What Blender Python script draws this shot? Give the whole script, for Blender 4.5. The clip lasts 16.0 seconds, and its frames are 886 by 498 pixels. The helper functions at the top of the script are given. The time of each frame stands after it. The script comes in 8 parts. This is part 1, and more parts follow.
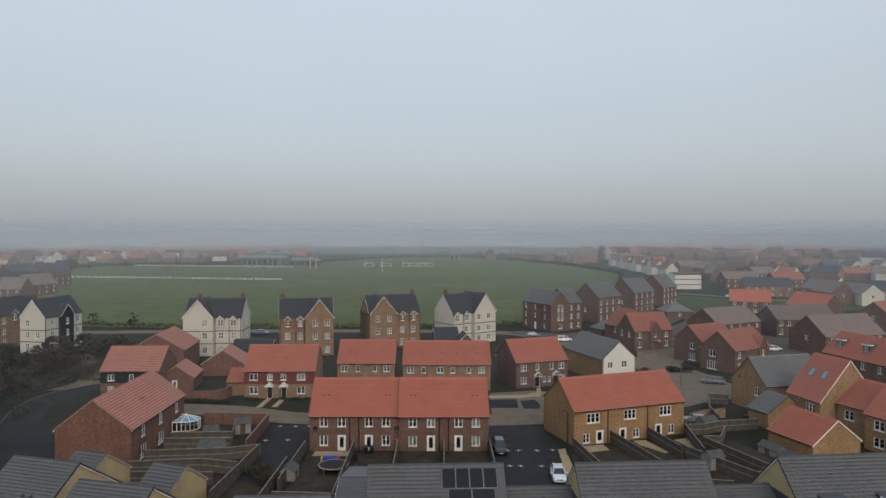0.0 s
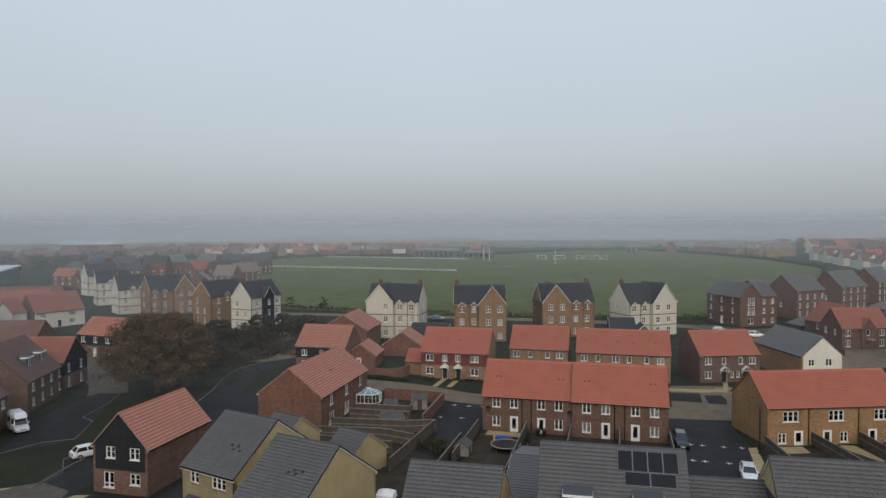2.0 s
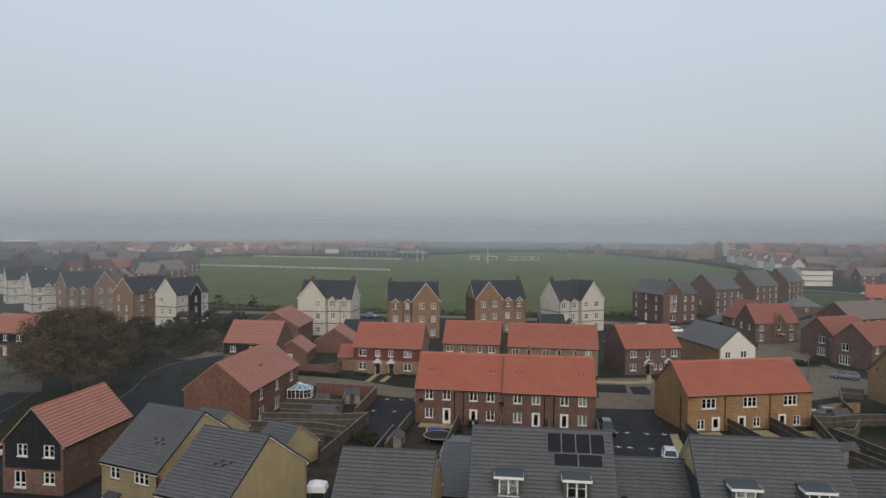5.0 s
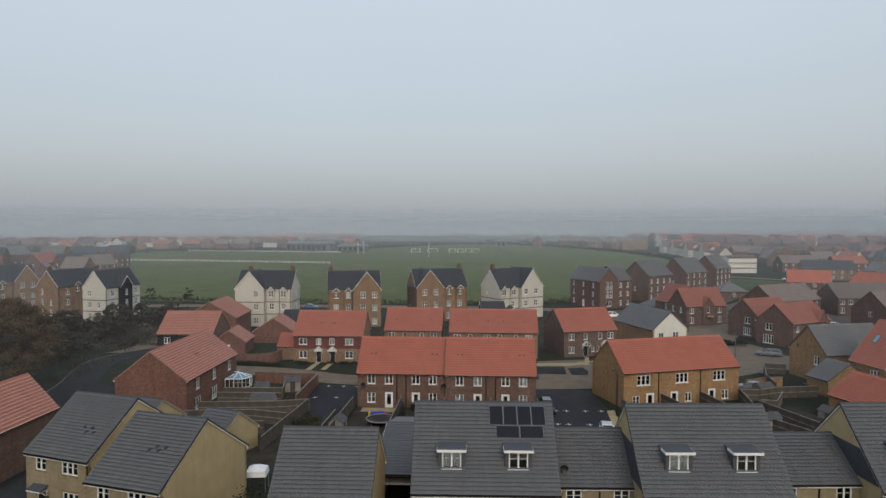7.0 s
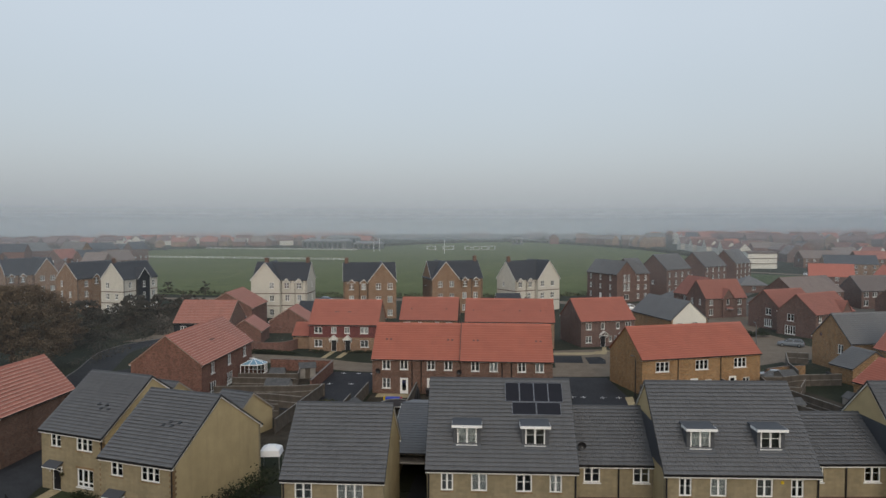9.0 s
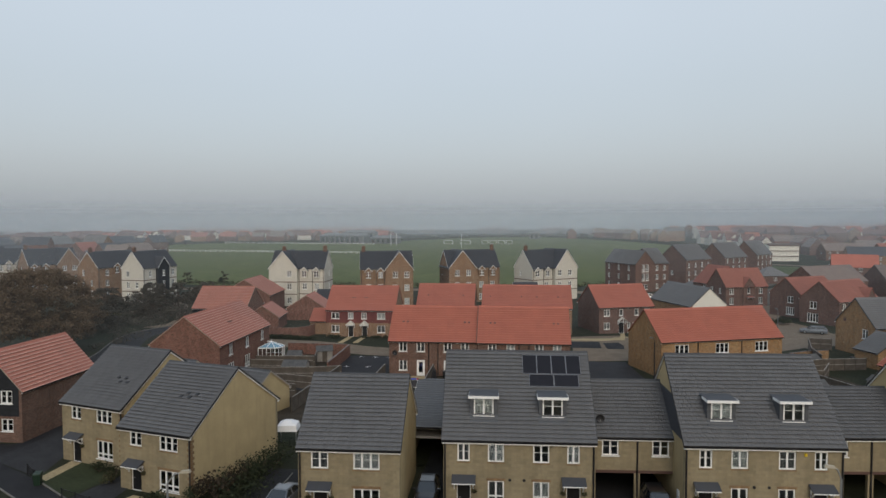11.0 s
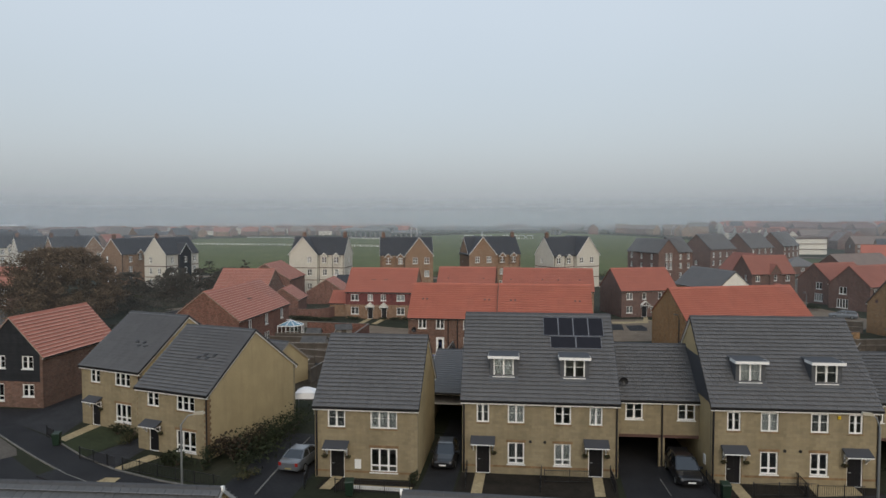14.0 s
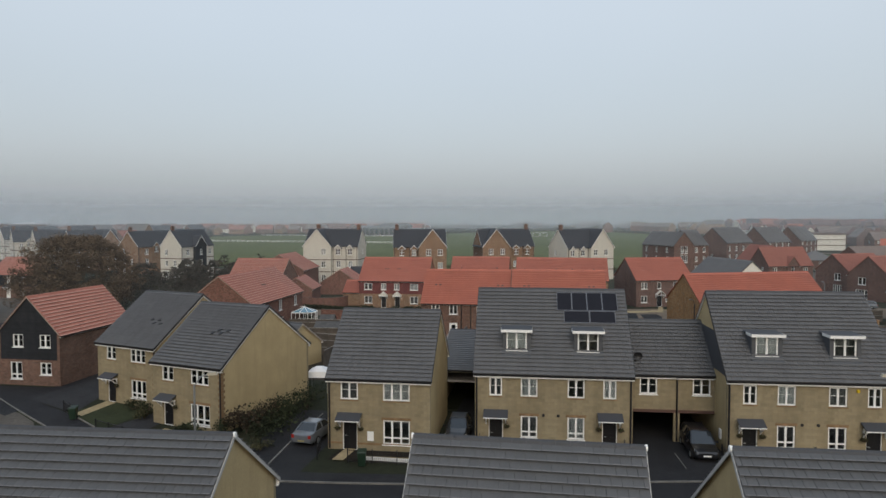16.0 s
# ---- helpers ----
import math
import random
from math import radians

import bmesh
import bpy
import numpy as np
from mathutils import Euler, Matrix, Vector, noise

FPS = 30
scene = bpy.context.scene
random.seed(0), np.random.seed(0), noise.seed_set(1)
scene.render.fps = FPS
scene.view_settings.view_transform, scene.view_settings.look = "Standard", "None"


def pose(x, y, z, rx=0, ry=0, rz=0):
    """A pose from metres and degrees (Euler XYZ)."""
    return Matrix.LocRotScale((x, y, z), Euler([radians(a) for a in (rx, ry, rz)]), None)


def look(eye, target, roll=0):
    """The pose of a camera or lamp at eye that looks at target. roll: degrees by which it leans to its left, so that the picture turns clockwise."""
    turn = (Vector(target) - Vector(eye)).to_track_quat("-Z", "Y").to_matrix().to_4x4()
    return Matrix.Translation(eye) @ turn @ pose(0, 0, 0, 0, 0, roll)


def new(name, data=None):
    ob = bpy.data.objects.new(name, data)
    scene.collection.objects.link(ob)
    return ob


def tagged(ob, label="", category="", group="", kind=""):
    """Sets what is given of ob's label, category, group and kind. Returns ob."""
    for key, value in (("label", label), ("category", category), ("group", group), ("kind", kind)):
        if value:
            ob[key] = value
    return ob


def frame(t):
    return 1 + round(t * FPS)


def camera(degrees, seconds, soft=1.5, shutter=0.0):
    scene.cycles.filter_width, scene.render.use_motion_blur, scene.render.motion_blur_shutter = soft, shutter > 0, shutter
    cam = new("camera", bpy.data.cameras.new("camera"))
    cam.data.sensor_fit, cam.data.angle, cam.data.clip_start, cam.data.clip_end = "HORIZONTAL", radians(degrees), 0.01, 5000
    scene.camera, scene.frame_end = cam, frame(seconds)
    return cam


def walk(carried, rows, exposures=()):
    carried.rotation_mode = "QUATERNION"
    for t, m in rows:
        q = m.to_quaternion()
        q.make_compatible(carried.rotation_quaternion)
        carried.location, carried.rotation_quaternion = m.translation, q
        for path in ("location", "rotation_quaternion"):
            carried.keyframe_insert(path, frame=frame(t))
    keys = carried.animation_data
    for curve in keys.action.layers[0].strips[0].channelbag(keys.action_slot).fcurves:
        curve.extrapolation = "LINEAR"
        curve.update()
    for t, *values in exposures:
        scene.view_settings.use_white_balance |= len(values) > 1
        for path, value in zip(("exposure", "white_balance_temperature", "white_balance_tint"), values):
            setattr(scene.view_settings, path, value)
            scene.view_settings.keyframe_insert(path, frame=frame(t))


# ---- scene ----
cam = camera(67.93, 16.0)
# seconds, x, y, z, yaw, pitch, lean
ROWS = [
    (0.0, -0.00, -0.00, 30.49, -0.00, -1.35, -0.15),
    (0.5, 0.02, 0.15, 30.06, 3.32, -1.64, -0.02),
    (1.0, 0.02, 0.26, 29.64, 7.30, -1.90, 0.03),
    (1.5, 0.02, 0.44, 29.18, 11.31, -1.85, 0.16),
    (2.0, -0.02, 0.48, 28.70, 14.96, -1.83, 0.23),
    (2.5, -0.02, 0.47, 28.25, 18.88, -1.86, 0.23),
    (3.0, -0.01, 0.43, 27.93, 22.41, -1.90, 0.16),
    (3.2, -0.02, 0.41, 27.88, 22.83, -1.88, 0.10),
    (3.5, -0.02, 0.38, 27.81, 22.61, -1.84, 0.01),
    (4.0, -0.03, 0.34, 27.68, 19.60, -1.78, -0.14),
    (4.5, -0.04, 0.30, 27.55, 14.70, -1.72, -0.29),
    (5.0, -0.05, 0.26, 27.43, 9.20, -1.67, -0.43),
    (5.3, -0.06, 0.23, 27.35, 6.05, -1.63, -0.52),
    (5.5, -0.06, 0.21, 27.30, 3.88, -1.61, -0.58),
    (6.0, -0.06, 0.20, 26.96, 3.54, -1.91, -0.32),
    (6.5, -0.09, 0.25, 26.47, 3.76, -2.06, -0.20),
    (7.0, -0.09, 0.27, 25.93, 4.04, -2.16, -0.12),
    (7.5, -0.16, 0.33, 25.37, 4.33, -2.22, -0.08),
    (8.0, -0.11, 0.57, 24.87, 4.75, -2.18, -0.03),
    (8.5, -0.09, 0.91, 24.34, 5.07, -2.09, -0.00),
    (9.0, -0.08, 1.05, 23.79, 5.41, -2.19, -0.00),
    (11.5, -0.06, 1.60, 21.23, 7.17, -2.51, 0.08),
    (12.0, -0.11, 2.06, 20.70, 7.40, -2.39, 0.03),
    (12.5, -0.11, 2.24, 20.15, 7.69, -2.49, 0.06),
    (13.0, -0.09, 2.27, 19.63, 8.02, -2.57, 0.06),
    (13.5, -0.11, 2.23, 19.12, 8.33, -2.61, 0.06),
    (14.0, -0.08, 2.23, 18.63, 8.68, -2.65, 0.06),
    (14.5, -0.02, 2.23, 18.13, 9.07, -2.65, 0.07),
    (15.0, -0.01, 2.22, 17.61, 9.39, -2.63, 0.09),
    (15.5, 0.02, 2.24, 17.14, 9.65, -2.67, 0.10),
    (16.0, -0.01, 2.28, 16.67, 9.88, -2.68, 0.10),
]
walk(cam, [(t, pose(x, y, z, 90 + pitch, roll, yaw)) for t, x, y, z, yaw, pitch, roll in ROWS], [(0.0, -0.03), (7.0, -0.02), (12.0, 0.02), (16.0, 0.05)])

# ---- world and light ----
world = bpy.data.worlds.new("overcast")
scene.world = world
world.use_nodes = True
wt = world.node_tree
wt.nodes.clear()


def wnode(kind, **sets):
    n = wt.nodes.new(kind)
    for k, v in sets.items():
        if k == "sky_type":
            n.sky_type = v
    return n


w_out = wnode("ShaderNodeOutputWorld")
w_bg = wnode("ShaderNodeBackground")
w_sky = wnode("ShaderNodeTexSky")
w_sky.sky_type = "NISHITA"
w_sky.sun_disc = False
w_sky.sun_elevation = radians(28)
w_sky.sun_rotation = radians(165)
w_sky.dust_density = 6.0
w_skybg = wnode("ShaderNodeBackground")
w_skybg.inputs[1].default_value = 0.05
wt.links.new(w_sky.outputs[0], w_skybg.inputs[0])
w_co = wnode("ShaderNodeTexCoord")
w_sep = wnode("ShaderNodeSeparateXYZ")
wt.links.new(w_co.outputs["Generated"], w_sep.inputs[0])
w_ramp = wnode("ShaderNodeValToRGB")
wt.links.new(w_sep.outputs[2], w_ramp.inputs[0])
cr = w_ramp.color_ramp
cr.elements[0].position, cr.elements[0].color = 0.0, (0.350, 0.379, 0.407, 1)
cr.elements[1].position, cr.elements[1].color = 1.0, (0.365, 0.46, 0.575, 1)
for pos, col in ((0.02, (0.364, 0.394, 0.422, 1)), (0.05, (0.388, 0.420, 0.449, 1)), (0.10, (0.415, 0.449, 0.480, 1)), (0.19, (0.442, 0.482, 0.510, 1)), (0.28, (0.486, 0.530, 0.562, 1)), (0.37, (0.512, 0.562, 0.602, 1))):
    e = cr.elements.new(pos)
    e.color = col
w_noise = wnode("ShaderNodeTexNoise")
w_noise.inputs["Scale"].default_value = 1.6
w_noise.inputs["Detail"].default_value = 3.0
wt.links.new(w_co.outputs["Generated"], w_noise.inputs["Vector"])
w_map = wnode("ShaderNodeMapRange")
w_map.inputs[3].default_value, w_map.inputs[4].default_value = 0.93, 1.07
wt.links.new(w_noise.outputs[0], w_map.inputs[0])
w_bg.inputs[1].default_value = 1.0
wt.links.new(w_ramp.outputs[0], w_bg.inputs[0])
wt.links.new(w_map.outputs[0], w_bg.inputs[1])
w_add = wnode("ShaderNodeAddShader")
wt.links.new(w_bg.outputs[0], w_add.inputs[0])
wt.links.new(w_skybg.outputs[0], w_add.inputs[1])
wt.links.new(w_add.outputs[0], w_out.inputs[0])

sun = new("sun", bpy.data.lights.new("sun", "SUN"))
sun.data.energy, sun.data.angle, sun.data.color = 0.5, radians(40), (1.0, 0.96, 0.9)
sun.matrix_world = look((25, -60, 90), (0, 30, 0))

# ---- materials ----
MATS = {}


class Nodes:
    """A short hand for one node material."""

    def __init__(self, name):
        self.mat = bpy.data.materials.new(name)
        self.mat.use_nodes = True
        self.t = self.mat.node_tree
        self.t.nodes.clear()
        self.out = self.t.nodes.new("ShaderNodeOutputMaterial")
        self.b = self.t.nodes.new("ShaderNodeBsdfPrincipled")
        self.t.links.new(self.b.outputs[0], self.out.inputs[0])
        self.co = self.t.nodes.new("ShaderNodeTexCoord")
        MATS[name] = self.mat

    def link(self, a, b):
        self.t.links.new(a, b)

    def noise(self, scale, detail=3.0, vec=None, rough=0.55):
        n = self.t.nodes.new("ShaderNodeTexNoise")
        n.inputs["Scale"].default_value, n.inputs["Detail"].default_value, n.inputs["Roughness"].default_value = scale, detail, rough
        self.link(vec or self.co.outputs["Object"], n.inputs["Vector"])
        return n.outputs[0]

    def ramp(self, fac, stops):
        n = self.t.nodes.new("ShaderNodeValToRGB")
        r = n.color_ramp
        r.elements[0].position, r.elements[0].color = stops[0][0], (*stops[0][1], 1)
        r.elements[1].position, r.elements[1].color = stops[-1][0], (*stops[-1][1], 1)
        for p, c in stops[1:-1]:
            r.elements.new(p).color = (*c, 1)
        self.link(fac, n.inputs[0])
        return n.outputs[0]

    def mix(self, fac, a, b, mode="MIX"):
        n = self.t.nodes.new("ShaderNodeMix")
        n.data_type, n.blend_type = "RGBA", mode
        for v, i in ((fac, 0), (a, 6), (b, 7)):
            if isinstance(v, (int, float)):
                n.inputs[i].default_value = v
            elif isinstance(v, tuple):
                n.inputs[i].default_value = (*v, 1)
            else:
                self.link(v, n.inputs[i])
        return n.outputs[2]

    def math(self, op, a, b=0.0):
        n = self.t.nodes.new("ShaderNodeMath")
        n.operation = op
        for v, i in ((a, 0), (b, 1)):
            if isinstance(v, (int, float)):
                n.inputs[i].default_value = v
            else:
                self.link(v, n.inputs[i])
        return n.outputs[0]

    def bump(self, height, strength=0.3, dist=0.02):
        n = self.t.nodes.new("ShaderNodeBump")
        n.inputs["Strength"].default_value, n.inputs["Distance"].default_value = strength, dist
        self.link(height, n.inputs["Height"])
        self.link(n.outputs[0], self.b.inputs["Normal"])

    def island(self):
        return self.t.nodes.new("ShaderNodeNewGeometry").outputs["Random Per Island"]

    def object_random(self):
        return self.t.nodes.new("ShaderNodeObjectInfo").outputs["Random"]

    def wall_uv(self):
        s = self.t.nodes.new("ShaderNodeSeparateXYZ")
        self.link(self.co.outputs["Object"], s.inputs[0])
        c = self.t.nodes.new("ShaderNodeCombineXYZ")
        self.link(self.math("ADD", s.outputs[0], s.outputs[1]), c.inputs[0])
        self.link(s.outputs[2], c.inputs[1])
        return c.outputs[0]

    def done(self, colour, rough=0.8, metal=0.0, spec=0.4):
        if isinstance(colour, tuple):
            self.b.inputs["Base Color"].default_value = (*colour, 1)
        else:
            self.link(colour, self.b.inputs["Base Color"])
        self.b.inputs["Roughness"].default_value = rough
        self.b.inputs["Metallic"].default_value = metal
        self.b.inputs["Specular IOR Level"].default_value = spec
        return self.mat


def sc(c, k):
    return tuple(v * k for v in c)


def brick_material(name, c, mortar=(0.34, 0.30, 0.25), bw=0.225, bh=0.075, spread=0.35, blotch=0.75):
    m = Nodes(name)
    uv = m.wall_uv()
    n = m.t.nodes.new("ShaderNodeTexBrick")
    m.link(uv, n.inputs["Vector"])
    n.inputs["Color1"].default_value = (*sc(c, 1 - spread), 1)
    n.inputs["Color2"].default_value = (*sc(c, 1 + spread), 1)
    n.inputs["Mortar"].default_value = (*mortar, 1)
    n.inputs["Scale"].default_value = 1.0
    n.inputs["Mortar Size"].default_value = 0.006
    n.inputs["Brick Width"].default_value, n.inputs["Row Height"].default_value = bw, bh
    big = m.ramp(m.noise(0.3, 4), [(0.3, sc((1, 1, 1), 0.90)), (0.7, sc((1, 1, 1), 1.08))])
    col = m.mix(1.0, n.outputs[0], big, "MULTIPLY")
    patch = m.ramp(m.noise(1.7, 6, None, 0.7), [(0.32, (0.72, 0.74, 0.78)), (0.5, (1.0, 1.0, 1.0)), (0.68, (1.22, 1.20, 1.14))])
    col = m.mix(blotch, col, m.mix(1.0, col, patch, "MULTIPLY"))
    streak = m.t.nodes.new("ShaderNodeMapping")
    streak.inputs["Scale"].default_value = (1.6, 1.6, 0.12)
    m.link(m.co.outputs["Object"], streak.inputs[0])
    st = m.ramp(m.noise(1.0, 5, streak.outputs[0]), [(0.35, (0.90, 0.89, 0.88)), (0.62, (1.03, 1.03, 1.03))])
    col = m.mix(1.0, col, st, "MULTIPLY")
    m.bump(m.math("ADD", n.outputs[1], m.math("MULTIPLY", m.noise(25, 3), -0.5)), 0.35, -0.01)
    return m.done(col, 0.88, spec=0.25)


def tile_material(name, c, rough=0.75, dirt=(0.05, 0.05, 0.045), moss=0.25, vary=0.16):
    m = Nodes(name)
    r = m.ramp(m.island(), [(0.0, sc(c, 1 - vary)), (0.5, c), (1.0, sc(c, 1 + vary))])
    big = m.ramp(m.noise(0.45, 5), [(0.3, sc((1, 1, 1), 0.90)), (0.7, sc((1, 1, 1), 1.09))])
    col = m.mix(1.0, r, big, "MULTIPLY")
    streak = m.t.nodes.new("ShaderNodeMapping")
    streak.inputs["Scale"].default_value = (2.2, 0.25, 0.25)
    m.link(m.co.outputs["Object"], streak.inputs[0])
    st = m.ramp(m.noise(1.0, 6, streak.outputs[0], 0.65), [(0.5, (0, 0, 0)), (0.72, (1, 1, 1))])
    col = m.mix(m.math("MULTIPLY", st, moss), col, dirt)
    m.bump(m.noise(30, 4), 0.15, 0.01)
    return m.done(col, rough, spec=0.35)


def tile_piece(name, c, dirt, moss, vary):
    """The same tile, where each is an object of its own."""
    m = Nodes(name)
    r = m.ramp(m.object_random(), [(0.0, sc(c, 1 - vary)), (0.5, c), (1.0, sc(c, 1 + vary))])
    st = m.ramp(m.noise(6.0, 5), [(0.45, (0, 0, 0)), (0.75, (1, 1, 1))])
    col = m.mix(m.math("MULTIPLY", st, moss), r, dirt)
    m.bump(m.noise(30, 4), 0.15, 0.01)
    return m.done(col, 0.62, spec=0.35)


def plain(name, c, rough=0.6, metal=0.0, vary=0.12, scale=2.0, spec=0.4, bump=0.0):
    m = Nodes(name)
    col = m.mix(1.0, m.ramp(m.noise(scale, 5), [(0.25, sc(c, 1 - vary)), (0.75, sc(c, 1 + vary))]), m.ramp(m.noise(scale * 9, 3), [(0.2, (0.93, 0.93, 0.93)), (0.8, (1.05, 1.05, 1.05))]), "MULTIPLY")
    if bump:
        m.bump(m.noise(scale * 14, 4), bump, 0.01)
    return m.done(col, rough, metal, spec)


def ground_material(name, stops, scale, scale2, rough=0.95, bump=0.4, bscale=20):
    m = Nodes(name)
    a = m.ramp(m.noise(scale, 6), stops)
    b = m.ramp(m.noise(scale2, 5), [(0.25, (0.72, 0.72, 0.72)), (0.75, (1.22, 1.22, 1.22))])
    m.bump(m.noise(bscale, 5), bump, 0.05)
    return m.done(m.mix(1.0, a, b, "MULTIPLY"), rough, spec=0.2)


def stained_render(name, c, stain):
    """Coarse render with soft blotches and runs of rain down the wall."""
    m = Nodes(name)
    col = m.ramp(m.noise(0.55, 6), [(0.25, sc(c, 0.86)), (0.75, sc(c, 1.12))])
    run = m.t.nodes.new("ShaderNodeMapping")
    run.inputs["Scale"].default_value = (1.9, 1.9, 0.22)
    m.link(m.co.outputs["Object"], run.inputs[0])
    st = m.ramp(m.noise(1.0, 6, run.outputs[0], 0.65), [(0.5, (0, 0, 0)), (0.78, (1, 1, 1))])
    col = m.mix(m.math("MULTIPLY", st, 0.45), col, stain)
    col = m.mix(1.0, col, m.ramp(m.noise(14, 3), [(0.3, (0.92, 0.92, 0.92)), (0.7, (1.06, 1.06, 1.06))]), "MULTIPLY")
    m.bump(m.noise(22, 4), 0.15, 0.01)
    return m.done(col, 0.9, spec=0.2)


brick_material("brick_red", (0.158, 0.076, 0.059), (0.21, 0.15, 0.115))
brick_material("brick_brown", (0.130, 0.072, 0.053), (0.23, 0.19, 0.16))
brick_material("brick_dark", (0.130, 0.076, 0.062), (0.18, 0.155, 0.14))
brick_material("brick_ochre", (0.27, 0.15, 0.068), (0.38, 0.32, 0.22))
brick_material("brick_tan", (0.215, 0.125, 0.075), (0.34, 0.29, 0.22))
brick_material("stone_buff", (0.264, 0.219, 0.138), (0.238, 0.206, 0.146), 0.44, 0.215, 0.08, 0.42)
brick_material("stone_quoin", (0.22, 0.14, 0.075), (0.26, 0.2, 0.12), 0.3, 0.22, 0.2)
brick_material("tile_hung_red", (0.155, 0.048, 0.043), (0.08, 0.03, 0.028), 0.17, 0.1, 0.2)
brick_material("cladding_black", (0.022, 0.024, 0.028), (0.008, 0.008, 0.01), 4.0, 0.16, 0.12)
plain("render_cream", (0.53, 0.505, 0.44), 0.85, vary=0.07, scale=0.7)
plain("render_white", (0.66, 0.645, 0.58), 0.85, vary=0.06, scale=0.7)
stained_render("render_yellow", (0.40, 0.318, 0.18), (0.26, 0.20, 0.12))
tile_material("tile_red", (0.360, 0.114, 0.076), 0.7, moss=0.16)
tile_material("tile_red_old", (0.275, 0.108, 0.080), 0.75, moss=0.3)
tile_material("tile_terracotta", (0.345, 0.135, 0.097), 0.75, moss=0.3)
tile_material("tile_brown", (0.140, 0.080, 0.069), 0.8, moss=0.3)
tile_material("tile_grey", (0.105, 0.105, 0.107), 0.62, (0.050, 0.051, 0.050), 0.35, 0.06)
tile_piece("tile_grey_piece", (0.090, 0.092, 0.096), (0.060, 0.061, 0.059), 0.35, 0.07)
tile_material("ridge_grey", (0.055, 0.057, 0.062), 0.65, (0.03, 0.03, 0.028), 0.3, 0.15)
tile_material("tile_slate", (0.050, 0.053, 0.061), 0.6, moss=0.2)
tile_material("tile_greyblue", (0.138, 0.134, 0.131), 0.65, moss=0.3)
tile_material("tile_taupe", (0.175, 0.14, 0.124), 0.75, moss=0.3)

# The lower edge of each tile, painted paler as if it caught the light.
for nm, c in (("tile_red", (0.44, 0.175, 0.122)), ("tile_red_old", (0.33, 0.15, 0.115)), ("tile_terracotta", (0.55, 0.32, 0.255)), ("tile_brown", (0.19, 0.125, 0.11)), ("tile_grey", (0.138, 0.139, 0.142)), ("ridge_grey", (0.08, 0.082, 0.086)), ("tile_slate", (0.066, 0.069, 0.077)), ("tile_greyblue", (0.18, 0.184, 0.19)), ("tile_taupe", (0.23, 0.195, 0.18))):
    plain(nm + "_edge", c, 0.75, vary=0.2, scale=6.0)
plain("verge_red", (0.16, 0.072, 0.055), 0.85, vary=0.2)
plain("verge_pale", (0.40, 0.40, 0.39), 0.7, vary=0.15)
plain("verge_mortar", (0.33, 0.29, 0.24), 0.9, vary=0.2)
plain("upvc_white", (0.80, 0.80, 0.78), 0.35, vary=0.05)
plain("gutter_black", (0.016, 0.016, 0.018), 0.4, vary=0.2)
plain("door_black", (0.012, 0.012, 0.014), 0.35, vary=0.2)
plain("dormer_lead", (0.072, 0.077, 0.085), 0.55)
plain("lamp_grey", (0.34, 0.31, 0.24), 0.5)
plain("lead_grey", (0.12, 0.125, 0.13), 0.6)
plain("metal_grey", (0.30, 0.31, 0.31), 0.45, 0.6)
plain("band_brown", (0.10, 0.055, 0.045), 0.9, scale=6)
plain("curtain_cloth", (0.80, 0.81, 0.82), 0.95, vary=0.15, scale=6)
plain("blind_grey", (0.26, 0.26, 0.27), 0.95, vary=0.15, scale=6)
plain("interior_dark", (0.34, 0.33, 0.32), 0.9)
plain("fence_wood", (0.088, 0.074, 0.060), 0.9, vary=0.35, scale=1.1, bump=0.2)
plain("fence_grey", (0.25, 0.235, 0.215), 0.9, vary=0.3, scale=1.1, bump=0.2)
plain("shed_roof_felt", (0.075, 0.075, 0.075), 0.9, vary=0.3)
plain("rubber_black", (0.012, 0.012, 0.012), 0.85)
plain("bark", (0.075, 0.055, 0.042), 0.95, vary=0.35, scale=5, bump=0.5)
plain("plastic_blue", (0.02, 0.06, 0.42), 0.4)
plain("plastic_red", (0.42, 0.03, 0.03), 0.4)
plain("plastic_green", (0.012, 0.030, 0.018), 0.45)
plain("plastic_yellow", (0.6, 0.42, 0.02), 0.45)
plain("paint_white", (0.72, 0.72, 0.70), 0.8, vary=0.15, scale=4)
plain("roof_membrane", (0.50, 0.53, 0.56), 0.5, vary=0.1, scale=0.2)
plain("canvas_white", (0.80, 0.80, 0.80), 0.8, vary=0.05)
ground_material("grass", [(0.25, (0.015, 0.018, 0.010)), (0.55, (0.025, 0.028, 0.015)), (0.8, (0.040, 0.037, 0.024))], 0.18, 2.5)
ground_material("pitch_grass", [(0.25, (0.074, 0.088, 0.031)), (0.5, (0.088, 0.105, 0.036)), (0.8, (0.112, 0.121, 0.048))], 0.02, 0.14)
ground_material("verge_grass", [(0.25, (0.045, 0.062, 0.026)), (0.5, (0.060, 0.078, 0.032)), (0.8, (0.080, 0.092, 0.042))], 0.05, 0.4)
ground_material("asphalt", [(0.3, (0.016, 0.016, 0.018)), (0.7, (0.028, 0.028, 0.030))], 0.35, 5.0, 0.8, 0.3, 60)
ground_material("asphalt_worn", [(0.3, (0.026, 0.026, 0.028)), (0.7, (0.042, 0.042, 0.044))], 0.5, 5.0, 0.85, 0.3, 60)
ground_material("lawn_dark", [(0.3, (0.026, 0.034, 0.016)), (0.7, (0.042, 0.050, 0.024))], 0.6, 4.0)
ground_material("asphalt_new", [(0.3, (0.018, 0.018, 0.021)), (0.7, (0.030, 0.030, 0.033))], 0.35, 5.0, 0.75, 0.3, 60)
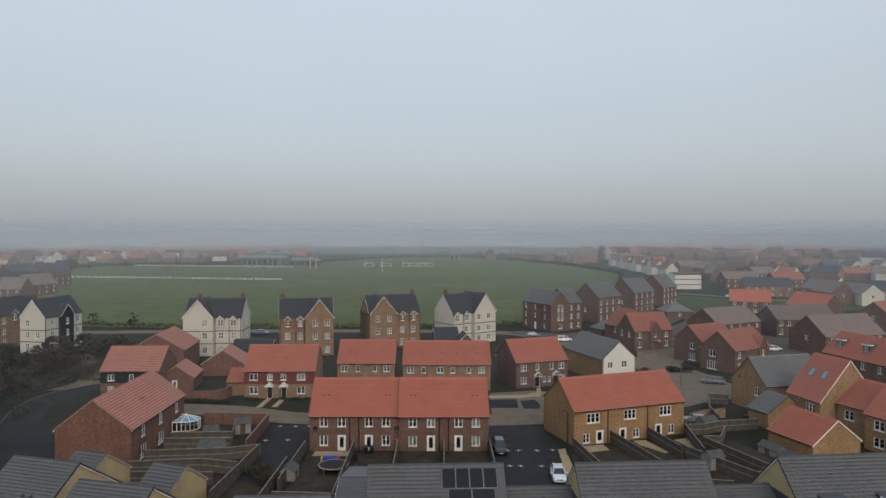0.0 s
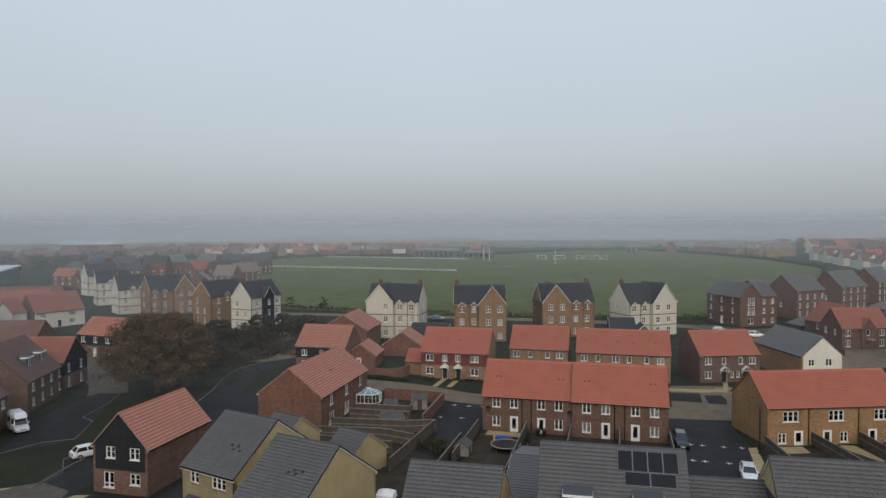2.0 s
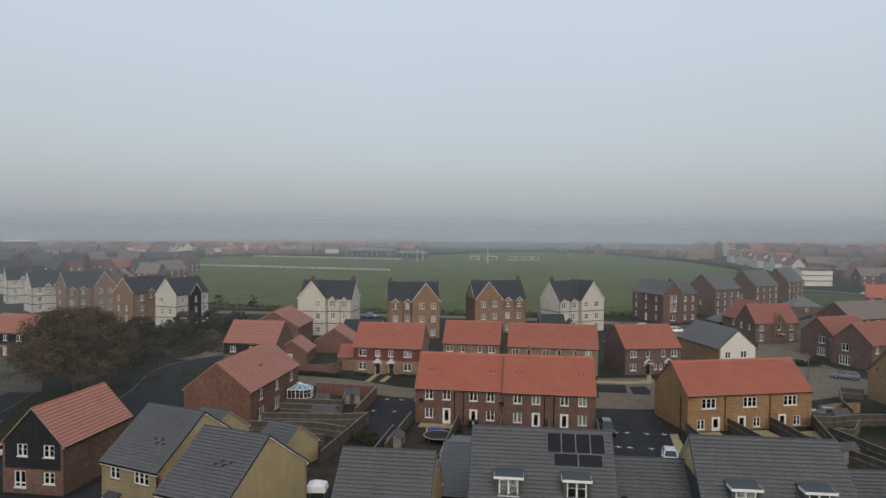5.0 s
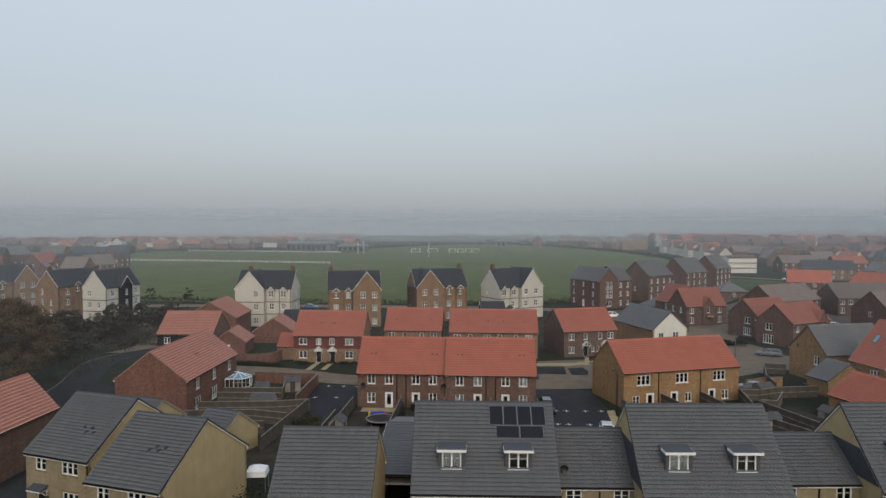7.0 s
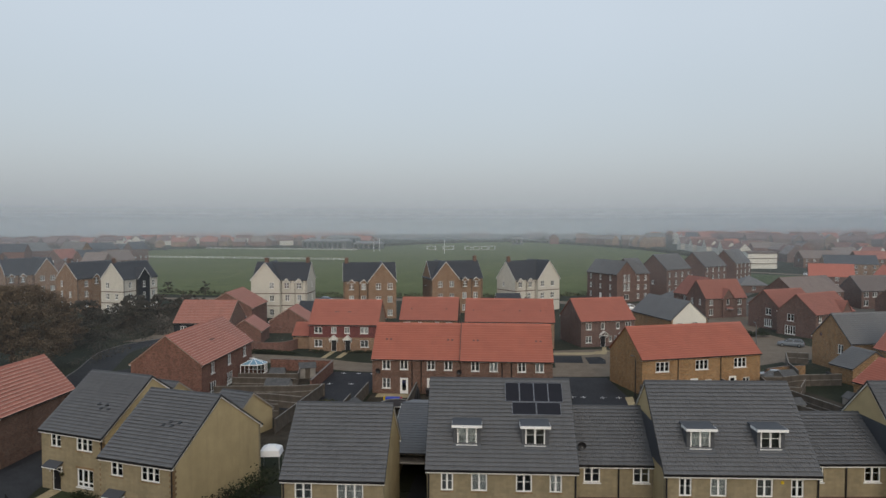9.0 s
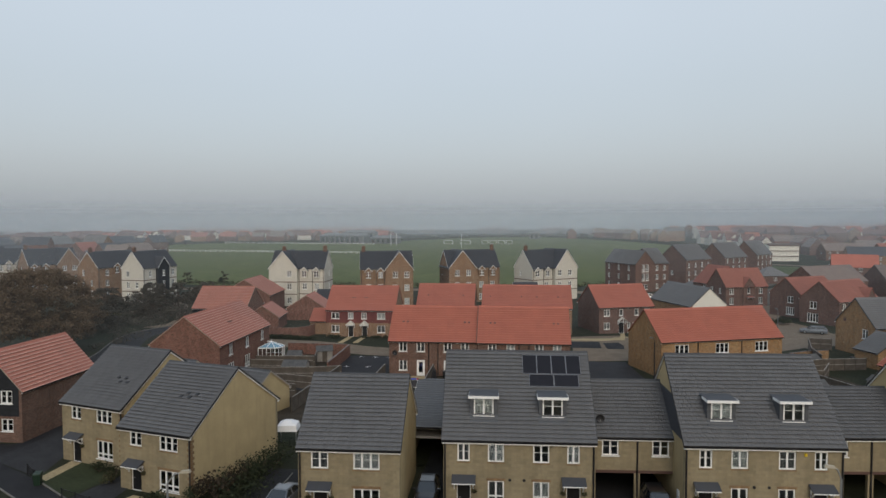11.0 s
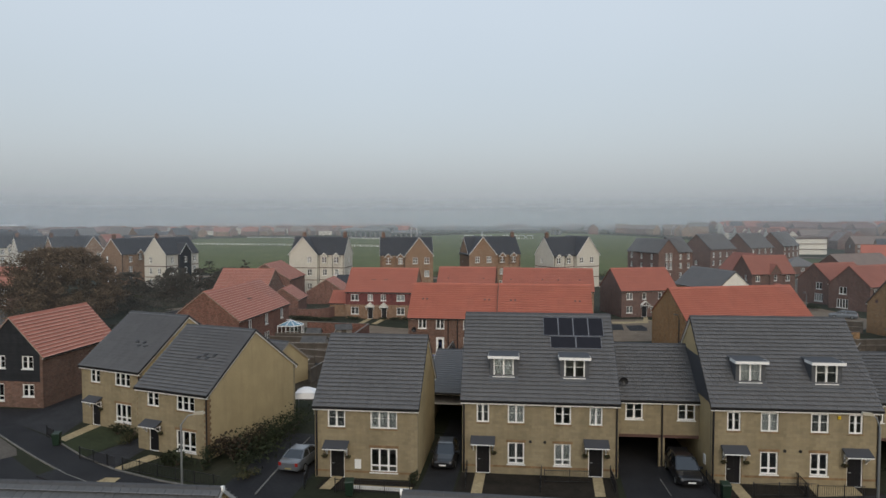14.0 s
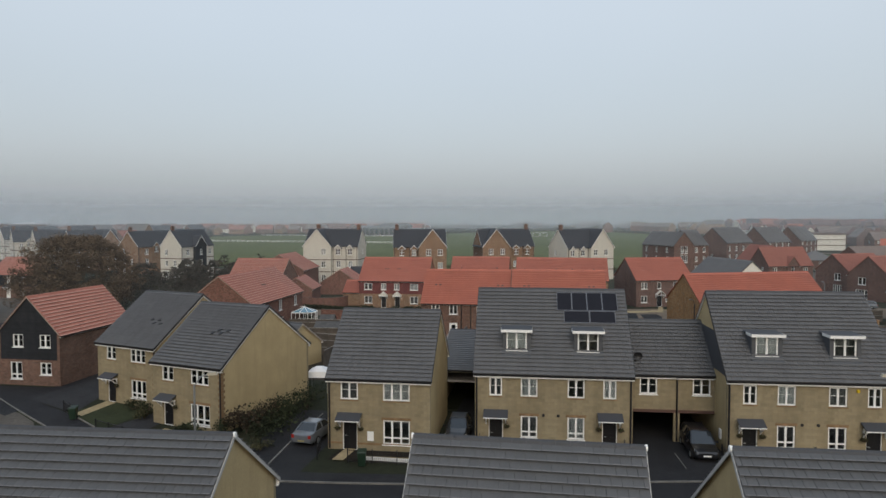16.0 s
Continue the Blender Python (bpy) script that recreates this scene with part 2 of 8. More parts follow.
ground_material("paving_buff", [(0.3, (0.140, 0.108, 0.078)), (0.7, (0.195, 0.155, 0.115))], 0.5, 3.5, 0.9, 0.4, 40)
ground_material("paving_grey", [(0.3, (0.085, 0.074, 0.062)), (0.7, (0.125, 0.11, 0.094))], 0.5, 3.5, 0.9, 0.4, 40)
ground_material("mulch", [(0.3, (0.013, 0.011, 0.008)), (0.7, (0.030, 0.024, 0.018))], 0.8, 6.0)
ground_material("path_slab", [(0.3, (0.31, 0.245, 0.14)), (0.7, (0.41, 0.325, 0.19))], 0.9, 4.0, 0.9, 0.2, 30)
ground_material("soil", [(0.3, (0.030, 0.025, 0.018)), (0.7, (0.062, 0.050, 0.037))], 0.6, 4.0)
ground_material("kerb_stone", [(0.3, (0.13, 0.127, 0.118)), (0.7, (0.20, 0.193, 0.178))], 0.9, 6.0, 0.9, 0.2, 40)


def leaf_material(name, a, b):
    m = Nodes(name)
    col = m.ramp(m.island(), [(0.0, a), (1.0, b)])
    return m.done(m.mix(1.0, col, m.ramp(m.noise(0.5, 3), [(0.3, (0.7, 0.7, 0.7)), (0.7, (1.25, 1.25, 1.25))]), "MULTIPLY"), 0.8, spec=0.2)


leaf_material("leaf_brown", (0.080, 0.060, 0.040), (0.146, 0.104, 0.066))
leaf_material("leaf_dusk", (0.054, 0.051, 0.042), (0.098, 0.088, 0.070))
leaf_material("leaf_green", (0.016, 0.022, 0.011), (0.038, 0.046, 0.022))
leaf_material("leaf_olive", (0.030, 0.032, 0.016), (0.070, 0.066, 0.032))
leaf_material("leaf_rust", (0.022, 0.020, 0.013), (0.046, 0.029, 0.018))


def glass_material(name, tint=(0.84, 0.87, 0.88), through_part=0.55):
    m = Nodes(name)
    g = m.t.nodes.new("ShaderNodeBsdfGlossy")
    g.inputs["Roughness"].default_value = 0.03
    g.inputs["Color"].default_value = (0.9, 0.93, 0.95, 1)
    tr = m.t.nodes.new("ShaderNodeBsdfTransparent")
    tr.inputs["Color"].default_value = (*tint, 1)
    f = m.t.nodes.new("ShaderNodeFresnel")
    f.inputs["IOR"].default_value = 1.85
    mx = m.t.nodes.new("ShaderNodeMixShader")
    m.link(f.outputs[0], mx.inputs[0])
    m.link(tr.outputs[0], mx.inputs[1])
    m.link(g.outputs[0], mx.inputs[2])
    m.link(mx.outputs[0], m.out.inputs[0])
    return m.mat


glass_material("window_glass")
# Opaque blue: the glass tint and the reflected sky painted into one colour.
plain("roof_glass_painted_sky", (0.16, 0.28, 0.36), 0.1, vary=0.1, spec=0.6)
plain("solar_cell", (0.0105, 0.0098, 0.0135), 0.3, vary=0.2, scale=1.0, spec=0.25)
plain("solar_frame", (0.20, 0.21, 0.23), 0.45, 0.4)
plain("car_glass", (0.018, 0.021, 0.024), 0.05, spec=1.0)


def paint(name, c):
    m = Nodes(name)
    m.b.inputs["Coat Weight"].default_value = 0.8
    m.b.inputs["Coat Roughness"].default_value = 0.05
    col = m.ramp(m.noise(3, 3), [(0.3, sc(c, 0.93)), (0.7, sc(c, 1.07))])
    return m.done(col, 0.35, 0.2)


paint("car_silver", (0.125, 0.135, 0.150))
paint("car_black", (0.012, 0.012, 0.014))
paint("car_white", (0.74, 0.75, 0.76))
paint("car_blue", (0.09, 0.15, 0.24))
paint("car_slate", (0.17, 0.19, 0.21))
paint("car_grey", (0.13, 0.14, 0.15))
plain("lamp_light", (0.75, 0.76, 0.74), 0.2)
plain("plate_yellow", (0.32, 0.27, 0.12), 0.5)
plain("lamp_red", (0.30, 0.02, 0.015), 0.25)


def fog_material(name, share, low, z0, z1, side=None, bright=1.0):
    """Droplets in the air: mostly clear, and scattering the sky's light evenly for the rest, thinning out towards the ground and the top."""
    m = Nodes(name)
    d = m.t.nodes.new("ShaderNodeBsdfDiffuse")
    d.inputs["Color"].default_value = (0.570 * bright, 0.633 * bright, 0.688 * bright, 1)
    tl = m.t.nodes.new("ShaderNodeBsdfTranslucent")
    tl.inputs["Color"].default_value = (0.570 * bright, 0.633 * bright, 0.688 * bright, 1)
    half = m.t.nodes.new("ShaderNodeMixShader")
    m.link(d.outputs[0], half.inputs[1])
    m.link(tl.outputs[0], half.inputs[2])
    tr = m.t.nodes.new("ShaderNodeBsdfTransparent")
    s = m.t.nodes.new("ShaderNodeSeparateXYZ")
    m.link(m.co.outputs["Object"], s.inputs[0])

    def ease(value, a, b, va, vb):
        n = m.t.nodes.new("ShaderNodeMapRange")
        n.interpolation_type = "SMOOTHSTEP"
        for i, v in enumerate((a, b, va, vb)):
            n.inputs[1 + i].default_value = v
        m.link(value, n.inputs[0])
        return n.outputs[0]
    thick = m.math("MULTIPLY", ease(s.outputs[2], z0, z1, share, 0.0), ease(s.outputs[2], 0.0, low, 0.0, 1.0))
    if side:
        thick = m.math("MULTIPLY", thick, ease(s.outputs[0], side[0], side[1], 0.0, 1.0))
    mx = m.t.nodes.new("ShaderNodeMixShader")
    m.link(thick, mx.inputs[0])
    m.link(tr.outputs[0], mx.inputs[1])
    m.link(half.outputs[0], mx.inputs[2])
    m.link(mx.outputs[0], m.out.inputs[0])
    return m.mat

# ---- building helpers ----
class Mesh:
    """Collects corners and faces of one mesh."""

    def __init__(self):
        self.v, self.f, self.edge = [], [], []

    def face(self, *pts):
        n = len(self.v)
        self.v += pts
        self.f.append(tuple(range(n, n + len(pts))))

    def hexa(self, p):
        """Eight corners: four below, four above, both turning the same way."""
        n = len(self.v)
        self.v += p
        for q in ((3, 2, 1, 0), (4, 5, 6, 7), (0, 1, 5, 4), (1, 2, 6, 5), (2, 3, 7, 6), (3, 0, 4, 7)):
            self.f.append(tuple(n + i for i in q))

    def box(self, x0, y0, z0, x1, y1, z1):
        self.hexa([(x0, y0, z0), (x1, y0, z0), (x1, y1, z0), (x0, y1, z0), (x0, y0, z1), (x1, y0, z1), (x1, y1, z1), (x0, y1, z1)])

    def bar(self, a, b, t, up=(0, 0, 1)):
        """A square bar of thickness t from a to b."""
        a, b = Vector(a), Vector(b)
        d = (b - a).normalized()
        s = d.cross(Vector(up))
        s = (s.normalized() if s.length > 1e-4 else Vector((1, 0, 0))) * t / 2
        u = s.cross(d).normalized() * t / 2
        self.hexa([tuple(a - s - u), tuple(a + s - u), tuple(b + s - u), tuple(b - s - u), tuple(a - s + u), tuple(a + s + u), tuple(b + s + u), tuple(b - s + u)])

    def tube(self, a, b, r0, r1, n=8, cap=True):
        a, b = Vector(a), Vector(b)
        d = (b - a).normalized()
        s = d.orthogonal().normalized()
        u = d.cross(s)
        k = len(self.v)
        for i in range(n):
            w = s * math.cos(2 * math.pi * i / n) + u * math.sin(2 * math.pi * i / n)
            self.v += [tuple(a + w * r0), tuple(b + w * r1)]
        for i in range(n):
            j = (i + 1) % n
            self.f.append((k + 2 * i, k + 2 * j, k + 2 * j + 1, k + 2 * i + 1))
        if cap:
            self.f.append(tuple(k + 2 * i for i in reversed(range(n))))
            self.f.append(tuple(k + 2 * i + 1 for i in range(n)))

    def weld(self):
        """Joins corners that lie in one place."""
        seen, to = {}, []
        for p in self.v:
            to.append(seen.setdefault((round(p[0], 4), round(p[1], 4), round(p[2], 4)), len(seen)))
        self.v = list(seen)
        self.f = [tuple(to[i] for i in q) for q in self.f]
        return self

    def made(self, name, material):
        me = bpy.data.meshes.new(name)
        me.from_pydata(self.v, [], self.f)
        me.materials.append(MATS[material])
        if self.edge:
            me.materials.append(MATS[material.replace("_piece", "") + "_edge"])
            for i in self.edge:
                me.polygons[i].material_index = 1
        me.update()
        return me


def part(name, shape, material, parent, label="", at=None):
    """One mesh object under a thing or under a part. shape: a Mesh, or mesh data that is shared."""
    me = shape.made(name, material) if isinstance(shape, Mesh) else shape
    ob = new(name, me)
    ob.parent = parent
    if at is not None:
        ob.matrix_local = at
    if label:
        ob["label"] = label
    return ob


def thing(name, label, category, at, group="", kind=""):
    ob = new(name)
    ob.matrix_world = at
    return tagged(ob, label, category, group, kind)


def solid(name, shape, material, label, category, at=None, group="", kind=""):
    ob = new(name, shape.made(name, material) if isinstance(shape, Mesh) else shape)
    if at is not None:
        ob.matrix_world = at
    return tagged(ob, label, category, group, kind)


SHARED = {}


def shared(key, make, material):
    k = (key, material)
    if k not in SHARED:
        SHARED[k] = make().made(key[0], material)
    return SHARED[k]


# A wall in its own plane: u along it, v up, its outside at depth 0 and its inside at depth t.
def wall_mesh(mb, place, u0, u1, v0, v1, holes, t):
    us = sorted({u0, u1, *[min(max(h[0], u0), u1) for h in holes], *[min(max(h[2], u0), u1) for h in holes]})
    vs = sorted({v0, v1, *[min(max(h[1], v0), v1) for h in holes], *[min(max(h[3], v0), v1) for h in holes]})
    for a, b in zip(us, us[1:]):
        for c, d in zip(vs, vs[1:]):
            m, n = (a + b) / 2, (c + d) / 2
            if any(h[0] < m < h[2] and h[1] < n < h[3] for h in holes):
                continue
            mb.face(place(a, 0, c), place(b, 0, c), place(b, 0, d), place(a, 0, d))
            mb.face(place(b, t, c), place(a, t, c), place(a, t, d), place(b, t, d))
    for a, c, b, d in holes:
        if c >= v1 or d <= v0:
            continue
        c, d = max(c, v0), min(d, v1)
        mb.face(place(a, 0, c), place(a, 0, d), place(a, t, d), place(a, t, c))
        mb.face(place(b, 0, d), place(b, 0, c), place(b, t, c), place(b, t, d))
        mb.face(place(a, 0, d), place(b, 0, d), place(b, t, d), place(a, t, d))
        mb.face(place(b, 0, c), place(a, 0, c), place(a, t, c), place(b, t, c))
    for a, b in ((u0, u0), (u1, u1)):
        mb.face(place(a, 0, v0), place(a, t, v0), place(a, t, v1), place(a, 0, v1))
    mb.face(place(u0, 0, v1), place(u1, 0, v1), place(u1, t, v1), place(u0, t, v1))


def window_frame(w, h, lights, transom):
    """White frame, its outer face at y = 0, with its casements and glazing bars in one piece."""
    mb = Mesh()
    f, m, g = 0.10, 0.07, 0.011
    holes = []
    for i in range(lights):
        a = w * i / lights + (f if i == 0 else m)
        b = w * (i + 1) / lights - (f if i == lights - 1 else m)
        if transom:
            z = h * transom
            holes += [(a, f, b, z - 0.05), (a, z + 0.05, b, h - f)]
        else:
            z = h * 0.55
            holes += [(a, f, b, z - g), (a, z + g, b, h - f)]
    wall_mesh(mb, lambda u, e, v: (u, e, v), 0, w, 0, h, holes, 0.09)
    return mb.weld()


def far_window(w, h, lights):
    """Frame and glass of a far window."""
    me = window_frame(w, h, lights, 0)
    n = len(me.f)
    me.box(0.05, 0.035, 0.05, w - 0.05, 0.05, h - 0.05)
    data = me.made("window", "upvc_white")
    data.materials.append(MATS["window_glass"])
    for i, p in enumerate(data.polygons):
        p.material_index = 1 if i >= n else 0
    return data


def box_mesh(*c):
    def make():
        mb = Mesh()
        mb.box(*c)
        return mb
    return make


def curtain_mesh(w, h):
    """A cloth that hangs in folds behind the glass."""
    mb = Mesh()
    n = 10
    span = w * 0.96
    for i in range(n):
        a, b = 0.02 + span * i / n, 0.02 + span * (i + 1) / n
        ya, yb = 0.03 * (i % 2), 0.03 * ((i + 1) % 2)
        mb.face((a, ya, 0.03), (b, yb, 0.03), (b, yb, h - 0.03), (a, ya, h - 0.03))
    return mb.weld()


RND = random.Random(7)


def add_window(house, at, w, h, lights, transom, lintel, lod, frame="upvc_white", cloth=None):
    if lod == 2:
        key = (("far_window", w, h, lights), frame)
        if key not in SHARED:
            SHARED[key] = far_window(w, h, lights)
        part("window", SHARED[key], "", house, at=at @ pose(0, 0.07, 0))
        return
    win = part("window", shared(("window", w, h, lights, transom), lambda: window_frame(w, h, lights, transom), frame), "", house, at=at @ pose(0, 0.07, 0))
    part("pane", shared(("pane", w, h), box_mesh(0.05, 0.035, 0.05, w - 0.05, 0.05, h - 0.05), "window_glass"), "", win)
    if lod < 2:
        part("sill", shared(("sill", w), box_mesh(-0.06, -0.13, -0.07, w + 0.06, 0.07, 0.0), lintel if lintel == "stone_quoin" and not transom else frame), "", win)
        if lintel and (transom or lintel != "stone_quoin"):
            part("lintel", shared(("lintel", w), box_mesh(-0.12, -0.078, h + 0.004, w + 0.12, -0.02, h + 0.2), lintel), "", win)
        r = RND.random() if cloth is None else (0.5 if cloth else 1.0)
        if (r == 0.5) or r < (0.5 if lod == 0 else 0.35):
            part("curtain", shared(("curtain", w, h), lambda: curtain_mesh(w, h), "curtain_cloth" if cloth or r < 0.2 else "blind_grey"), "", win, at=pose(0, 0.06 if cloth else 0.11, 0))


def door_leaf(w, h):
    mb = Mesh()
    mb.box(0.06, 0.03, 0.03, w - 0.06, 0.08, h - 0.06)
    for a, b in ((0.12, 0.46), (0.54, 0.9)):
        mb.box(0.17, 0.018, h * a, w / 2 - 0.05, 0.03, h * b)
        mb.box(w / 2 + 0.05, 0.018, h * a, w - 0.17, 0.03, h * b)
    return mb


def door_frame(w, h):
    mb = Mesh()
    mb.box(0, 0, 0, 0.06, 0.11, h)
    mb.box(w - 0.06, 0, 0, w, 0.11, h)
    mb.box(0.06, 0, h - 0.06, w - 0.06, 0.11, h)
    mb.box(0.06, -0.04, 0, w - 0.06, 0.12, 0.03)
    return mb


def glazed_leaf(w, h):
    """A white door with one tall dark pane."""
    mb = Mesh()
    wall_mesh(mb, lambda u, e, v: (u, e, v), 0, w, 0, h, [(0.3, 0.45, w - 0.3, h - 0.3)], 0.09)
    return mb.weld()


def add_door(house, at, w, h, leaf, lod, glazed=False):
    d = part("door", shared(("door", w, h, glazed), lambda: (glazed_leaf(w, h) if glazed else door_leaf(w, h)), leaf), "", house, at=at @ pose(0, 0.08, 0))
    if glazed:
        part("pane", shared(("pane", w, h), box_mesh(0.05, 0.035, 0.05, w - 0.05, 0.05, h - 0.05), "window_glass"), "", d)
    else:
        part("door_frame", shared(("door_frame", w, h), lambda: door_frame(w, h), "upvc_white"), "", d)
    if lod < 2:
        part("handle", shared(("handle",), box_mesh(0.14, -0.03, 1.0, 0.3, 0.02, 1.05), "metal_grey"), "", d)


def slope_point(a, along, down, nrm):
    def at(u, d, h):
        q = a + along * u + down * d + nrm * h
        return (q.x, q.y, q.z)
    return at


def coursed_slope(mb, at, length, run, gauge, lip):
    """One sheet of lapped courses, each lower edge standing proud of the next course."""
    n = max(2, int(round(run / gauge)))
    g = run / n
    prof = []
    for i in range(n):
        prof += [(g * i, 0.03), (g * (i + 1) - 0.05, 0.03 + lip * (g - 0.05) / (g + 0.03)), (g * (i + 1) + 0.03, 0.03 + lip), (g * (i + 1) + 0.02, 0.03 + lip - 0.03), (g * (i + 1) - 0.07, 0.01)]
    prof = [(0.0, 0.03)] + prof[1:-1] + [(run, -0.02), (0.0, -0.02)]
    k = len(mb.v)
    for d, h in prof:
        mb.v += [at(0, d, h), at(length, d, h)]
    m = len(prof)
    for i in range(m):
        p, q = k + 2 * i, k + 2 * ((i + 1) % m)
        if i % 5 in (1, 2) and i < m - 2:
            mb.edge.append(len(mb.f))
        mb.f.append((p, q, q + 1, p + 1))
    mb.f.append(tuple(k + 2 * i + 1 for i in range(m)))
    mb.f.append(tuple(k + 2 * i for i in reversed(range(m))))


def tile_rows(length, run, gauge, width):
    """Where each tile of a slope lies: (row, left edge, right edge, top, bottom), in broken bond."""
    n = max(2, int(round(run / gauge)))
    g = run / n
    m = max(1, int(round(length / width)))
    wd = length / m
    for i in range(n):
        off = 0.5 * wd if i % 2 else 0.0
        cuts = [0.0] + [off + wd * j for j in range(1 if not off else 0, m + 1) if 0.02 < off + wd * j < length - 0.02] + [length]
        for u0, u1 in zip(cuts, cuts[1:]):
            yield i, u0, u1, g * i, g * (i + 1)


def tile_slab(mb, at, u0, u1, d0, d1, lip, j):
    """One tile: a thin slab whose lower edge rides on the course below."""
    gap = 0.006
    p = [at(u, d, h) for u, d, h in ((u0 + gap, d0 - 0.06, 0.0 + j), (u1 - gap, d0 - 0.06, 0.0 + j), (u1 - gap, d1 - 0.05, lip - 0.03 + j), (u0 + gap, d1 - 0.05, lip - 0.03 + j),
                                     (u0 + gap, d0 - 0.06, 0.026 + j), (u1 - gap, d0 - 0.06, 0.026 + j), (u1 - gap, d1 + 0.02, lip + 0.026 + j), (u0 + gap, d1 + 0.02, lip + 0.026 + j),
                                     (u1 - gap, d1 - 0.02, 0.026 + lip * 0.905 + j), (u0 + gap, d1 - 0.02, 0.026 + lip * 0.905 + j))]
    k = len(mb.v)
    mb.v += p
    mb.edge.append(len(mb.f) + 1)
    mb.f += [(k + 4, k + 9, k + 8, k + 5), (k + 9, k + 7, k + 6, k + 8), (k + 7, k + 3, k + 2, k + 6), (k + 4, k + 0, k + 3, k + 7), (k + 5, k + 6, k + 2, k + 1), (k, k + 1, k + 2, k + 3)]


def under_boards(mb, at, length, run):
    mb.hexa([at(0, run, -0.05), at(length, run, -0.05), at(length, 0, -0.05), at(0, 0, -0.05), at(0, run, -0.008), at(length, run, -0.008), at(length, 0, -0.008), at(0, 0, -0.008)])


def gable_roof(house, x0, x1, y0, y1, eave, ridge, material, lod, over=0.2, verge=0.12, trim="upvc_white", name="roof", gutter="gutter_black", caps=True, skip=(), barge=""):
    """A roof with its ridge along x over the walls x0..x1, y0..y1."""
    rng = random.Random(int(abs(x0 * 13 + y1 * 7 + ridge * 31)) + 5)
    ym = (y0 + y1) / 2
    rise, half = ridge - eave, (y1 - y0) / 2
    k = rise / half
    xa, xb = x0 - verge, x1 + verge
    for side in (0, 1):
        if side in skip:
            continue
        s = -1 if side == 0 else 1
        down = Vector((0, s * half, -rise)).normalized()
        nrm = Vector((0, s * rise, half)).normalized()
        run = math.hypot(half, rise) * (half + over) / half
        at = slope_point(Vector((xa if s < 0 else xb, ym, ridge)), Vector((-s, 0, 0)), down, nrm)
        mb = Mesh()
        length = xb - xa
        if lod == 0 and side == 0:
            slope = Mesh()
            under_boards(slope, at, length, run)
            deck = part("roof_slope", slope, material, house)
            rest, made = Mesh(), 0
            for row, u0, u1, d0, d1 in tile_rows(length, run, 0.345, 0.34):
                if house.get("tiles_apart") and made < 300 and u1 - u0 > 0.3:
                    made += 1
                    wd = u1 - u0

                    def one():
                        o = Mesh()
                        tile_slab(o, lambda u, d, h: (u, -d, h), 0, wd, 0, d1 - d0, 0.11, 0.0)
                        return o
                    o = Vector(at(u0, d0, rng.uniform(0, 0.006)))
                    fr = Matrix((Vector((-s, 0, 0)), -down, nrm)).transposed().to_4x4()
                    part("tile", shared(("tile", round(wd, 3), round(d1 - d0, 3)), one, material + "_piece"), "", deck, at=Matrix.Translation(o) @ fr @ Matrix.Rotation(rng.uniform(-0.008, 0.008), 4, "Z"))
                else:
                    tile_slab(rest, at, u0, u1, d0, d1, 0.11, rng.uniform(-0.003, 0.004))
            part("tile_layer", rest, material, house)["kind"] = "stuff"
        elif lod == 2:
            under_boards(mb, lambda u, d, h: at(u, d, h + 0.05), length, run)
            part("roof_slope", mb, material, house)
        else:
            coursed_slope(mb, at, length, run, 0.42, 0.11 if k > 0.5 else 0.06)
            part("roof_slope", mb, material, house)
        ye = ym + s * (half + over)
        ze = eave - k * over
        if lod == 2:
            continue
        fb, drop = Mesh(), 0.25 if lod == 0 else 0.14
        fb.box(xa + 0.03, min(ye, ye - s * 0.03), ze - drop, xb - 0.03, max(ye, ye - s * 0.03), ze - 0.012)
        fb.box(xa + 0.03, min(ye - s * 0.035, ye - s * over), ze - drop, xb - 0.03, max(ye - s * 0.035, ye - s * over), ze - drop + 0.02)
        part("fascia", fb, trim, house)
        if lod < 2:
            gb, gd = Mesh(), 0.15 if lod == 0 else 0.11
            for i in range(5):
                t0, t1 = math.pi * i / 5, math.pi * (i + 1) / 5
                yc = ye + s * 0.065
                p0 = (yc + 0.065 * math.cos(t0), ze + 0.01 - gd * math.sin(t0))
                p1 = (yc + 0.065 * math.cos(t1), ze + 0.01 - gd * math.sin(t1))
                gb.face((xa, p0[0], p0[1]), (xb, p0[0], p0[1]), (xb, p1[0], p1[1]), (xa, p1[0], p1[1]))
            part("gutter", gb, gutter, house)
    for x, s in ((xa, -1), (xb, 1)) if lod < 2 else ():
        bb = Mesh()
        mortared = not barge and material.startswith(("tile_red", "tile_terra"))
        low = 0.05 if mortared else 0.10 if barge == "gutter_black" else 0.14
        for q in (-1, 1):
            yo, zo = ym + q * (half + over), eave - k * over
            x0b, x1b = (x - 0.03, x + 0.0) if s < 0 else (x, x + 0.03)
            bb.hexa([(x0b, ym, ridge - low), (x1b, ym, ridge - low), (x1b, yo, zo - low + 0.02), (x0b, yo, zo - low + 0.02), (x0b, ym, ridge + 0.03), (x1b, ym, ridge + 0.03), (x1b, yo, zo + 0.05), (x0b, yo, zo + 0.05)])
        part("bargeboard", bb, barge or ("verge_mortar" if material == "tile_terracotta" else "verge_red" if material.startswith("tile_red") else "ridge_grey" if material in ("tile_greyblue", "tile_taupe", "tile_brown") else trim), house)
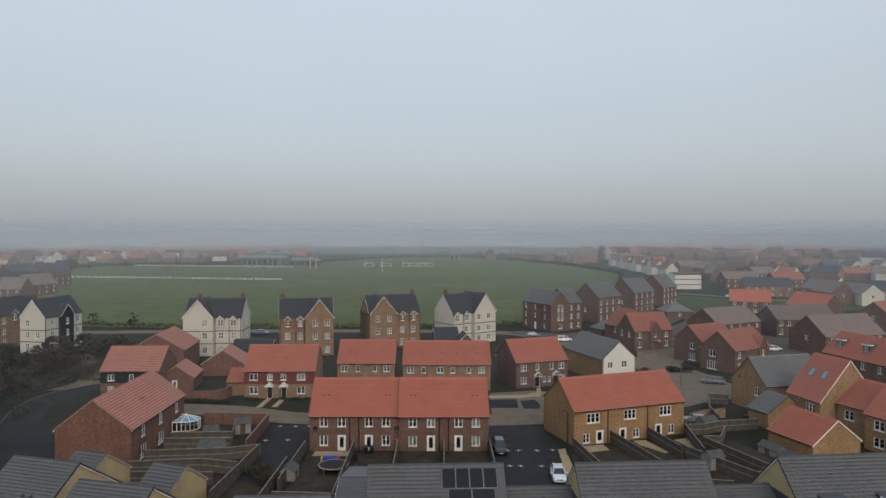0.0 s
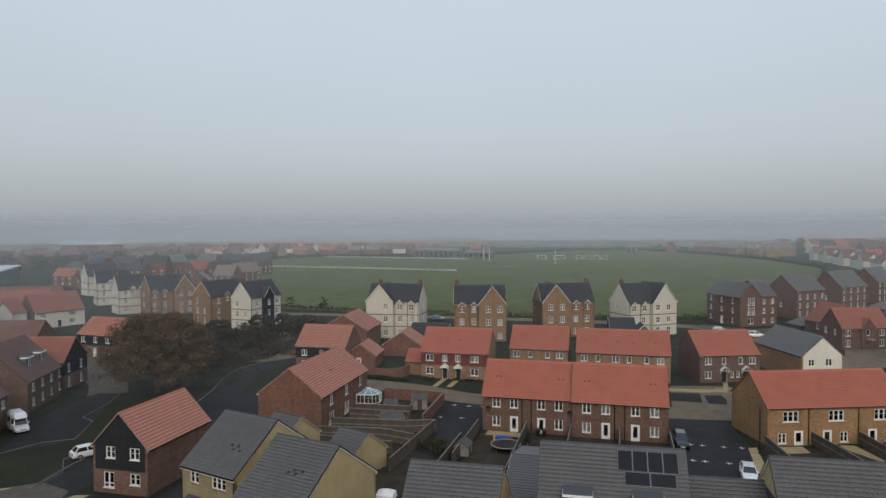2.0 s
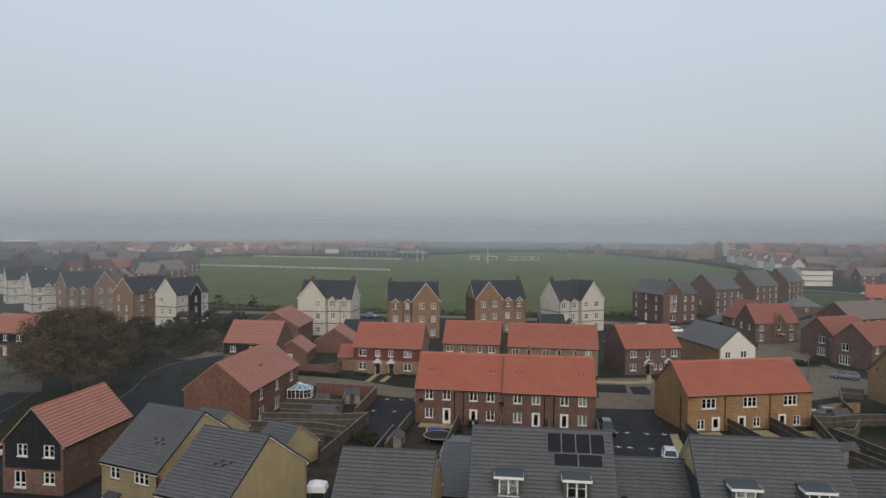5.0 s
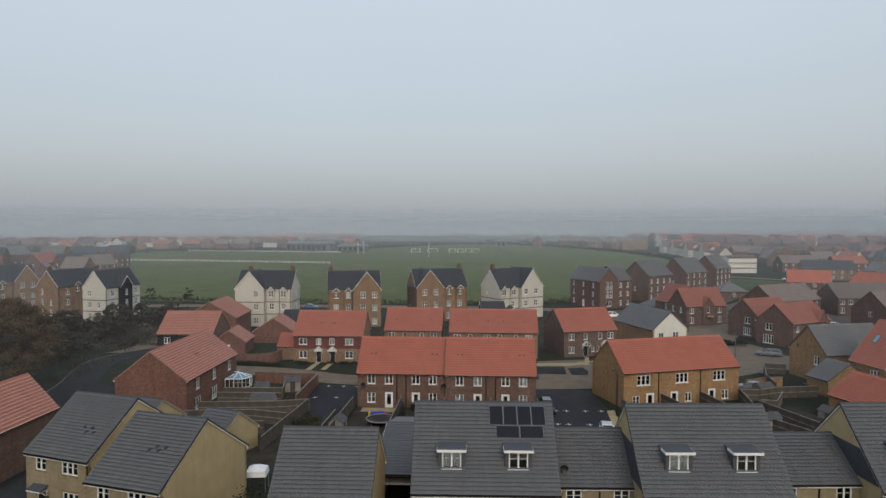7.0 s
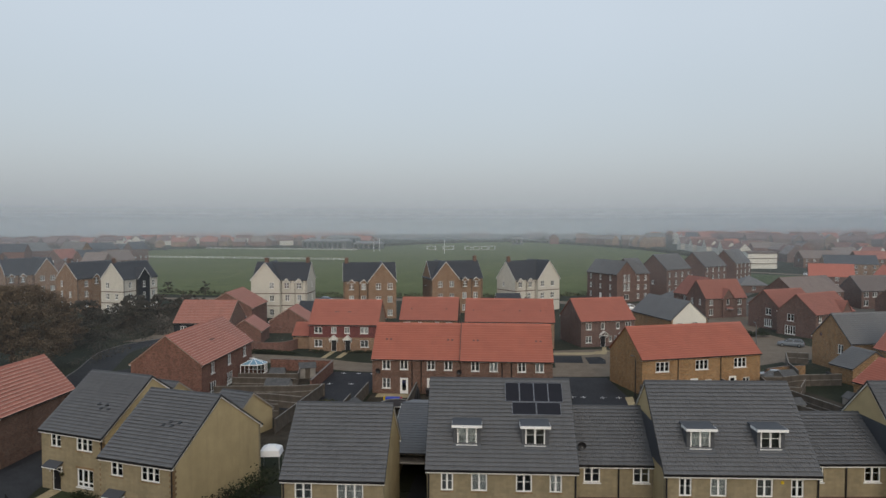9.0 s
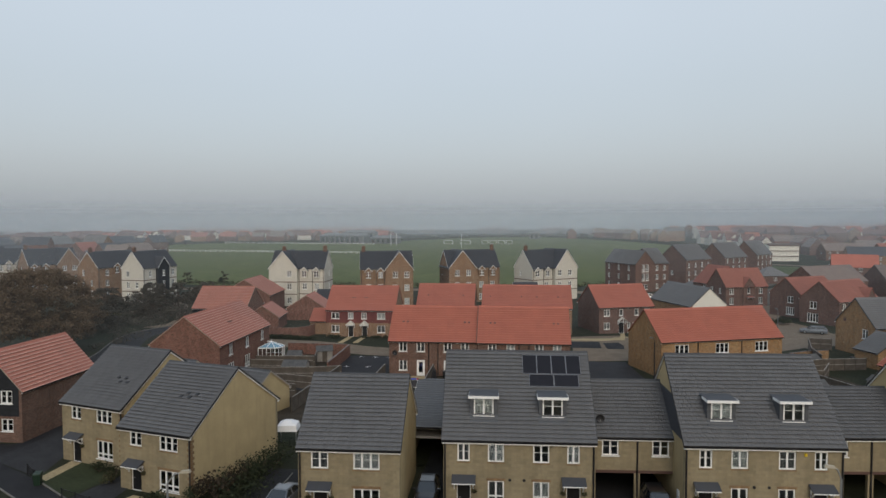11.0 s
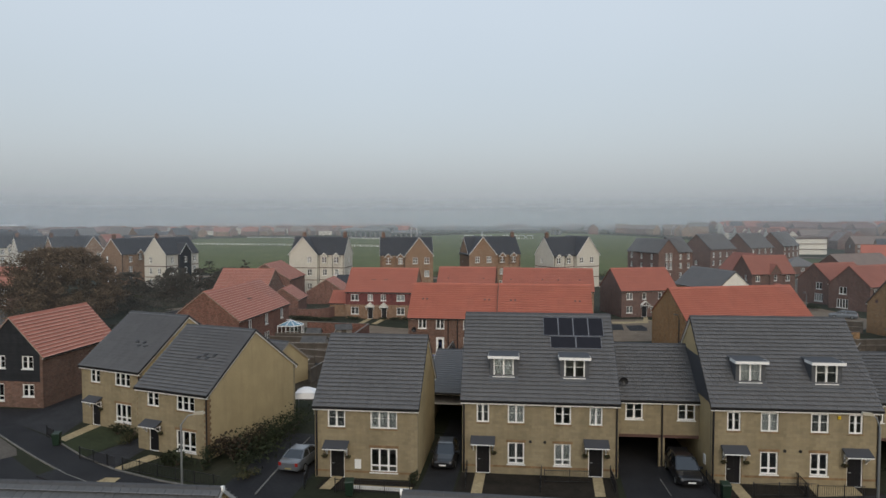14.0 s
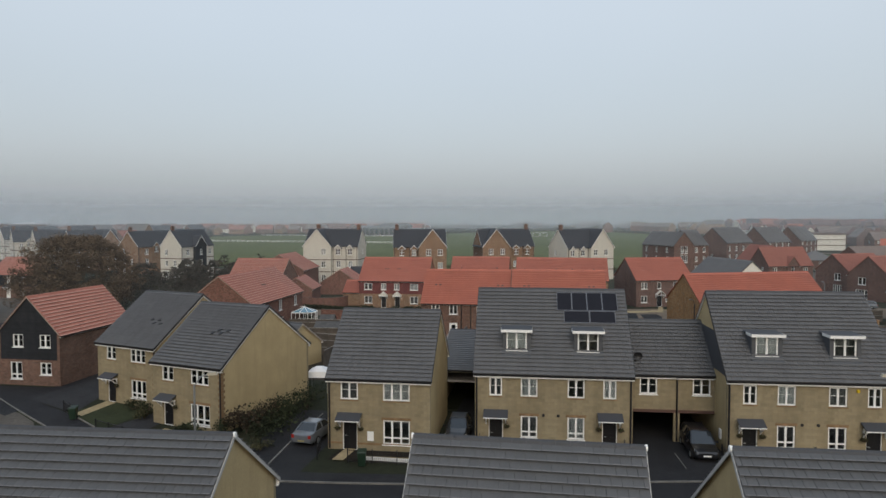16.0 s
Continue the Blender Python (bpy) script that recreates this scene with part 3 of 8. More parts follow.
        if barge == "gutter_black":
            sb = Mesh()
            x0b, x1b = (x + 0.004, x + 0.09) if s < 0 else (x - 0.09, x - 0.004)
            for q in (-1, 1):
                yo, zo = ym + q * (half + over), eave - k * over
                sb.hexa([(x0b, ym, ridge - 0.20), (x1b, ym, ridge - 0.20), (x1b, yo, zo - 0.18), (x0b, yo, zo - 0.18), (x0b, ym, ridge - 0.09), (x1b, ym, ridge - 0.09), (x1b, yo, zo - 0.07), (x0b, yo, zo - 0.07)])
            part("verge_soffit", sb, "upvc_white", house, "narrow white board under the verge")
    if caps:
        rb = Mesh()
        apart = house.get("tiles_apart")
        n = max(1, int((xb - xa) / 0.46)) if apart else 1
        for i in range(n):
            if apart:
                rb = Mesh()
            a, b = xa + (xb - xa) * i / n + 0.008, xa + (xb - xa) * (i + 1) / n - 0.002
            prof = [(-0.16, -0.10 * max(k, 0.7) + 0.02), (-0.09, 0.07), (0, 0.115), (0.09, 0.07), (0.16, -0.10 * max(k, 0.7) + 0.02)]
            for (ya, za), (yb, zb) in zip(prof, prof[1:]):
                rb.face((a, ym + ya, ridge + za), (b, ym + ya, ridge + za), (b, ym + yb, ridge + zb), (a, ym + yb, ridge + zb))
            rb.face(*[(a, ym + q, ridge + z) for q, z in prof])
            rb.face(*[(b, ym + q, ridge + z) for q, z in reversed(prof)])
            if apart or i == n - 1:
                part("ridge_cap", rb, "ridge_grey" if material == "tile_grey" else material, house)


# A window spec is (u, v, w, h, lights, transom); a door spec is ("d", u, w, h, leaf, glazed).
def build_house(name, label, x, y, ang, w, d, eave, ridge, walls, roof, front=(), right=(), left=(), back=(), lod=1, lower=None, split=2.6, base=0.0,
                lintel="", trim="upvc_white", over=0.2, verge=0.12, category="house", group="", gutter="gutter_black", right_walls=None, left_walls=None, pipes=(), floor=0.0, skip=(), barge="", apart=False, plinth=0.0):
    h = thing(name, label, category, pose(x, y, base, 0, 0, ang), group)
    if apart:
        h["tiles_apart"] = 1
    t = 0.28
    k = (ridge - eave) / (d / 2)
    top = eave
    sides = {
        "front": (lambda u, e, v: (u, e, v), 0, w, front, None),
        "back": (lambda u, e, v: (w - u, d - e, v), 0, w, back, None),
        "right": (lambda u, e, v: (w - e, u, v), t, d - t, right, right_walls),
        "left": (lambda u, e, v: (e, d - u, v), t, d - t, left, left_walls),
    }
    whole = Mesh()
    for side, (place, u0, u1, items, own) in sides.items():
        holes = []
        for it in items:
            if it[0] == "d":
                holes.append((it[1], 0.0 + floor, it[1] + it[2], it[3] + floor))
            elif it[0] == "o":
                holes.append(tuple(it[1:5]))
            else:
                holes.append((it[0], it[1], it[0] + it[2], it[1] + it[3]))
        up, lo = own if isinstance(own, tuple) else (own or walls, lower if lower and not own else None)
        bands = [("lower_wall", floor, split, lo), ("upper_wall", split, top, up)] if lo else [("wall", floor, top, up)]
        for nm, v0, v1, mat in bands:
            mb = whole if lod == 2 else Mesh()
            wall_mesh(mb, place, u0, u1, v0, v1, holes, t)
            if side in ("left", "right") and v1 == top:
                # the gable's triangle
                m0, m1 = 0.0, d
                a, b, c = (m0, v1), (m1, v1), (d / 2, ridge - 0.03)
                mb.face(place(a[0], 0, a[1]), place(b[0], 0, b[1]), place(c[0], 0, c[1]))
                mb.face(place(b[0], t, b[1]), place(a[0], t, a[1]), place(c[0], t, c[1]))
            if lod < 2:
                part(nm, mb.weld(), mat, h)
        for it in items:
            if it[0] == "o":
                continue
            if it[0] == "d":
                u, v = it[1], floor
            else:
                u, v = it[0], it[1]
            p0 = Vector(place(u, 0, v))
            turn = {"front": 0, "back": 180, "right": 90, "left": -90}[side]
            at = pose(*p0, 0, 0, turn)
            if it[0] == "d":
                add_door(h, at, it[2], it[3], it[4], lod, it[5] if len(it) > 5 else False)
            else:
                add_window(h, at, it[2], it[3], it[4], it[5], lintel, lod)
    if lod == 2:
        part("wall", whole.weld(), walls, h)
    # the inside: a ground floor, an upper floor and a dividing wall, unlit
    mb = Mesh()
    if any(it[0] == "o" for it in front):
        floor = floor or -1.0
    if not floor:
        mb.box(t + 0.004, t + 0.004, 0.02, w - t - 0.004, d - t - 0.004, 0.1)
    mb.box(t + 0.004, t + 0.004, 2.45, w - t - 0.004, d - t - 0.004, 2.6)
    mb.box(t + 0.004, d / 2, 0.1 if not floor else 2.6, w - t - 0.004, d / 2 + 0.1, eave - 0.05)
    if lod < 2:
        part("inner_floor", mb, "interior_dark", h)
    gable_roof(h, 0, w, 0, d, eave, ridge, roof, lod, over, verge, trim, gutter=gutter, skip=skip, barge=barge)
    if plinth:
        mb = Mesh()
        cuts = sorted([0.0] + [v for it in front if it[0] == "d" for v in (it[1], it[1] + it[2])] + [w])
        for a, b in zip(cuts[::2], cuts[1::2]):
            mb.box(a + 0.002, -0.03, plinth, b - 0.002, 0.003, plinth + 0.14)
        part("plinth_band", mb, "stone_quoin", h)
    for u in pipes:
        mb = Mesh()
        mb.tube((u, -0.06, 0.1), (u, -0.06, eave - 0.35), 0.068, 0.068, 8)
        mb.tube((u, -0.06, eave - 0.35), (u, -over - 0.02, eave - k * over - 0.1), 0.068, 0.068, 8)
        part("downpipe", mb, gutter, h)
    return h


def roof_point(house_d, eave, ridge, y, lift=0.0):
    """The height of the front slope at depth y."""
    return eave + (ridge - eave) * y / (house_d / 2) + lift


def add_vents(h, d, eave, ridge, spots, material="gutter_black"):
    """Small raised ventilation tiles on the front slope: (x, y)."""
    k = math.atan2(ridge - eave, d / 2)
    for x, y in spots:
        mb = Mesh()
        mb.hexa([(-0.15, -0.17, 0), (0.15, -0.17, 0), (0.15, 0.17, 0), (-0.15, 0.17, 0), (-0.14, -0.17, 0.12), (0.14, -0.17, 0.12), (0.13, 0.15, 0.06), (-0.13, 0.15, 0.06)])
        part("roof_vent", shared(("roof_vent",), lambda: mb, material), "", h, at=Matrix.Translation((x, y, roof_point(d, eave, ridge, y, 0.06))) @ Matrix.Rotation(k, 4, "X"))


def add_canopy(h, u, w, z, roof="tile_slate", depth=0.76):
    """A lean-to porch roof on white brackets over a door."""
    mb = Mesh()
    mb.hexa([(u - 0.36, -depth, z), (u + w + 0.36, -depth, z), (u + w + 0.36, -0.004, z + 0.34), (u - 0.36, -0.004, z + 0.34), (u - 0.36, -depth, z + 0.08), (u + w + 0.36, -depth, z + 0.08), (u + w + 0.36, -0.004, z + 0.42), (u - 0.36, -0.004, z + 0.42)])
    c = part("canopy", mb, roof, h, "small lean-to porch roof of dark tiles")
    fb = Mesh()
    fb.box(u - 0.34, -depth - 0.03, z - 0.05, u + w + 0.34, -depth - 0.002, z + 0.015)
    part("canopy_fascia", fb, "upvc_white", c)
    for x in (u - 0.22, u + w + 0.14):
        bm_ = Mesh()
        bm_.box(x, -0.09, z - 0.65, x + 0.08, -0.004, z)
        bm_.box(x, -depth + 0.04, z - 0.08, x + 0.08, -0.09, z - 0.004)
        bm_.bar((x + 0.04, -0.06, z - 0.55), (x + 0.04, -depth + 0.15, z - 0.06), 0.07)
        part("bracket", bm_, "upvc_white", c)


def add_gable_porch(h, u, w, z, roof="render_white", depth=0.8, solid_front=False):
    """A small pitched porch over a door, white in front."""
    mb = Mesh()
    m, hw, r = u + w / 2, w / 2 + 0.35, 0.75
    for s in (-1, 1):
        mb.hexa([(m, -depth, z + r - 0.06), (m, -0.004, z + r - 0.06), (m + s * hw, -0.004, z - 0.06), (m + s * hw, -depth, z - 0.06), (m, -depth, z + r), (m, -0.004, z + r), (m + s * hw, -0.004, z), (m + s * hw, -depth, z)])
    c = part("porch_roof", mb, roof, h, "white pitched porch roof over the door")
    for x in (m - hw + 0.1, m + hw - 0.18):
        bm_ = Mesh()
        bm_.box(x, -0.09, z - 0.7, x + 0.08, -0.004, z - 0.08)
        bm_.bar((x + 0.04, -0.06, z - 0.6), (x + 0.04, -depth + 0.1, z - 0.12), 0.07)
        part("bracket", bm_, "upvc_white", c)
    fr = Mesh()
    fr.bar((m - hw + 0.05, -depth + 0.05, z - 0.09), (m + hw - 0.05, -depth + 0.05, z - 0.09), 0.08)
    fr.bar((m, -depth + 0.05, z - 0.05), (m, -depth + 0.05, z + r - 0.12), 0.08)
    part("truss", fr, "upvc_white", c)
    if solid_front:
        gb = Mesh()
        gb.hexa([(m - hw + 0.08, -depth + 0.1, z - 0.04), (m + hw - 0.08, -depth + 0.1, z - 0.04), (m + hw - 0.08, -depth + 0.14, z - 0.04), (m - hw + 0.08, -depth + 0.14, z - 0.04), (m - 0.02, -depth + 0.1, z + r - 0.1), (m + 0.02, -depth + 0.1, z + r - 0.1), (m + 0.02, -depth + 0.14, z + r - 0.1), (m - 0.02, -depth + 0.14, z + r - 0.1)])
        part("gable_panel", gb, "render_white", c)


def add_dormer(h, u, w, y, z0, height, d, eave, ridge, cheek="dormer_lead", roof="dormer_lead", cloth=None):
    """A flat-topped dormer that stands out of the front slope with its face at depth y."""
    k = (ridge - eave) / (d / 2)
    zr = eave + k * y
    z0 = zr if z0 is None else z0
    zt = z0 + height
    yb = (zt - eave) / k
    mb = Mesh()
    ck = 0.27
    for x0, x1 in ((u, u + ck), (u + w - ck, u + w)):
        mb.hexa([(x0, y, z0 - 0.2), (x1, y, z0 - 0.2), (x1, yb, zt - 0.1), (x0, yb, zt - 0.1), (x0, y, zt), (x1, y, zt), (x1, yb + 0.1, zt), (x0, yb + 0.1, zt)])
    mb.box(u + ck, y, z0 - 0.1, u + w - ck, y + 0.2, z0 + 0.1)
    c = part("dormer", mb, cheek, h, "flat-roofed dormer with a white window")
    add_window(c, pose(u + ck + 0.01, y - 0.02, z0 + 0.1), w - 2 * ck - 0.02, height - 0.12, 2, 0, "", 1, cloth=cloth)
    rb = Mesh()
    rb.hexa([(u - 0.1, y - 0.3, zt), (u + w + 0.1, y - 0.3, zt), (u + w + 0.1, yb + 0.35, zt + 0.06), (u - 0.1, yb + 0.35, zt + 0.06), (u - 0.1, y - 0.3, zt + 0.1), (u + w + 0.1, y - 0.3, zt + 0.1), (u + w + 0.1, yb + 0.35, zt + 0.16), (u - 0.1, yb + 0.35, zt + 0.16)])
    part("dormer_roof", rb, roof, c)
    fb = Mesh()
    fb.box(u - 0.12, y - 0.34, zt - 0.08, u + w + 0.12, y - 0.302, zt + 0.12)
    fb.box(u - 0.12, y - 0.3, zt - 0.08, u - 0.102, y + 0.9, zt + 0.12)
    fb.box(u + w + 0.102, y - 0.3, zt - 0.08, u + w + 0.12, y + 0.9, zt + 0.12)
    part("dormer_fascia", fb, "upvc_white", c)
    ap = Mesh()
    zf = eave + k * (y - 0.5) + 0.1
    ap.hexa([(u - 0.06, y - 0.5, zf), (u + w + 0.06, y - 0.5, zf), (u + w + 0.06, y - 0.002, z0 + 0.02), (u - 0.06, y - 0.002, z0 + 0.02), (u - 0.06, y - 0.5, zf + 0.02), (u + w + 0.06, y - 0.5, zf + 0.02), (u + w + 0.06, y - 0.002, z0 + 0.13), (u - 0.06, y - 0.002, z0 + 0.13)])
    part("apron", ap, roof, c, "lead apron under the window")
    ib = Mesh()
    ib.box(u + ck, y + 0.6, z0 - 0.1, u + w - ck, y + 0.65, zt - 0.01)
    part("dormer_inside", ib, "interior_dark", c)


def add_quoins(h, w, eave, first=0.0):
    """Brown corner stones, long and short by turns, on the right front corner."""
    n = int((eave - 0.35 - first) / 0.225)
    for i in range(n):
        a, b = (0.36, 0.2) if i % 2 else (0.2, 0.36)

        def one():
            mb = Mesh()
            mb.hexa([(-a, -0.014, 0), (0.014, -0.014, 0), (0.014, b, 0), (-a, b, 0), (-a, -0.014, 0.215), (0.014, -0.014, 0.215), (0.014, b, 0.215), (-a, b, 0.215)])
            return mb
        part("quoin", shared(("quoin", i % 2), one, "stone_quoin"), "", h, at=pose(w, 0, first + 0.225 * i))


def add_chimney(h, x, y, z0, z1, material="brick_brown"):
    mb = Mesh()
    mb.box(x - 0.45, y - 0.3, z0, x + 0.45, y + 0.3, z1)
    mb.box(x - 0.52, y - 0.37, z1, x + 0.52, y + 0.37, z1 + 0.14)
    c = part("chimney", mb, material, h)
    for dx in (-0.2, 0.2):
        pb = Mesh()
        pb.tube((x + dx, y, z1 + 0.14), (x + dx, y, z1 + 0.45), 0.12, 0.1, 10)
        part("chimney_pot", pb, "brick_red", c)

# ---- ground, roads and fog ----
def sheet(name, pts, z, material, label, category, kind="structure", thick=0.0):
    """A level sheet over the outline pts."""
    bm = bmesh.new()
    vs = [bm.verts.new((x, y, z)) for x, y in pts]
    f = bm.faces.new(vs)
    if f.normal.z < 0:
        f.normal_flip()
    bm.normal_update()
    if f.normal.z < 0:
        f.normal_flip()
    if thick:
        r = bmesh.ops.extrude_face_region(bm, geom=[f])
        bmesh.ops.translate(bm, vec=(0, 0, -thick), verts=[v for v in r["geom"] if isinstance(v, bmesh.types.BMVert)])
        bmesh.ops.recalc_face_normals(bm, faces=bm.faces)
    bmesh.ops.triangulate(bm, faces=bm.faces)
    me = bpy.data.meshes.new(name)
    bm.to_mesh(me)
    bm.free()
    me.materials.append(MATS[material])
    return tagged(new(name, me), label, category, "", kind)


def strip(pts, width):
    """The outline of a band of that width along the line pts."""
    left, right = [], []
    for i, p in enumerate(pts):
        a, b = Vector(pts[max(i - 1, 0)]), Vector(pts[min(i + 1, len(pts) - 1)])
        n = Vector((-(b - a).y, (b - a).x)).normalized() * width / 2
        left.append((p[0] + n.x, p[1] + n.y))
        right.append((p[0] - n.x, p[1] - n.y))
    return left + right[::-1]


def smooth(pts, n=6):
    """A curve through pts."""
    out = []
    for i in range(len(pts) - 1):
        p0, p1, p2, p3 = [Vector(pts[min(max(j, 0), len(pts) - 1)]) for j in (i - 1, i, i + 1, i + 2)]
        for s in range(n):
            t = s / n
            q = 0.5 * (2 * p1 + (p2 - p0) * t + (2 * p0 - 5 * p1 + 4 * p2 - p3) * t * t + (3 * p1 - p0 - 3 * p2 + p3) * t ** 3)
            out.append((q.x, q.y))
    out.append(tuple(pts[-1]))
    return out


sheet("ground", [(-4000, -1500), (4000, -1500), (4000, 4500), (-4000, 4500)], 0.0, "grass", "dull winter grass and worn verges round the houses", "ground")
sheet("lane", [(44.0, 155.0), (47.7, 160.5), (51.0, 172.0), (62.0, 176.0), (64.4, 179.2), (58.5, 158.0), (54, 150), (54.0, 137.3), (60.0, 133.2), (54.9, 122.5), (45.8, 122.8), (43.8, 139.3)], 0.026, "paving_buff", "buff block paving between the brick corner houses", "road")
sheet("lane", [(40.0, 184.0), (46.5, 187.0), (50, 198), (60, 205), (72, 214), (86, 236), (80, 250), (60, 224), (46, 206), (36, 200), (24, 206), (20, 200), (30, 192)], 0.021, "paving_grey", "brownish yard between the brick blocks", "yard")
sheet("lane", [(66, 150), (140, 166), (160, 300), (112, 300), (84, 228), (60, 196)], 0.016, "paving_grey", "brownish paved lanes between the far brick houses", "road")
sheet("far_verge", [(96, 250), (128, 262), (190, 262), (260, 262), (300, 300), (200, 316), (140, 308), (112, 330), (98, 300)], 0.03, "verge_grass", "mown grass verge beside the far street", "verge")
sheet("playing_field", smooth([(-330, 470), (-300, 600), (-160, 640), (-60, 820), (20, 850), (75, 760), (118, 634), (133, 500), (104, 380), (62, 268), (34, 226), (-30, 212), (-120, 214), (-175, 250), (-260, 330), (-330, 470)]),
      0.06, "pitch_grass", "wide mown green playing field with pale wear", "field")

NEAR_STREET = smooth([(-120, 30), (-80, 44), (-62, 50), (-48, 47.5), (-36, 40.8), (-24, 37.7), (-10, 38.5), (6, 41.5), (20, 44.3), (45, 50), (80, 63)])
LEFT_STREET = smooth([(-58.5, 54), (-61.5, 66), (-62.5, 84), (-66, 100), (-72, 117), (-69, 128), (-60, 137)])
MID_STREET = smooth([(-52, 114), (-36, 112), (-22, 107.5), (8, 107), (26, 111), (44, 120), (55, 132), (52, 150), (44, 163), (30, 190), (12, 203), (-60, 204), (-150, 196)])
RIGHT_STREET = smooth([(46, 121), (70, 134), (92, 146), (130, 160)])
FAR_STREET = smooth([(104, 345), (122, 335), (140, 318), (160, 300), (184, 288), (230, 280), (300, 276)])
sheet("road", [(-120, 30), (-104, 40), (-78, 51.8), (-70.4, 54.3), (-66.5, 57), (-63, 60.1), (-59.5, 59.4), (-56.5, 57.6), (-53.8, 54.6), (-51.5, 55.0), (-48.5, 52.1), (-45.5, 51.0), (-42.2, 48.9), (-41, 47.6), (-46, 40), (-60, 36), (-80, 28), (-110, 18)], 0.02, "paving_grey", "brownish grey block paving at the raised junction", "road")
sheet("road", strip(NEAR_STREET, 6.0), 0.012, "asphalt", "dark asphalt estate road with pale kerbs", "road")
sheet("road", strip(LEFT_STREET, 5.6), 0.018, "asphalt", "curving dark asphalt side road", "road")
sheet("road", smooth([(-77, 66), (-72, 73), (-75.6, 81), (-80.5, 89), (-84, 96)]) + smooth([(-88, 95.5), (-86, 83), (-80.6, 72.4), (-77, 66)])[:-1], 0.024, "asphalt", "dark asphalt court before the brick houses", "road")
sheet("road", strip(smooth([(-85.8, 95), (-91, 101), (-99, 107.5), (-118, 122), (-150, 128)]), 6.4), 0.02, "paving_grey", "brownish paved lane round the oak", "road")
sheet("road", strip(MID_STREET, 6.5), 0.012, "paving_buff", "buff block-paved shared street", "road")
sheet("road", strip(RIGHT_STREET, 7.0), 0.018, "paving_buff", "buff block-paved side street", "road")
sheet("road", strip(FAR_STREET, 6.0), 0.05, "paving_buff", "pale far street between houses", "road")
sheet("pavement", strip([(p[0], p[1] + 3.85) for p in NEAR_STREET if p[0] > -37], 1.4), 0.10, "asphalt", "dark tarmac footway behind the kerb", "pavement", thick=0.1)
for side in (-1, 1):
    kerb = Mesh()
    o = strip(NEAR_STREET, 6.12)
    n = len(NEAR_STREET)
    row = o[:n] if side > 0 else o[n:][::-1]
    for a, b in zip(row, row[1:]):
        if a[0] > -29:
            kerb.bar((*a, 0.06), (*b, 0.06), 0.11)
    solid("kerb", kerb, "kerb_stone", "pale concrete kerb along the estate road", "kerb", kind="structure")
    kerb = Mesh()
    o = strip(LEFT_STREET, 5.72)
    n = len(LEFT_STREET)
    row = o[:n] if side > 0 else o[n:][::-1]
    for a, b in zip(row[3:], row[4:]) if side > 0 else ():
        kerb.bar((*a, 0.06), (*b, 0.06), 0.125)
    if side > 0:
        solid("kerb", kerb, "kerb_stone", "pale concrete kerb along the curving side road", "kerb", kind="structure")

for pts, lab in (([(-76.6, 66.1), (-75.0, 71.2), (-71.8, 73.6), (-75.9, 81.1), (-78.9, 82.4), (-81.2, 90.1), (-84.2, 96.4)], "pale kerb round the asphalt court"), ([(-63.0, 60.1), (-63.4, 63.1), (-66.8, 66.6), (-66.8, 68.8), (-65.0, 73.0)], "pale kerb beside a tarmac drive")):
    kerb = Mesh()
    for a, b in zip(pts, pts[1:]):
        kerb.bar((*a, 0.04), (*b, 0.04), 0.08)
    solid("kerb", kerb, "kerb_stone", lab, "kerb", kind="structure")
sheet("forecourt", [(8.0, 105), (19, 105), (20, 121), (19.2, 127.5), (9, 125)], 0.02, "paving_buff", "buff paved forecourt before the dark brick house", "forecourt")
sheet("driveway", [(8.5, 120.0), (13.6, 120.4), (13.3, 114.3), (8.2, 114.3)], 0.03, "asphalt", "dark tarmac pad in the forecourt", "driveway")
sheet("driveway", [(14.1, 119.2), (16.9, 120.1), (17.4, 117.0), (17.0, 114.0), (14.2, 113.8)], 0.03, "asphalt", "second dark tarmac pad in the forecourt", "driveway")
sheet("pavement", [(-47.7, 54.8), (-42.0, 52.0), (-35.5, 47.9), (-31.4, 45.9), (-27.0, 44.5), (-24, 43.9), (-24, 42), (-30.6, 43.0), (-34.3, 44.6), (-39.1, 47.3), (-42.1, 49.1), (-47.3, 52.3)], 0.034, "asphalt", "dark tarmac footway round the bend", "pavement")
for pts, lab in (([(-51.5, 55.0), (-47.3, 52.3), (-42.1, 49.1), (-39.1, 47.3), (-34.3, 44.6), (-30.6, 43.0), (-24.4, 41.6)], "pale kerb round the bend of the street"), ([(-41.0, 51.5), (-35.5, 48.0), (-31.4, 46.0), (-27.0, 44.6), (-22.3, 43.6)], "pale edging between footway and front gardens"), ([(-19.2, 43.4), (-19.45, 47.2), (-19.6, 55.0)], "pale edging beside a tarmac drive")):
    kerb = Mesh()
    for a, b in zip(pts, pts[1:]):
        kerb.bar((*a, 0.055), (*b, 0.055), 0.1)
    solid("kerb", kerb, "kerb_stone", lab, "kerb", kind="structure")
sheet("driveway", [(-48.0, 55.0), (-42.2, 52.3), (-41.0, 52.6), (-42.0, 56.6), (-44.6, 66), (-47.2, 66)], 0.036, "asphalt_worn", "worn grey tarmac drive between two houses", "driveway")
sheet("driveway", [(-35.3, 48.1), (-33.9, 53.2), (-31.8, 50.6), (-31.7, 46.3)], 0.036, "asphalt_worn", "worn grey tarmac drive between two front gardens", "driveway")
sheet("front_lawn", [(-41.6, 52.0), (-39.6, 55.4), (-34.2, 53.6), (-35.5, 48.1)], 0.03, "lawn_dark", "mown front lawn behind a black railing", "lawn")
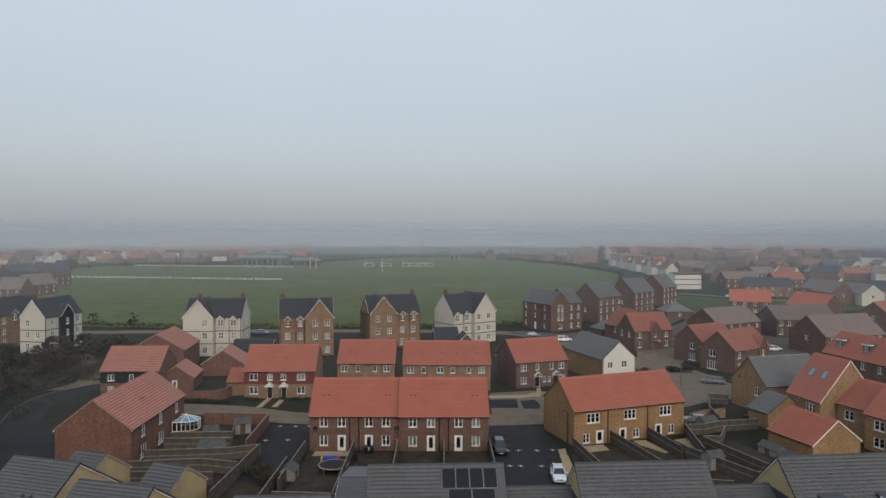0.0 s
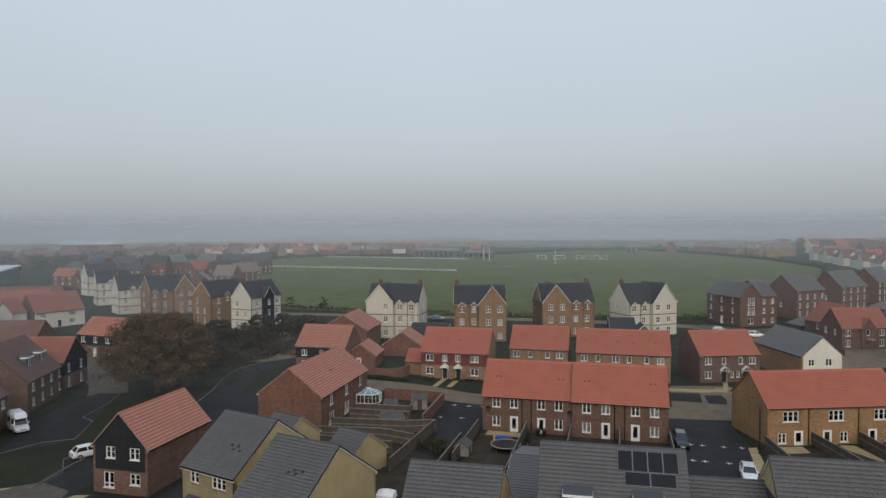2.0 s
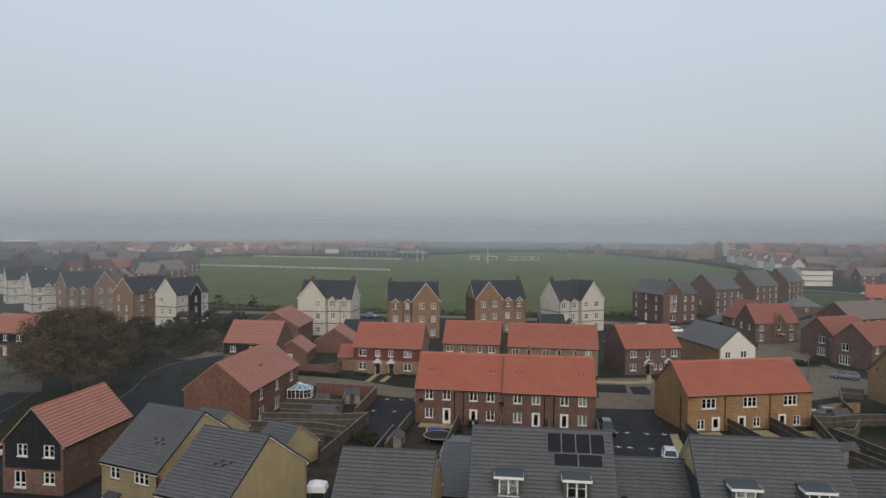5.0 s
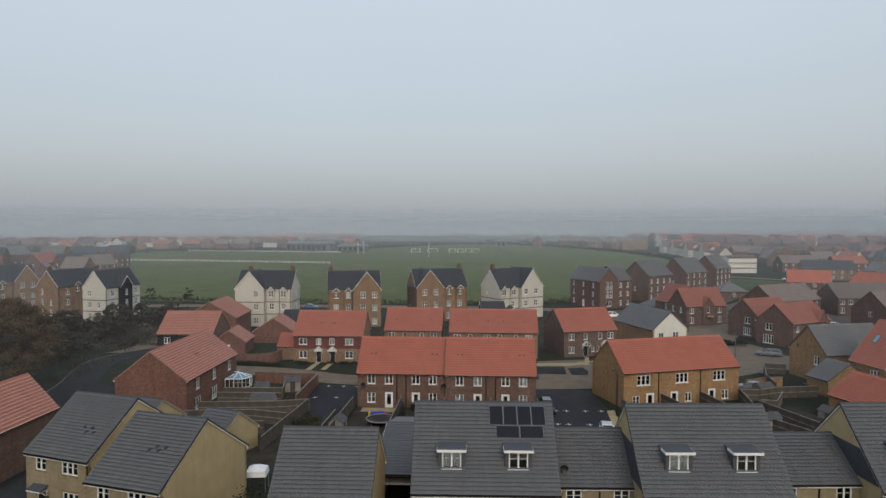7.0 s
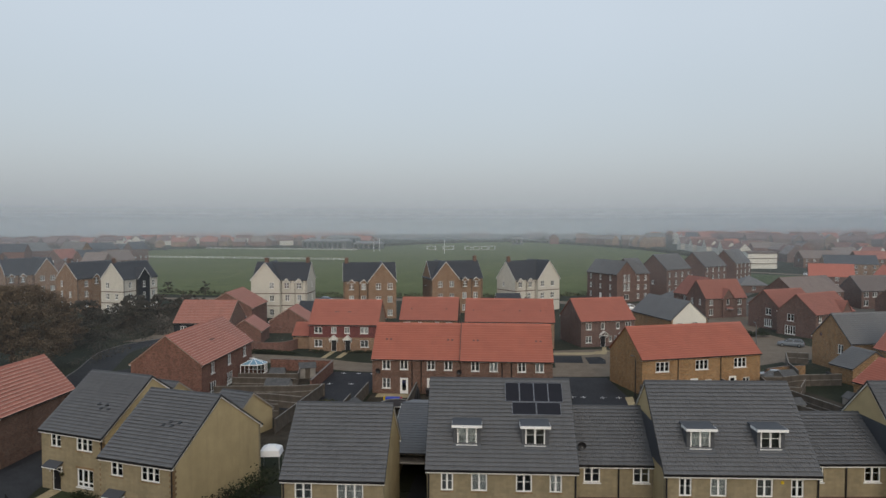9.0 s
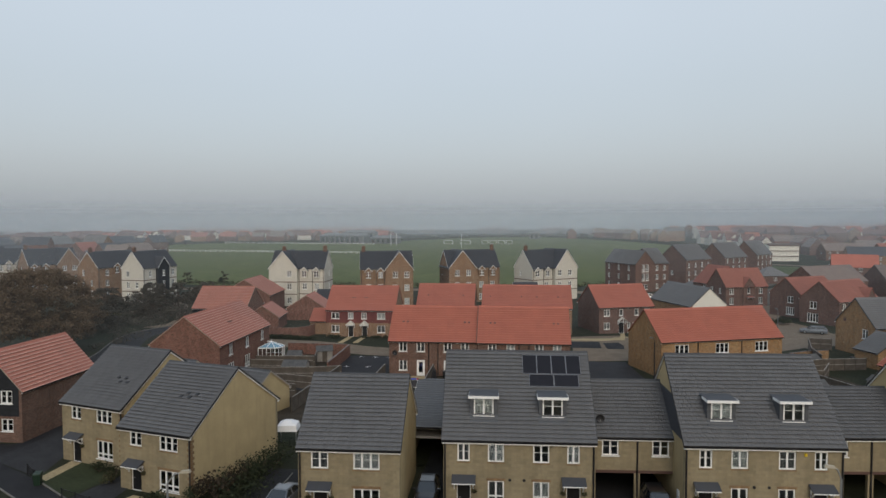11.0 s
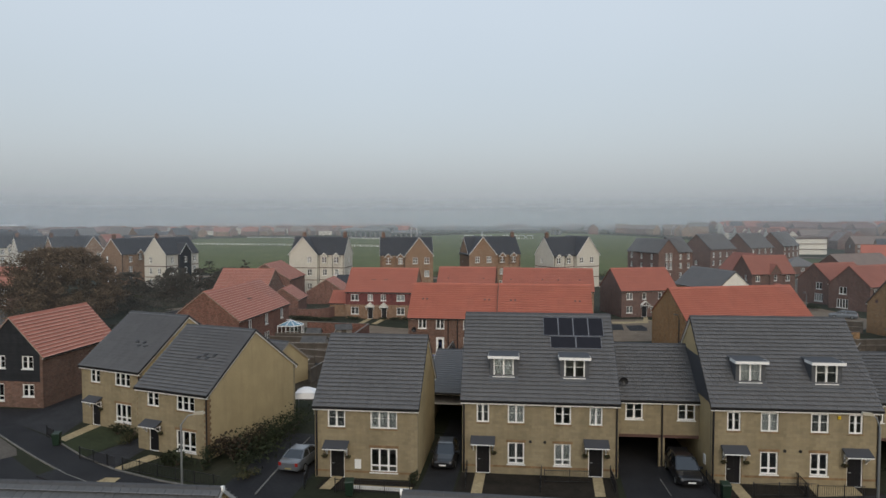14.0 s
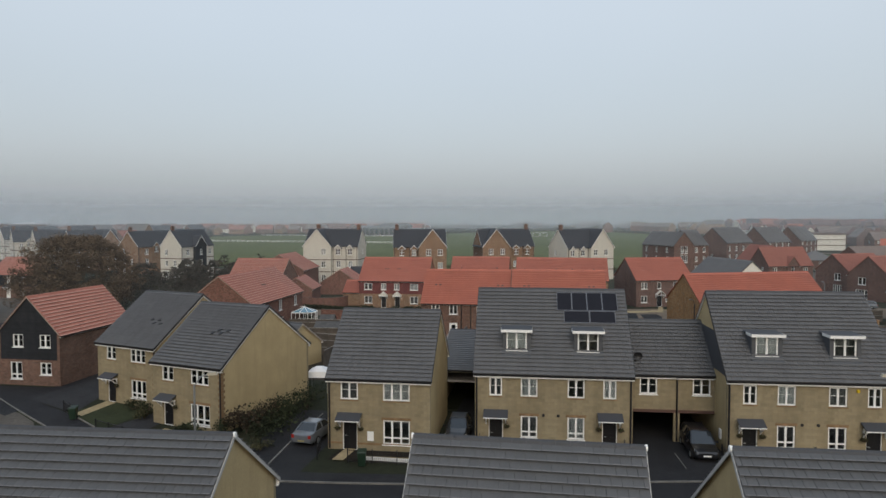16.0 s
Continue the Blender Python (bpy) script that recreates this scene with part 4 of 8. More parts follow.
sheet("driveway", [(-59.5, 72), (-50.3, 78), (-50.7, 105), (-58, 109), (-64, 99)], 0.022, "asphalt", "tarmac strip between the curving road and the brick house", "driveway")
sheet("front_bed", [(-8.9, 45.2), (-15.6, 45.0), (-15.4, 47.1), (-8.8, 47.1)], 0.026, "mulch", "dark front bed before the detached stone house", "garden")
sheet("front_bed", [(-6.0, 45.6), (5.0, 46.2), (5.2, 49.8), (-5.9, 49.4)], 0.026, "mulch", "dark front beds before the dormer houses", "garden")
sheet("front_bed", [(12.0, 46.2), (22.6, 47.0), (22.8, 50.9), (11.8, 50.1)], 0.026, "mulch", "dark front beds before another dormer pair", "garden")
sheet("parking_court", [(6.9, 77), (18, 80), (15.6, 103.6), (6.9, 103.6)], 0.03, "asphalt_new", "black tarmac parking court with white bay marks", "parking")
sheet("parking_court", [(-30.5, 83), (-19.2, 77), (-19.0, 103.8), (-28, 103.8)], 0.03, "asphalt_new", "black tarmac parking court behind the terrace", "parking")
sheet("back_gardens", [(-18.6, 64.5), (6.6, 66), (6.6, 91), (-18.6, 91)], 0.02, "soil", "worn brown back gardens behind the terrace", "garden")
sheet("back_gardens", [(-41, 66), (-19.5, 66), (-19.5, 84), (-29.5, 84), (-29.5, 105), (-40, 105)], 0.026, "soil", "worn brown back gardens with sheds", "garden")
sheet("back_gardens", [(12, 66), (50, 76), (42, 99), (18, 92), (17, 80)], 0.02, "soil", "brown back gardens between fences", "garden")
sheet("driveway", [(-22, 41.5), (-16.6, 41.5), (-16.6, 56), (-22, 56)], 0.02, "asphalt", "tarmac drive beside the stone house", "driveway")
sheet("driveway", [(-8.5, 41.8), (-6.1, 41.8), (-6.1, 62), (-8.5, 62)], 0.02, "asphalt", "narrow tarmac drive between two houses", "driveway")
sheet("driveway", [(5.5, 42), (12.0, 42.6), (12.0, 62), (5.5, 62)], 0.02, "asphalt", "tarmac drives under the linked carports", "driveway")
sheet("driveway", [(-63.2, 60.0), (-57.6, 58.6), (-57.7, 62), (-57, 70), (-66.4, 70), (-66.4, 66.6)], 0.026, "asphalt", "tarmac drive of the black-clad house", "driveway")
sheet("driveway", [(-57.0, 56), (-46, 50), (-46.5, 66), (-49, 66), (-49, 59), (-58, 58.5)], 0.03, "asphalt", "tarmac parking beside the black-clad house", "driveway")
sheet("footpath", smooth([(-71, 127), (-68, 135), (-76, 150), (-92, 168)]) + smooth([(-96, 166), (-82, 148), (-75, 134), (-77, 126)]), 0.015, "paving_buff", "buff paved path beside the dark trees", "path")


# ---- houses: the stone row along the near street ----
def stone_pair(x, y, ang, w, d, eave, ridge, label, solar=False):
    """Two stone-faced houses under one grey roof, with two dormers."""
    fr = [(1.05, 3.76, 0.92, 1.36, 2, 0), (3.32, 3.76, 1.2, 1.36, 2, 0), (6.66, 3.76, 1.2, 1.36, 2, 0), (9.16, 3.76, 0.92, 1.36, 2, 0),
          (3.32, 0.75, 1.2, 1.6, 2, 0.27), (6.66, 0.75, 1.2, 1.6, 2, 0.27), ("d", 1.0, 1.05, 2.2, "door_black"), ("d", 9.1, 1.05, 2.2, "door_black")]
    h = build_house("house", label, x, y, ang, w, d, eave, ridge, "stone_buff", "tile_grey", front=fr, back=[(1.2, 3.2, 1.2, 1.3, 2, 0), (7.2, 3.2, 1.2, 1.3, 2, 0)], lod=0,
                    lintel="stone_quoin", barge="gutter_black", left_walls="render_yellow", pipes=(0.12, w - 0.12), plinth=0.5, group="stone houses along the near street")
    add_canopy(h, 1.0, 1.05, 2.35)
    add_canopy(h, 9.1, 1.05, 2.35)
    for u, cloth in ((1.96, 1), (7.16, 0)):
        add_dormer(h, u, 2.06, 1.2, None, 1.55, d, eave, ridge, cloth=cloth)
    for u, z in ((4.95, 2.45), (6.0, 2.45)):
        vb = Mesh()
        vb.tube((u, -0.05, z), (u, 0.01, z), 0.11, 0.11, 10)
        part("wall_vent", vb, "gutter_black", h)
    return h


A = build_house("house", "detached house of buff stone with a plain grey tiled roof", -16.3, 47.1, 2.0, 7.5, 9.4, 5.35, 9.55, "stone_buff", "tile_grey",
                front=[(0.95, 3.65, 1.3, 1.3, 2, 0), (4.08, 3.65, 1.95, 1.3, 3, 0), (4.08, 0.5, 1.95, 1.75, 3, 0.27), ("d", 1.1, 1.08, 2.15, "door_black")],
                back=[(1.2, 3.2, 1.2, 1.3, 2, 0), (4.6, 3.2, 1.2, 1.3, 2, 0)], lod=0, lintel="stone_quoin", barge="gutter_black", right_walls="render_yellow", pipes=(0.14,), plinth=0.42, group="stone houses along the near street")
add_canopy(A, 1.1, 1.08, 2.3)
B = stone_pair(-5.88, 49.45, 2.6, 11.2, 10.8, 5.6, 11.0, "pair of buff stone houses with grey roof and two dormers")
D = stone_pair(11.66, 50.05, 3.6, 11.2, 10.8, 5.64, 11.0, "pair of buff stone houses with a grey roof and two dormers")
H2 = stone_pair(30.16, 52.25, 5.5, 11.2, 10.8, 5.6, 10.85, "further pair of buff stone houses with a grey roof")
mb = Mesh()
mb.box(-0.09, 1.1, 0.9, -0.004, 1.5, 1.6)
part("meter_box", mb, "upvc_white", D, "white plastic meter box")
# A thin dark sheet on each left gable wall, up to z_top.
for pair_house, z_top in ((D, 8.35), (H2, 7.9)):
    mb = Mesh()
    mb.hexa([(-0.05, 0.16, 5.62), (-0.006, 0.16, 5.62), (-0.006, 7.4, 5.62), (-0.05, 7.4, 5.62), (-0.05, z_top - 5.35, z_top), (-0.006, z_top - 5.35, z_top), (-0.006, 7.4, z_top), (-0.05, 7.4, z_top)])
    part("side_boarding", mb, "tile_slate", pair_house, "dark sheet on the gable wall above the lower link roof")


def carport_link(x, y, ang, w, label, ridge=8.5):
    """An upper floor with two windows that bridges two open carports."""
    h = build_house("carport_link", label, x, y, ang, w, 8.0, 5.18, ridge, "stone_buff", "tile_grey",
                    front=[("o", 0.3, 0.0, w / 2 - 0.22, 2.2), ("o", w / 2 + 0.22, 0.0, w - 0.3, 2.2), (0.78, 3.55, 1.28, 1.3, 2, 0), (w - 2.35, 3.55, 1.28, 1.3, 2, 0)],
                    lod=0, barge="gutter_black", pipes=(w / 2,), category="carport", group="linked carports in the stone row")
    mb = Mesh()
    mb.box(0.3, -0.012, 2.2, w - 0.3, -0.004, 2.42)
    part("lintel_band", mb, "band_brown", h)
    return h


C = carport_link(5.32, 52.55, 3.5, 6.95, "stone-faced link with two windows over two open carports")
E_ = carport_link(22.75, 54.2, 5.5, 7.6, "stone-faced link over carports with a grey roof", 7.95)

AB = build_house("garage", "deep garage with a low grey tiled roof and open front", -10.2, 57.9, 1, 4.3, 17.0, 3.62, 5.6, "stone_buff", "tile_grey", front=[("o", 0.3, 0.0, 4.0, 3.35)], lod=1, category="garage", group="stone garages")
YG1 = build_house("garage", "yellow rendered garage with a grey tiled roof", -33.06, 69.53, -18.5, 4.16, 6.71, 2.52, 4.94, "render_yellow", "tile_grey", lod=1, barge="verge_mortar", category="garage", group="stone garages")
YG2 = build_house("garage", "yellow rendered garage with grey roof behind the houses", -43.64, 72.88, -17.6, 4.15, 7.08, 2.52, 5.08, "render_yellow", "tile_grey", lod=1, barge="verge_mortar", category="garage", group="stone garages")

# Two stone houses turned towards the bend of the street.
Y0 = build_house("house", "buff stone house with grey roof at the bend of the street", -41.65, 55.98, -15.6, 7.35, 11.2, 5.47, 9.5, "stone_buff", "tile_grey", right_walls="render_yellow",
                 front=[(1.12, 3.88, 1.28, 1.24, 2, 0), (4.24, 3.88, 1.92, 1.22, 3, 0), (4.28, 0.68, 1.92, 1.64, 3, 0.27), ("d", 1.25, 1.06, 2.12, "door_black")], lod=0, lintel="stone_quoin", barge="gutter_black", pipes=(7.3,),
                 group="stone houses along the near street")
add_canopy(Y0, 1.25, 1.06, 2.26)
Y1 = build_house("house", "buff stone house with rendered gable and dark roof vents", -32.5, 50.55, -13.7, 7.2, 11.4, 5.2, 9.25, "stone_buff", "tile_grey",
                 front=[(1.0, 3.62, 1.26, 1.22, 2, 0), (4.04, 3.58, 1.86, 1.22, 3, 0), (3.98, 0.38, 2.0, 1.65, 3, 0.27), ("d", 1.14, 1.04, 2.04, "door_black")], lod=0, lintel="stone_quoin", barge="gutter_black", pipes=(7.1,),
                 right_walls="render_yellow", group="stone houses along the near street")
add_quoins(Y1, 7.2, 5.2)
add_quoins(Y0, 7.35, 5.47)
add_canopy(Y1, 1.14, 1.04, 2.14)
add_vents(Y0, 11.2, 5.47, 9.5, [(4.3, 2.55), (4.85, 2.2), (5.2, 2.55), (5.7, 2.2)], "gutter_black")
add_vents(Y1, 11.4, 5.2, 9.25, [(3.9, 2.75), (4.4, 3.05), (4.75, 2.75), (5.3, 3.05)], "gutter_black")

# The roofs right under the camera.
F1 = build_house("house", "stone house with a grey concrete-tiled roof and pale verge", -22.85, 19.1, 4.3, 11.4, 9.1, 5.3, 8.71, "stone_buff", "tile_grey", lod=0, apart=True, barge="verge_pale", right_walls="render_yellow", group="stone houses below the camera")
F2 = build_house("house", "stone house under a plain grey tiled roof", -4.66, 19.5, 0.7, 7.44, 9.0, 5.1, 9.22, "stone_buff", "tile_grey", lod=0, apart=True, barge="verge_pale", group="stone houses below the camera")
F3 = build_house("house", "stone house with rendered gable and grey tiled roof", 6.1, 20.45, 3.2, 11.4, 9.4, 5.33, 9.0, "stone_buff", "tile_grey", lod=0, apart=True, barge="verge_pale", left_walls="render_yellow", group="stone houses below the camera")
for h, x, y, ridge in ((F1, 11.53, 4.55, 8.71), (F2, -0.13, 4.5, 9.22), (F2, 7.57, 4.5, 9.22), (F3, -0.13, 4.7, 9.0)):
    mb = Mesh()
    mb.tube((x - 0.05, y, ridge), (x + 0.05, y, ridge), 0.11, 0.11, 10)
    part("ridge_end", mb, "upvc_white", h, "white end cap of the ridge")
F0 = build_house("house", "stone house with a grey tiled roof at the street bend", -43.7, 26.6, 90, 13.1, 8.4, 5.0, 8.6, "stone_buff", "tile_grey", lod=1, group="stone houses below the camera")

# ---- houses: the black-clad and brick houses on the side street ----
K = build_house("house", "brick house with a black boarded gable and red roof", -48.6, 59.5, 91, 11.2, 6.9, 5.25, 8.9, "brick_brown", "tile_terracotta", lod=1, front=[], left=[(1.65, 3.85, 1.2, 1.3, 2, 0), (4.65, 3.85, 1.25, 1.3, 2, 0), (1.3, 0.6, 1.35, 1.75, 2, 0.27), (4.65, 1.1, 1.28, 1.25, 2, 0)],
                left_walls=("cladding_black", "brick_brown"), group="brick houses on the side street")
M = build_house("house", "long red brick house with a ribbed red roof", -40.4, 84.8, 91.5, 18.6, 9.8, 5.0, 8.8, "brick_red", "tile_terracotta", lod=1,
                front=[(2.95, 3.0, 1.3, 1.55, 2, 0), (8.85, 3.0, 1.3, 1.55, 2, 0), (2.5, 0.15, 2.2, 1.75, 3, 0.24), (8.4, 0.15, 2.2, 1.75, 3, 0.24), (14.9, 3.0, 1.3, 1.5, 2, 0)], group="brick houses on the side street")
N = build_house("house", "brick house with dark boarded front and red roof", -63.4, 121.2, 3.0, 10.6, 10.0, 4.9, 8.6, "cladding_black", "tile_terracotta", lod=1, lower="brick_brown", right_walls="brick_brown",
                front=[(1.3, 3.0, 1.2, 1.2, 2, 0), (5.2, 3.0, 0.8, 1.2, 1, 0), (8.4, 3.0, 1.2, 1.2, 2, 0), (1.3, 0.8, 1.2, 1.2, 2, 0)], group="brick houses on the side street")
O_ = build_house("house", "red-roofed brick house behind the boarded house", -56.5, 143, 96, 13, 11.5, 5.0, 8.4, "brick_red", "tile_terracotta", lod=1, left=[(3.0, 3.0, 1.0, 1.2, 2, 0)], group="brick houses on the side street")
P_ = build_house("garage", "small brick garage with a white door and red roof", -48.2, 126.6, 98, 7.6, 6.4, 2.6, 4.8, "brick_red", "tile_terracotta", lod=1, left=[("d", 2.4, 1.0, 2.05, "upvc_white", True)], category="garage", group="brick garages")
Q_ = build_house("garage", "brick double garage with a red ribbed roof", -42.6, 140.0, 95, 8.0, 8.6, 2.6, 5.4, "brick_red", "tile_terracotta", lod=1, category="garage", group="brick garages")

# ---- houses: red-roofed rows behind ----
BL = build_house("house", "pair of brick houses with tile-hung upper floor and red roof", -36.6, 120.6, 1.5, 13.0, 9.6, 5.1, 9.1, "tile_hung_red", "tile_red", lower="brick_tan", lod=1,
                 front=[(1.0, 3.35, 1.5, 1.2, 2, 0), (4.2, 3.35, 1.0, 1.2, 2, 0), (6.7, 3.35, 1.0, 1.2, 2, 0), (9.7, 3.35, 1.5, 1.2, 2, 0), (1.0, 0.8, 1.5, 1.35, 2, 0), (9.7, 0.8, 1.5, 1.35, 2, 0),
                        ("d", 4.2, 1.0, 2.1, "door_black"), ("d", 6.8, 1.0, 2.1, "door_black")], right_walls="brick_tan", group="red-roofed rows")
add_gable_porch(BL, 4.2, 1.0, 2.35, solid_front=True)
add_gable_porch(BL, 6.8, 1.0, 2.35, solid_front=True)


B1 = build_house("house", "tan brick pair with a plain red roof", -20.6, 128.2, 0.5, 11.2, 9.6, 5.1, 8.9, "brick_tan", "tile_red", lod=1,
                 front=[(0.7, 3.4, 1.3, 1.2, 2, 0), (3.6, 3.4, 0.8, 1.2, 1, 0), (6.9, 3.4, 0.8, 1.2, 1, 0), (9.0, 3.4, 1.3, 1.2, 2, 0), (0.7, 0.8, 1.3, 1.3, 2, 0), (9.0, 0.8, 1.3, 1.3, 2, 0)], group="red-roofed rows")
B2 = build_house("house", "tan brick terrace of three with a red roof", -7.7, 127.0, 0.5, 17.0, 9.6, 5.1, 8.9, "brick_tan", "tile_red", lod=1,
                 front=[(0.8, 3.4, 1.3, 1.2, 2, 0), (3.6, 3.4, 0.8, 1.2, 1, 0), (6.6, 3.4, 1.3, 1.2, 2, 0), (9.3, 3.4, 0.8, 1.2, 1, 0), (12.4, 3.4, 0.8, 1.2, 1, 0), (14.6, 3.4, 1.3, 1.2, 2, 0)], group="red-roofed rows")
for i, (x0, w, lab) in enumerate(((-18.6, 12.4, "brick terraced pair with a long red roof and white back doors"), (-6.15, 12.6, "brick terraced pair with red roof and dark downpipes"))):
    f = w / 12.4
    TR = build_house("house", lab, x0, 91.4 - 0.1 * i, 1.0, w, 9.4, 5.0, 9.22 + 0.1 * i, "brick_brown", "tile_red", lod=1,
                     front=[(1.4 * f, 3.4, 1.15, 1.4, 2, 0), (3.9 * f, 3.4, 1.15, 1.4, 2, 0), (7.7 * f, 3.4, 1.15, 1.4, 2, 0), (10.1 * f, 3.4, 1.15, 1.4, 2, 0), (1.4 * f, 0.75, 1.15, 1.45, 2, 0), (10.1 * f, 0.75, 1.15, 1.45, 2, 0),
                            ("d", 3.9 * f, 1.15, 2.25, "upvc_white", True), ("d", 7.7 * f, 1.15, 2.25, "upvc_white", True)], pipes=(5.6 * f, 6.9 * f), lintel="brick_dark", group="brick terrace")
    if i:
        # the dark mortared joint between the two roofs
        mb = Mesh()
        mb.hexa([(-0.2, -0.2, 4.8), (-0.1, -0.2, 4.8), (-0.1, 4.7, 9.25), (-0.2, 4.7, 9.25), (-0.2, -0.2, 5.02), (-0.1, -0.2, 5.02), (-0.1, 4.7, 9.5), (-0.2, 4.7, 9.5)])
        part("roof_joint", mb, "brick_dark", TR, "dark mortared joint between two roofs")
    add_vents(TR, 9.4, 5.0, 9.25, [(1.7, 2.4), (2.3, 2.4), (10.5, 2.4), (11.1, 2.4)], "tile_brown")
OC = build_house("house", "ochre brick terrace of three with a red roof", 18.85, 93.55, 19.4, 19.1, 9.1, 5.1, 8.88, "brick_ochre", "tile_red", lod=1,
                 front=[(2.1, 3.12, 2.15, 1.42, 3, 0), (8.4, 3.12, 2.1, 1.42, 3, 0), (14.7, 3.12, 2.1, 1.42, 3, 0), (1.45, 0.3, 1.15, 1.35, 2, 0), (10.0, 0.3, 1.1, 1.35, 2, 0), (16.25, 0.3, 1.15, 1.35, 2, 0),
                        ("d", 3.65, 1.3, 1.95, "upvc_white", True), ("d", 7.6, 1.3, 1.95, "upvc_white", True), ("d", 13.9, 1.3, 1.95, "upvc_white", True)], pipes=(5.6, 12.5), group="ochre brick houses")
R1 = build_house("house", "dark brick house with red roof and white trellis porch", 14.5, 128.8, 19, 11.4, 9.8, 5.1, 8.9, "brick_dark", "tile_red", lod=1,
                 front=[(1.0, 3.35, 1.25, 1.25, 2, 0), (4.2, 3.35, 0.8, 1.25, 1, 0), (7.4, 3.35, 0.8, 1.25, 1, 0), (9.4, 3.35, 1.25, 1.25, 2, 0), (1.0, 0.8, 1.25, 1.3, 2, 0), (5.9, 0.9, 0.6, 1.1, 1, 0), (7.0, 0.9, 0.6, 1.1, 1, 0), (9.9, 0.8, 1.0, 1.3, 2, 0), ("d", 4.1, 1.1, 2.1, "door_black"), ("d", 8.2, 1.1, 2.1, "door_black")],
                 group="red-roofed rows")
add_gable_porch(R1, 4.1, 1.1, 2.35)
add_gable_porch(R1, 8.2, 1.1, 2.35)
GR = build_house("house", "house with a white rendered gable and grey roof", 40.2, 136.4, 109, 15.0, 8.0, 4.9, 8.4, "brick_ochre", "tile_greyblue", lod=1, left=[(1.3, 2.9, 1.2, 1.3, 2, 0), (4.6, 2.9, 1.3, 1.4, 2, 0)], left_walls="render_white", group="ochre brick houses")
RH = build_house("house", "brick corner house with a red roof and small front gable", 50.15, 171.3, 19.4, 11.9, 7.8, 5.1, 9.35, "brick_dark", "tile_red_old", lod=1,
                 front=[(1.0, 3.2, 1.2, 1.4, 2, 0), (9.3, 3.2, 1.2, 1.4, 2, 0), (1.0, 0.7, 1.2, 1.6, 2, 0), (9.3, 0.7, 1.2, 1.6, 2, 0), ("d", 6.0, 1.1, 2.1, "door_black")], left=[(1.6, 3.2, 1.2, 1.5, 2, 0), (5.0, 3.2, 0.9, 1.4, 2, 0)], group="red-roofed rows")
RHW = build_house("house", "brick side house joined to the red-roofed corner house", 46.2, 186.8, -71, 9.2, 9.0, 5.1, 9.55, "brick_dark", "tile_red_old", lod=1, front=[(4.5, 3.2, 1.2, 1.4, 2, 0), (6.6, 3.2, 1.2, 1.4, 2, 0)], group="red-roofed rows")
RI = build_house("house", "dark brick house with a red gabled roof", 63.6, 142.4, 34, 13.6, 8.6, 5.1, 8.9, "brick_dark", "tile_red_old", lod=1,
                 front=[(1.0, 3.3, 1.2, 1.3, 2, 0), (9.5, 3.3, 1.2, 1.3, 2, 0), (1.0, 0.8, 1.2, 1.4, 2, 0)], left=[(2.3, 3.1, 1.55, 1.5, 2, 0), (1.8, 0.25, 2.4, 1.85, 4, 0)], group="red-roofed rows")
RI2 = build_house("house", "dark brick wing with a red gabled roof", 60.6, 153.2, 29, 12.0, 8.2, 5.2, 8.7, "brick_dark", "tile_red_old", lod=1, left=[(4.7, 3.2, 1.5, 1.5, 2, 0), (4.4, 0.55, 2.1, 1.7, 4, 0)], group="red-roofed rows")
OY = build_house("house", "ochre brick house with a grey-blue tiled roof", 54.48, 110.21, 15.3, 12.5, 8.42, 4.92, 9.07, "brick_ochre", "tile_greyblue", lod=1, left=[(5.7, 2.8, 1.2, 1.5, 2, 0)], group="ochre brick houses")
OYG = build_house("garage", "low ochre brick garage with a grey roof", 49.62, 106.27, -72.0, 4.18, 7.69, 2.51, 4.85, "brick_ochre", "tile_greyblue", lod=1, category="garage", group="brick garages")
SK = build_house("house", "ochre brick house with steep red roof and skylights", 55.9, 106.04, -78.3, 7.04, 10.2, 5.14, 11.2, "brick_ochre", "tile_red", lod=1, barge="upvc_white", front=[(4.0, 3.0, 1.9, 1.4, 3, 0)], group="ochre brick houses")
RG = build_house("garage", "ochre brick double garage with a bright red roof", 46.53, 93.33, -72.9, 7.72, 8.11, 2.76, 5.71, "brick_ochre", "tile_red", lod=1, barge="upvc_white", category="garage", group="brick garages")
R3 = build_house("house", "ochre brick link house with red roof", 60.0, 99.4, -71, 5.0, 8.6, 5.0, 8.4, "brick_ochre", "tile_red", lod=1, front=[(1.2, 2.8, 1.6, 1.4, 2, 0)], group="ochre brick houses")
R4 = build_house("house", "ochre brick house with red roof beside the link", 60.2, 93.2, -71, 10.0, 9.4, 5.1, 9.2, "brick_ochre", "tile_red", lod=1, front=[(1.4, 3.1, 1.6, 1.4, 2, 0), (6.0, 3.1, 1.6, 1.4, 2, 0), (1.4, 0.7, 1.6, 1.4, 2, 0)], group="ochre brick houses")
RR = build_house("house", "brick house with red roof and grey dormers", 82.7, 142.6, -78, 20.0, 9.6, 5.1, 9.4, "brick_brown", "tile_red", lod=1, front=[(2.0, 3.2, 1.1, 1.3, 2, 0), (6.0, 3.2, 1.1, 1.3, 2, 0), (10, 3.2, 1.1, 1.3, 2, 0), (14, 3.2, 1.1, 1.3, 2, 0)], group="red-roofed rows")
for u in (2.2, 9.0, 15.5):
    add_dormer(RR, u, 1.6, 1.6, None, 1.5, 9.6, 5.1, 9.4)


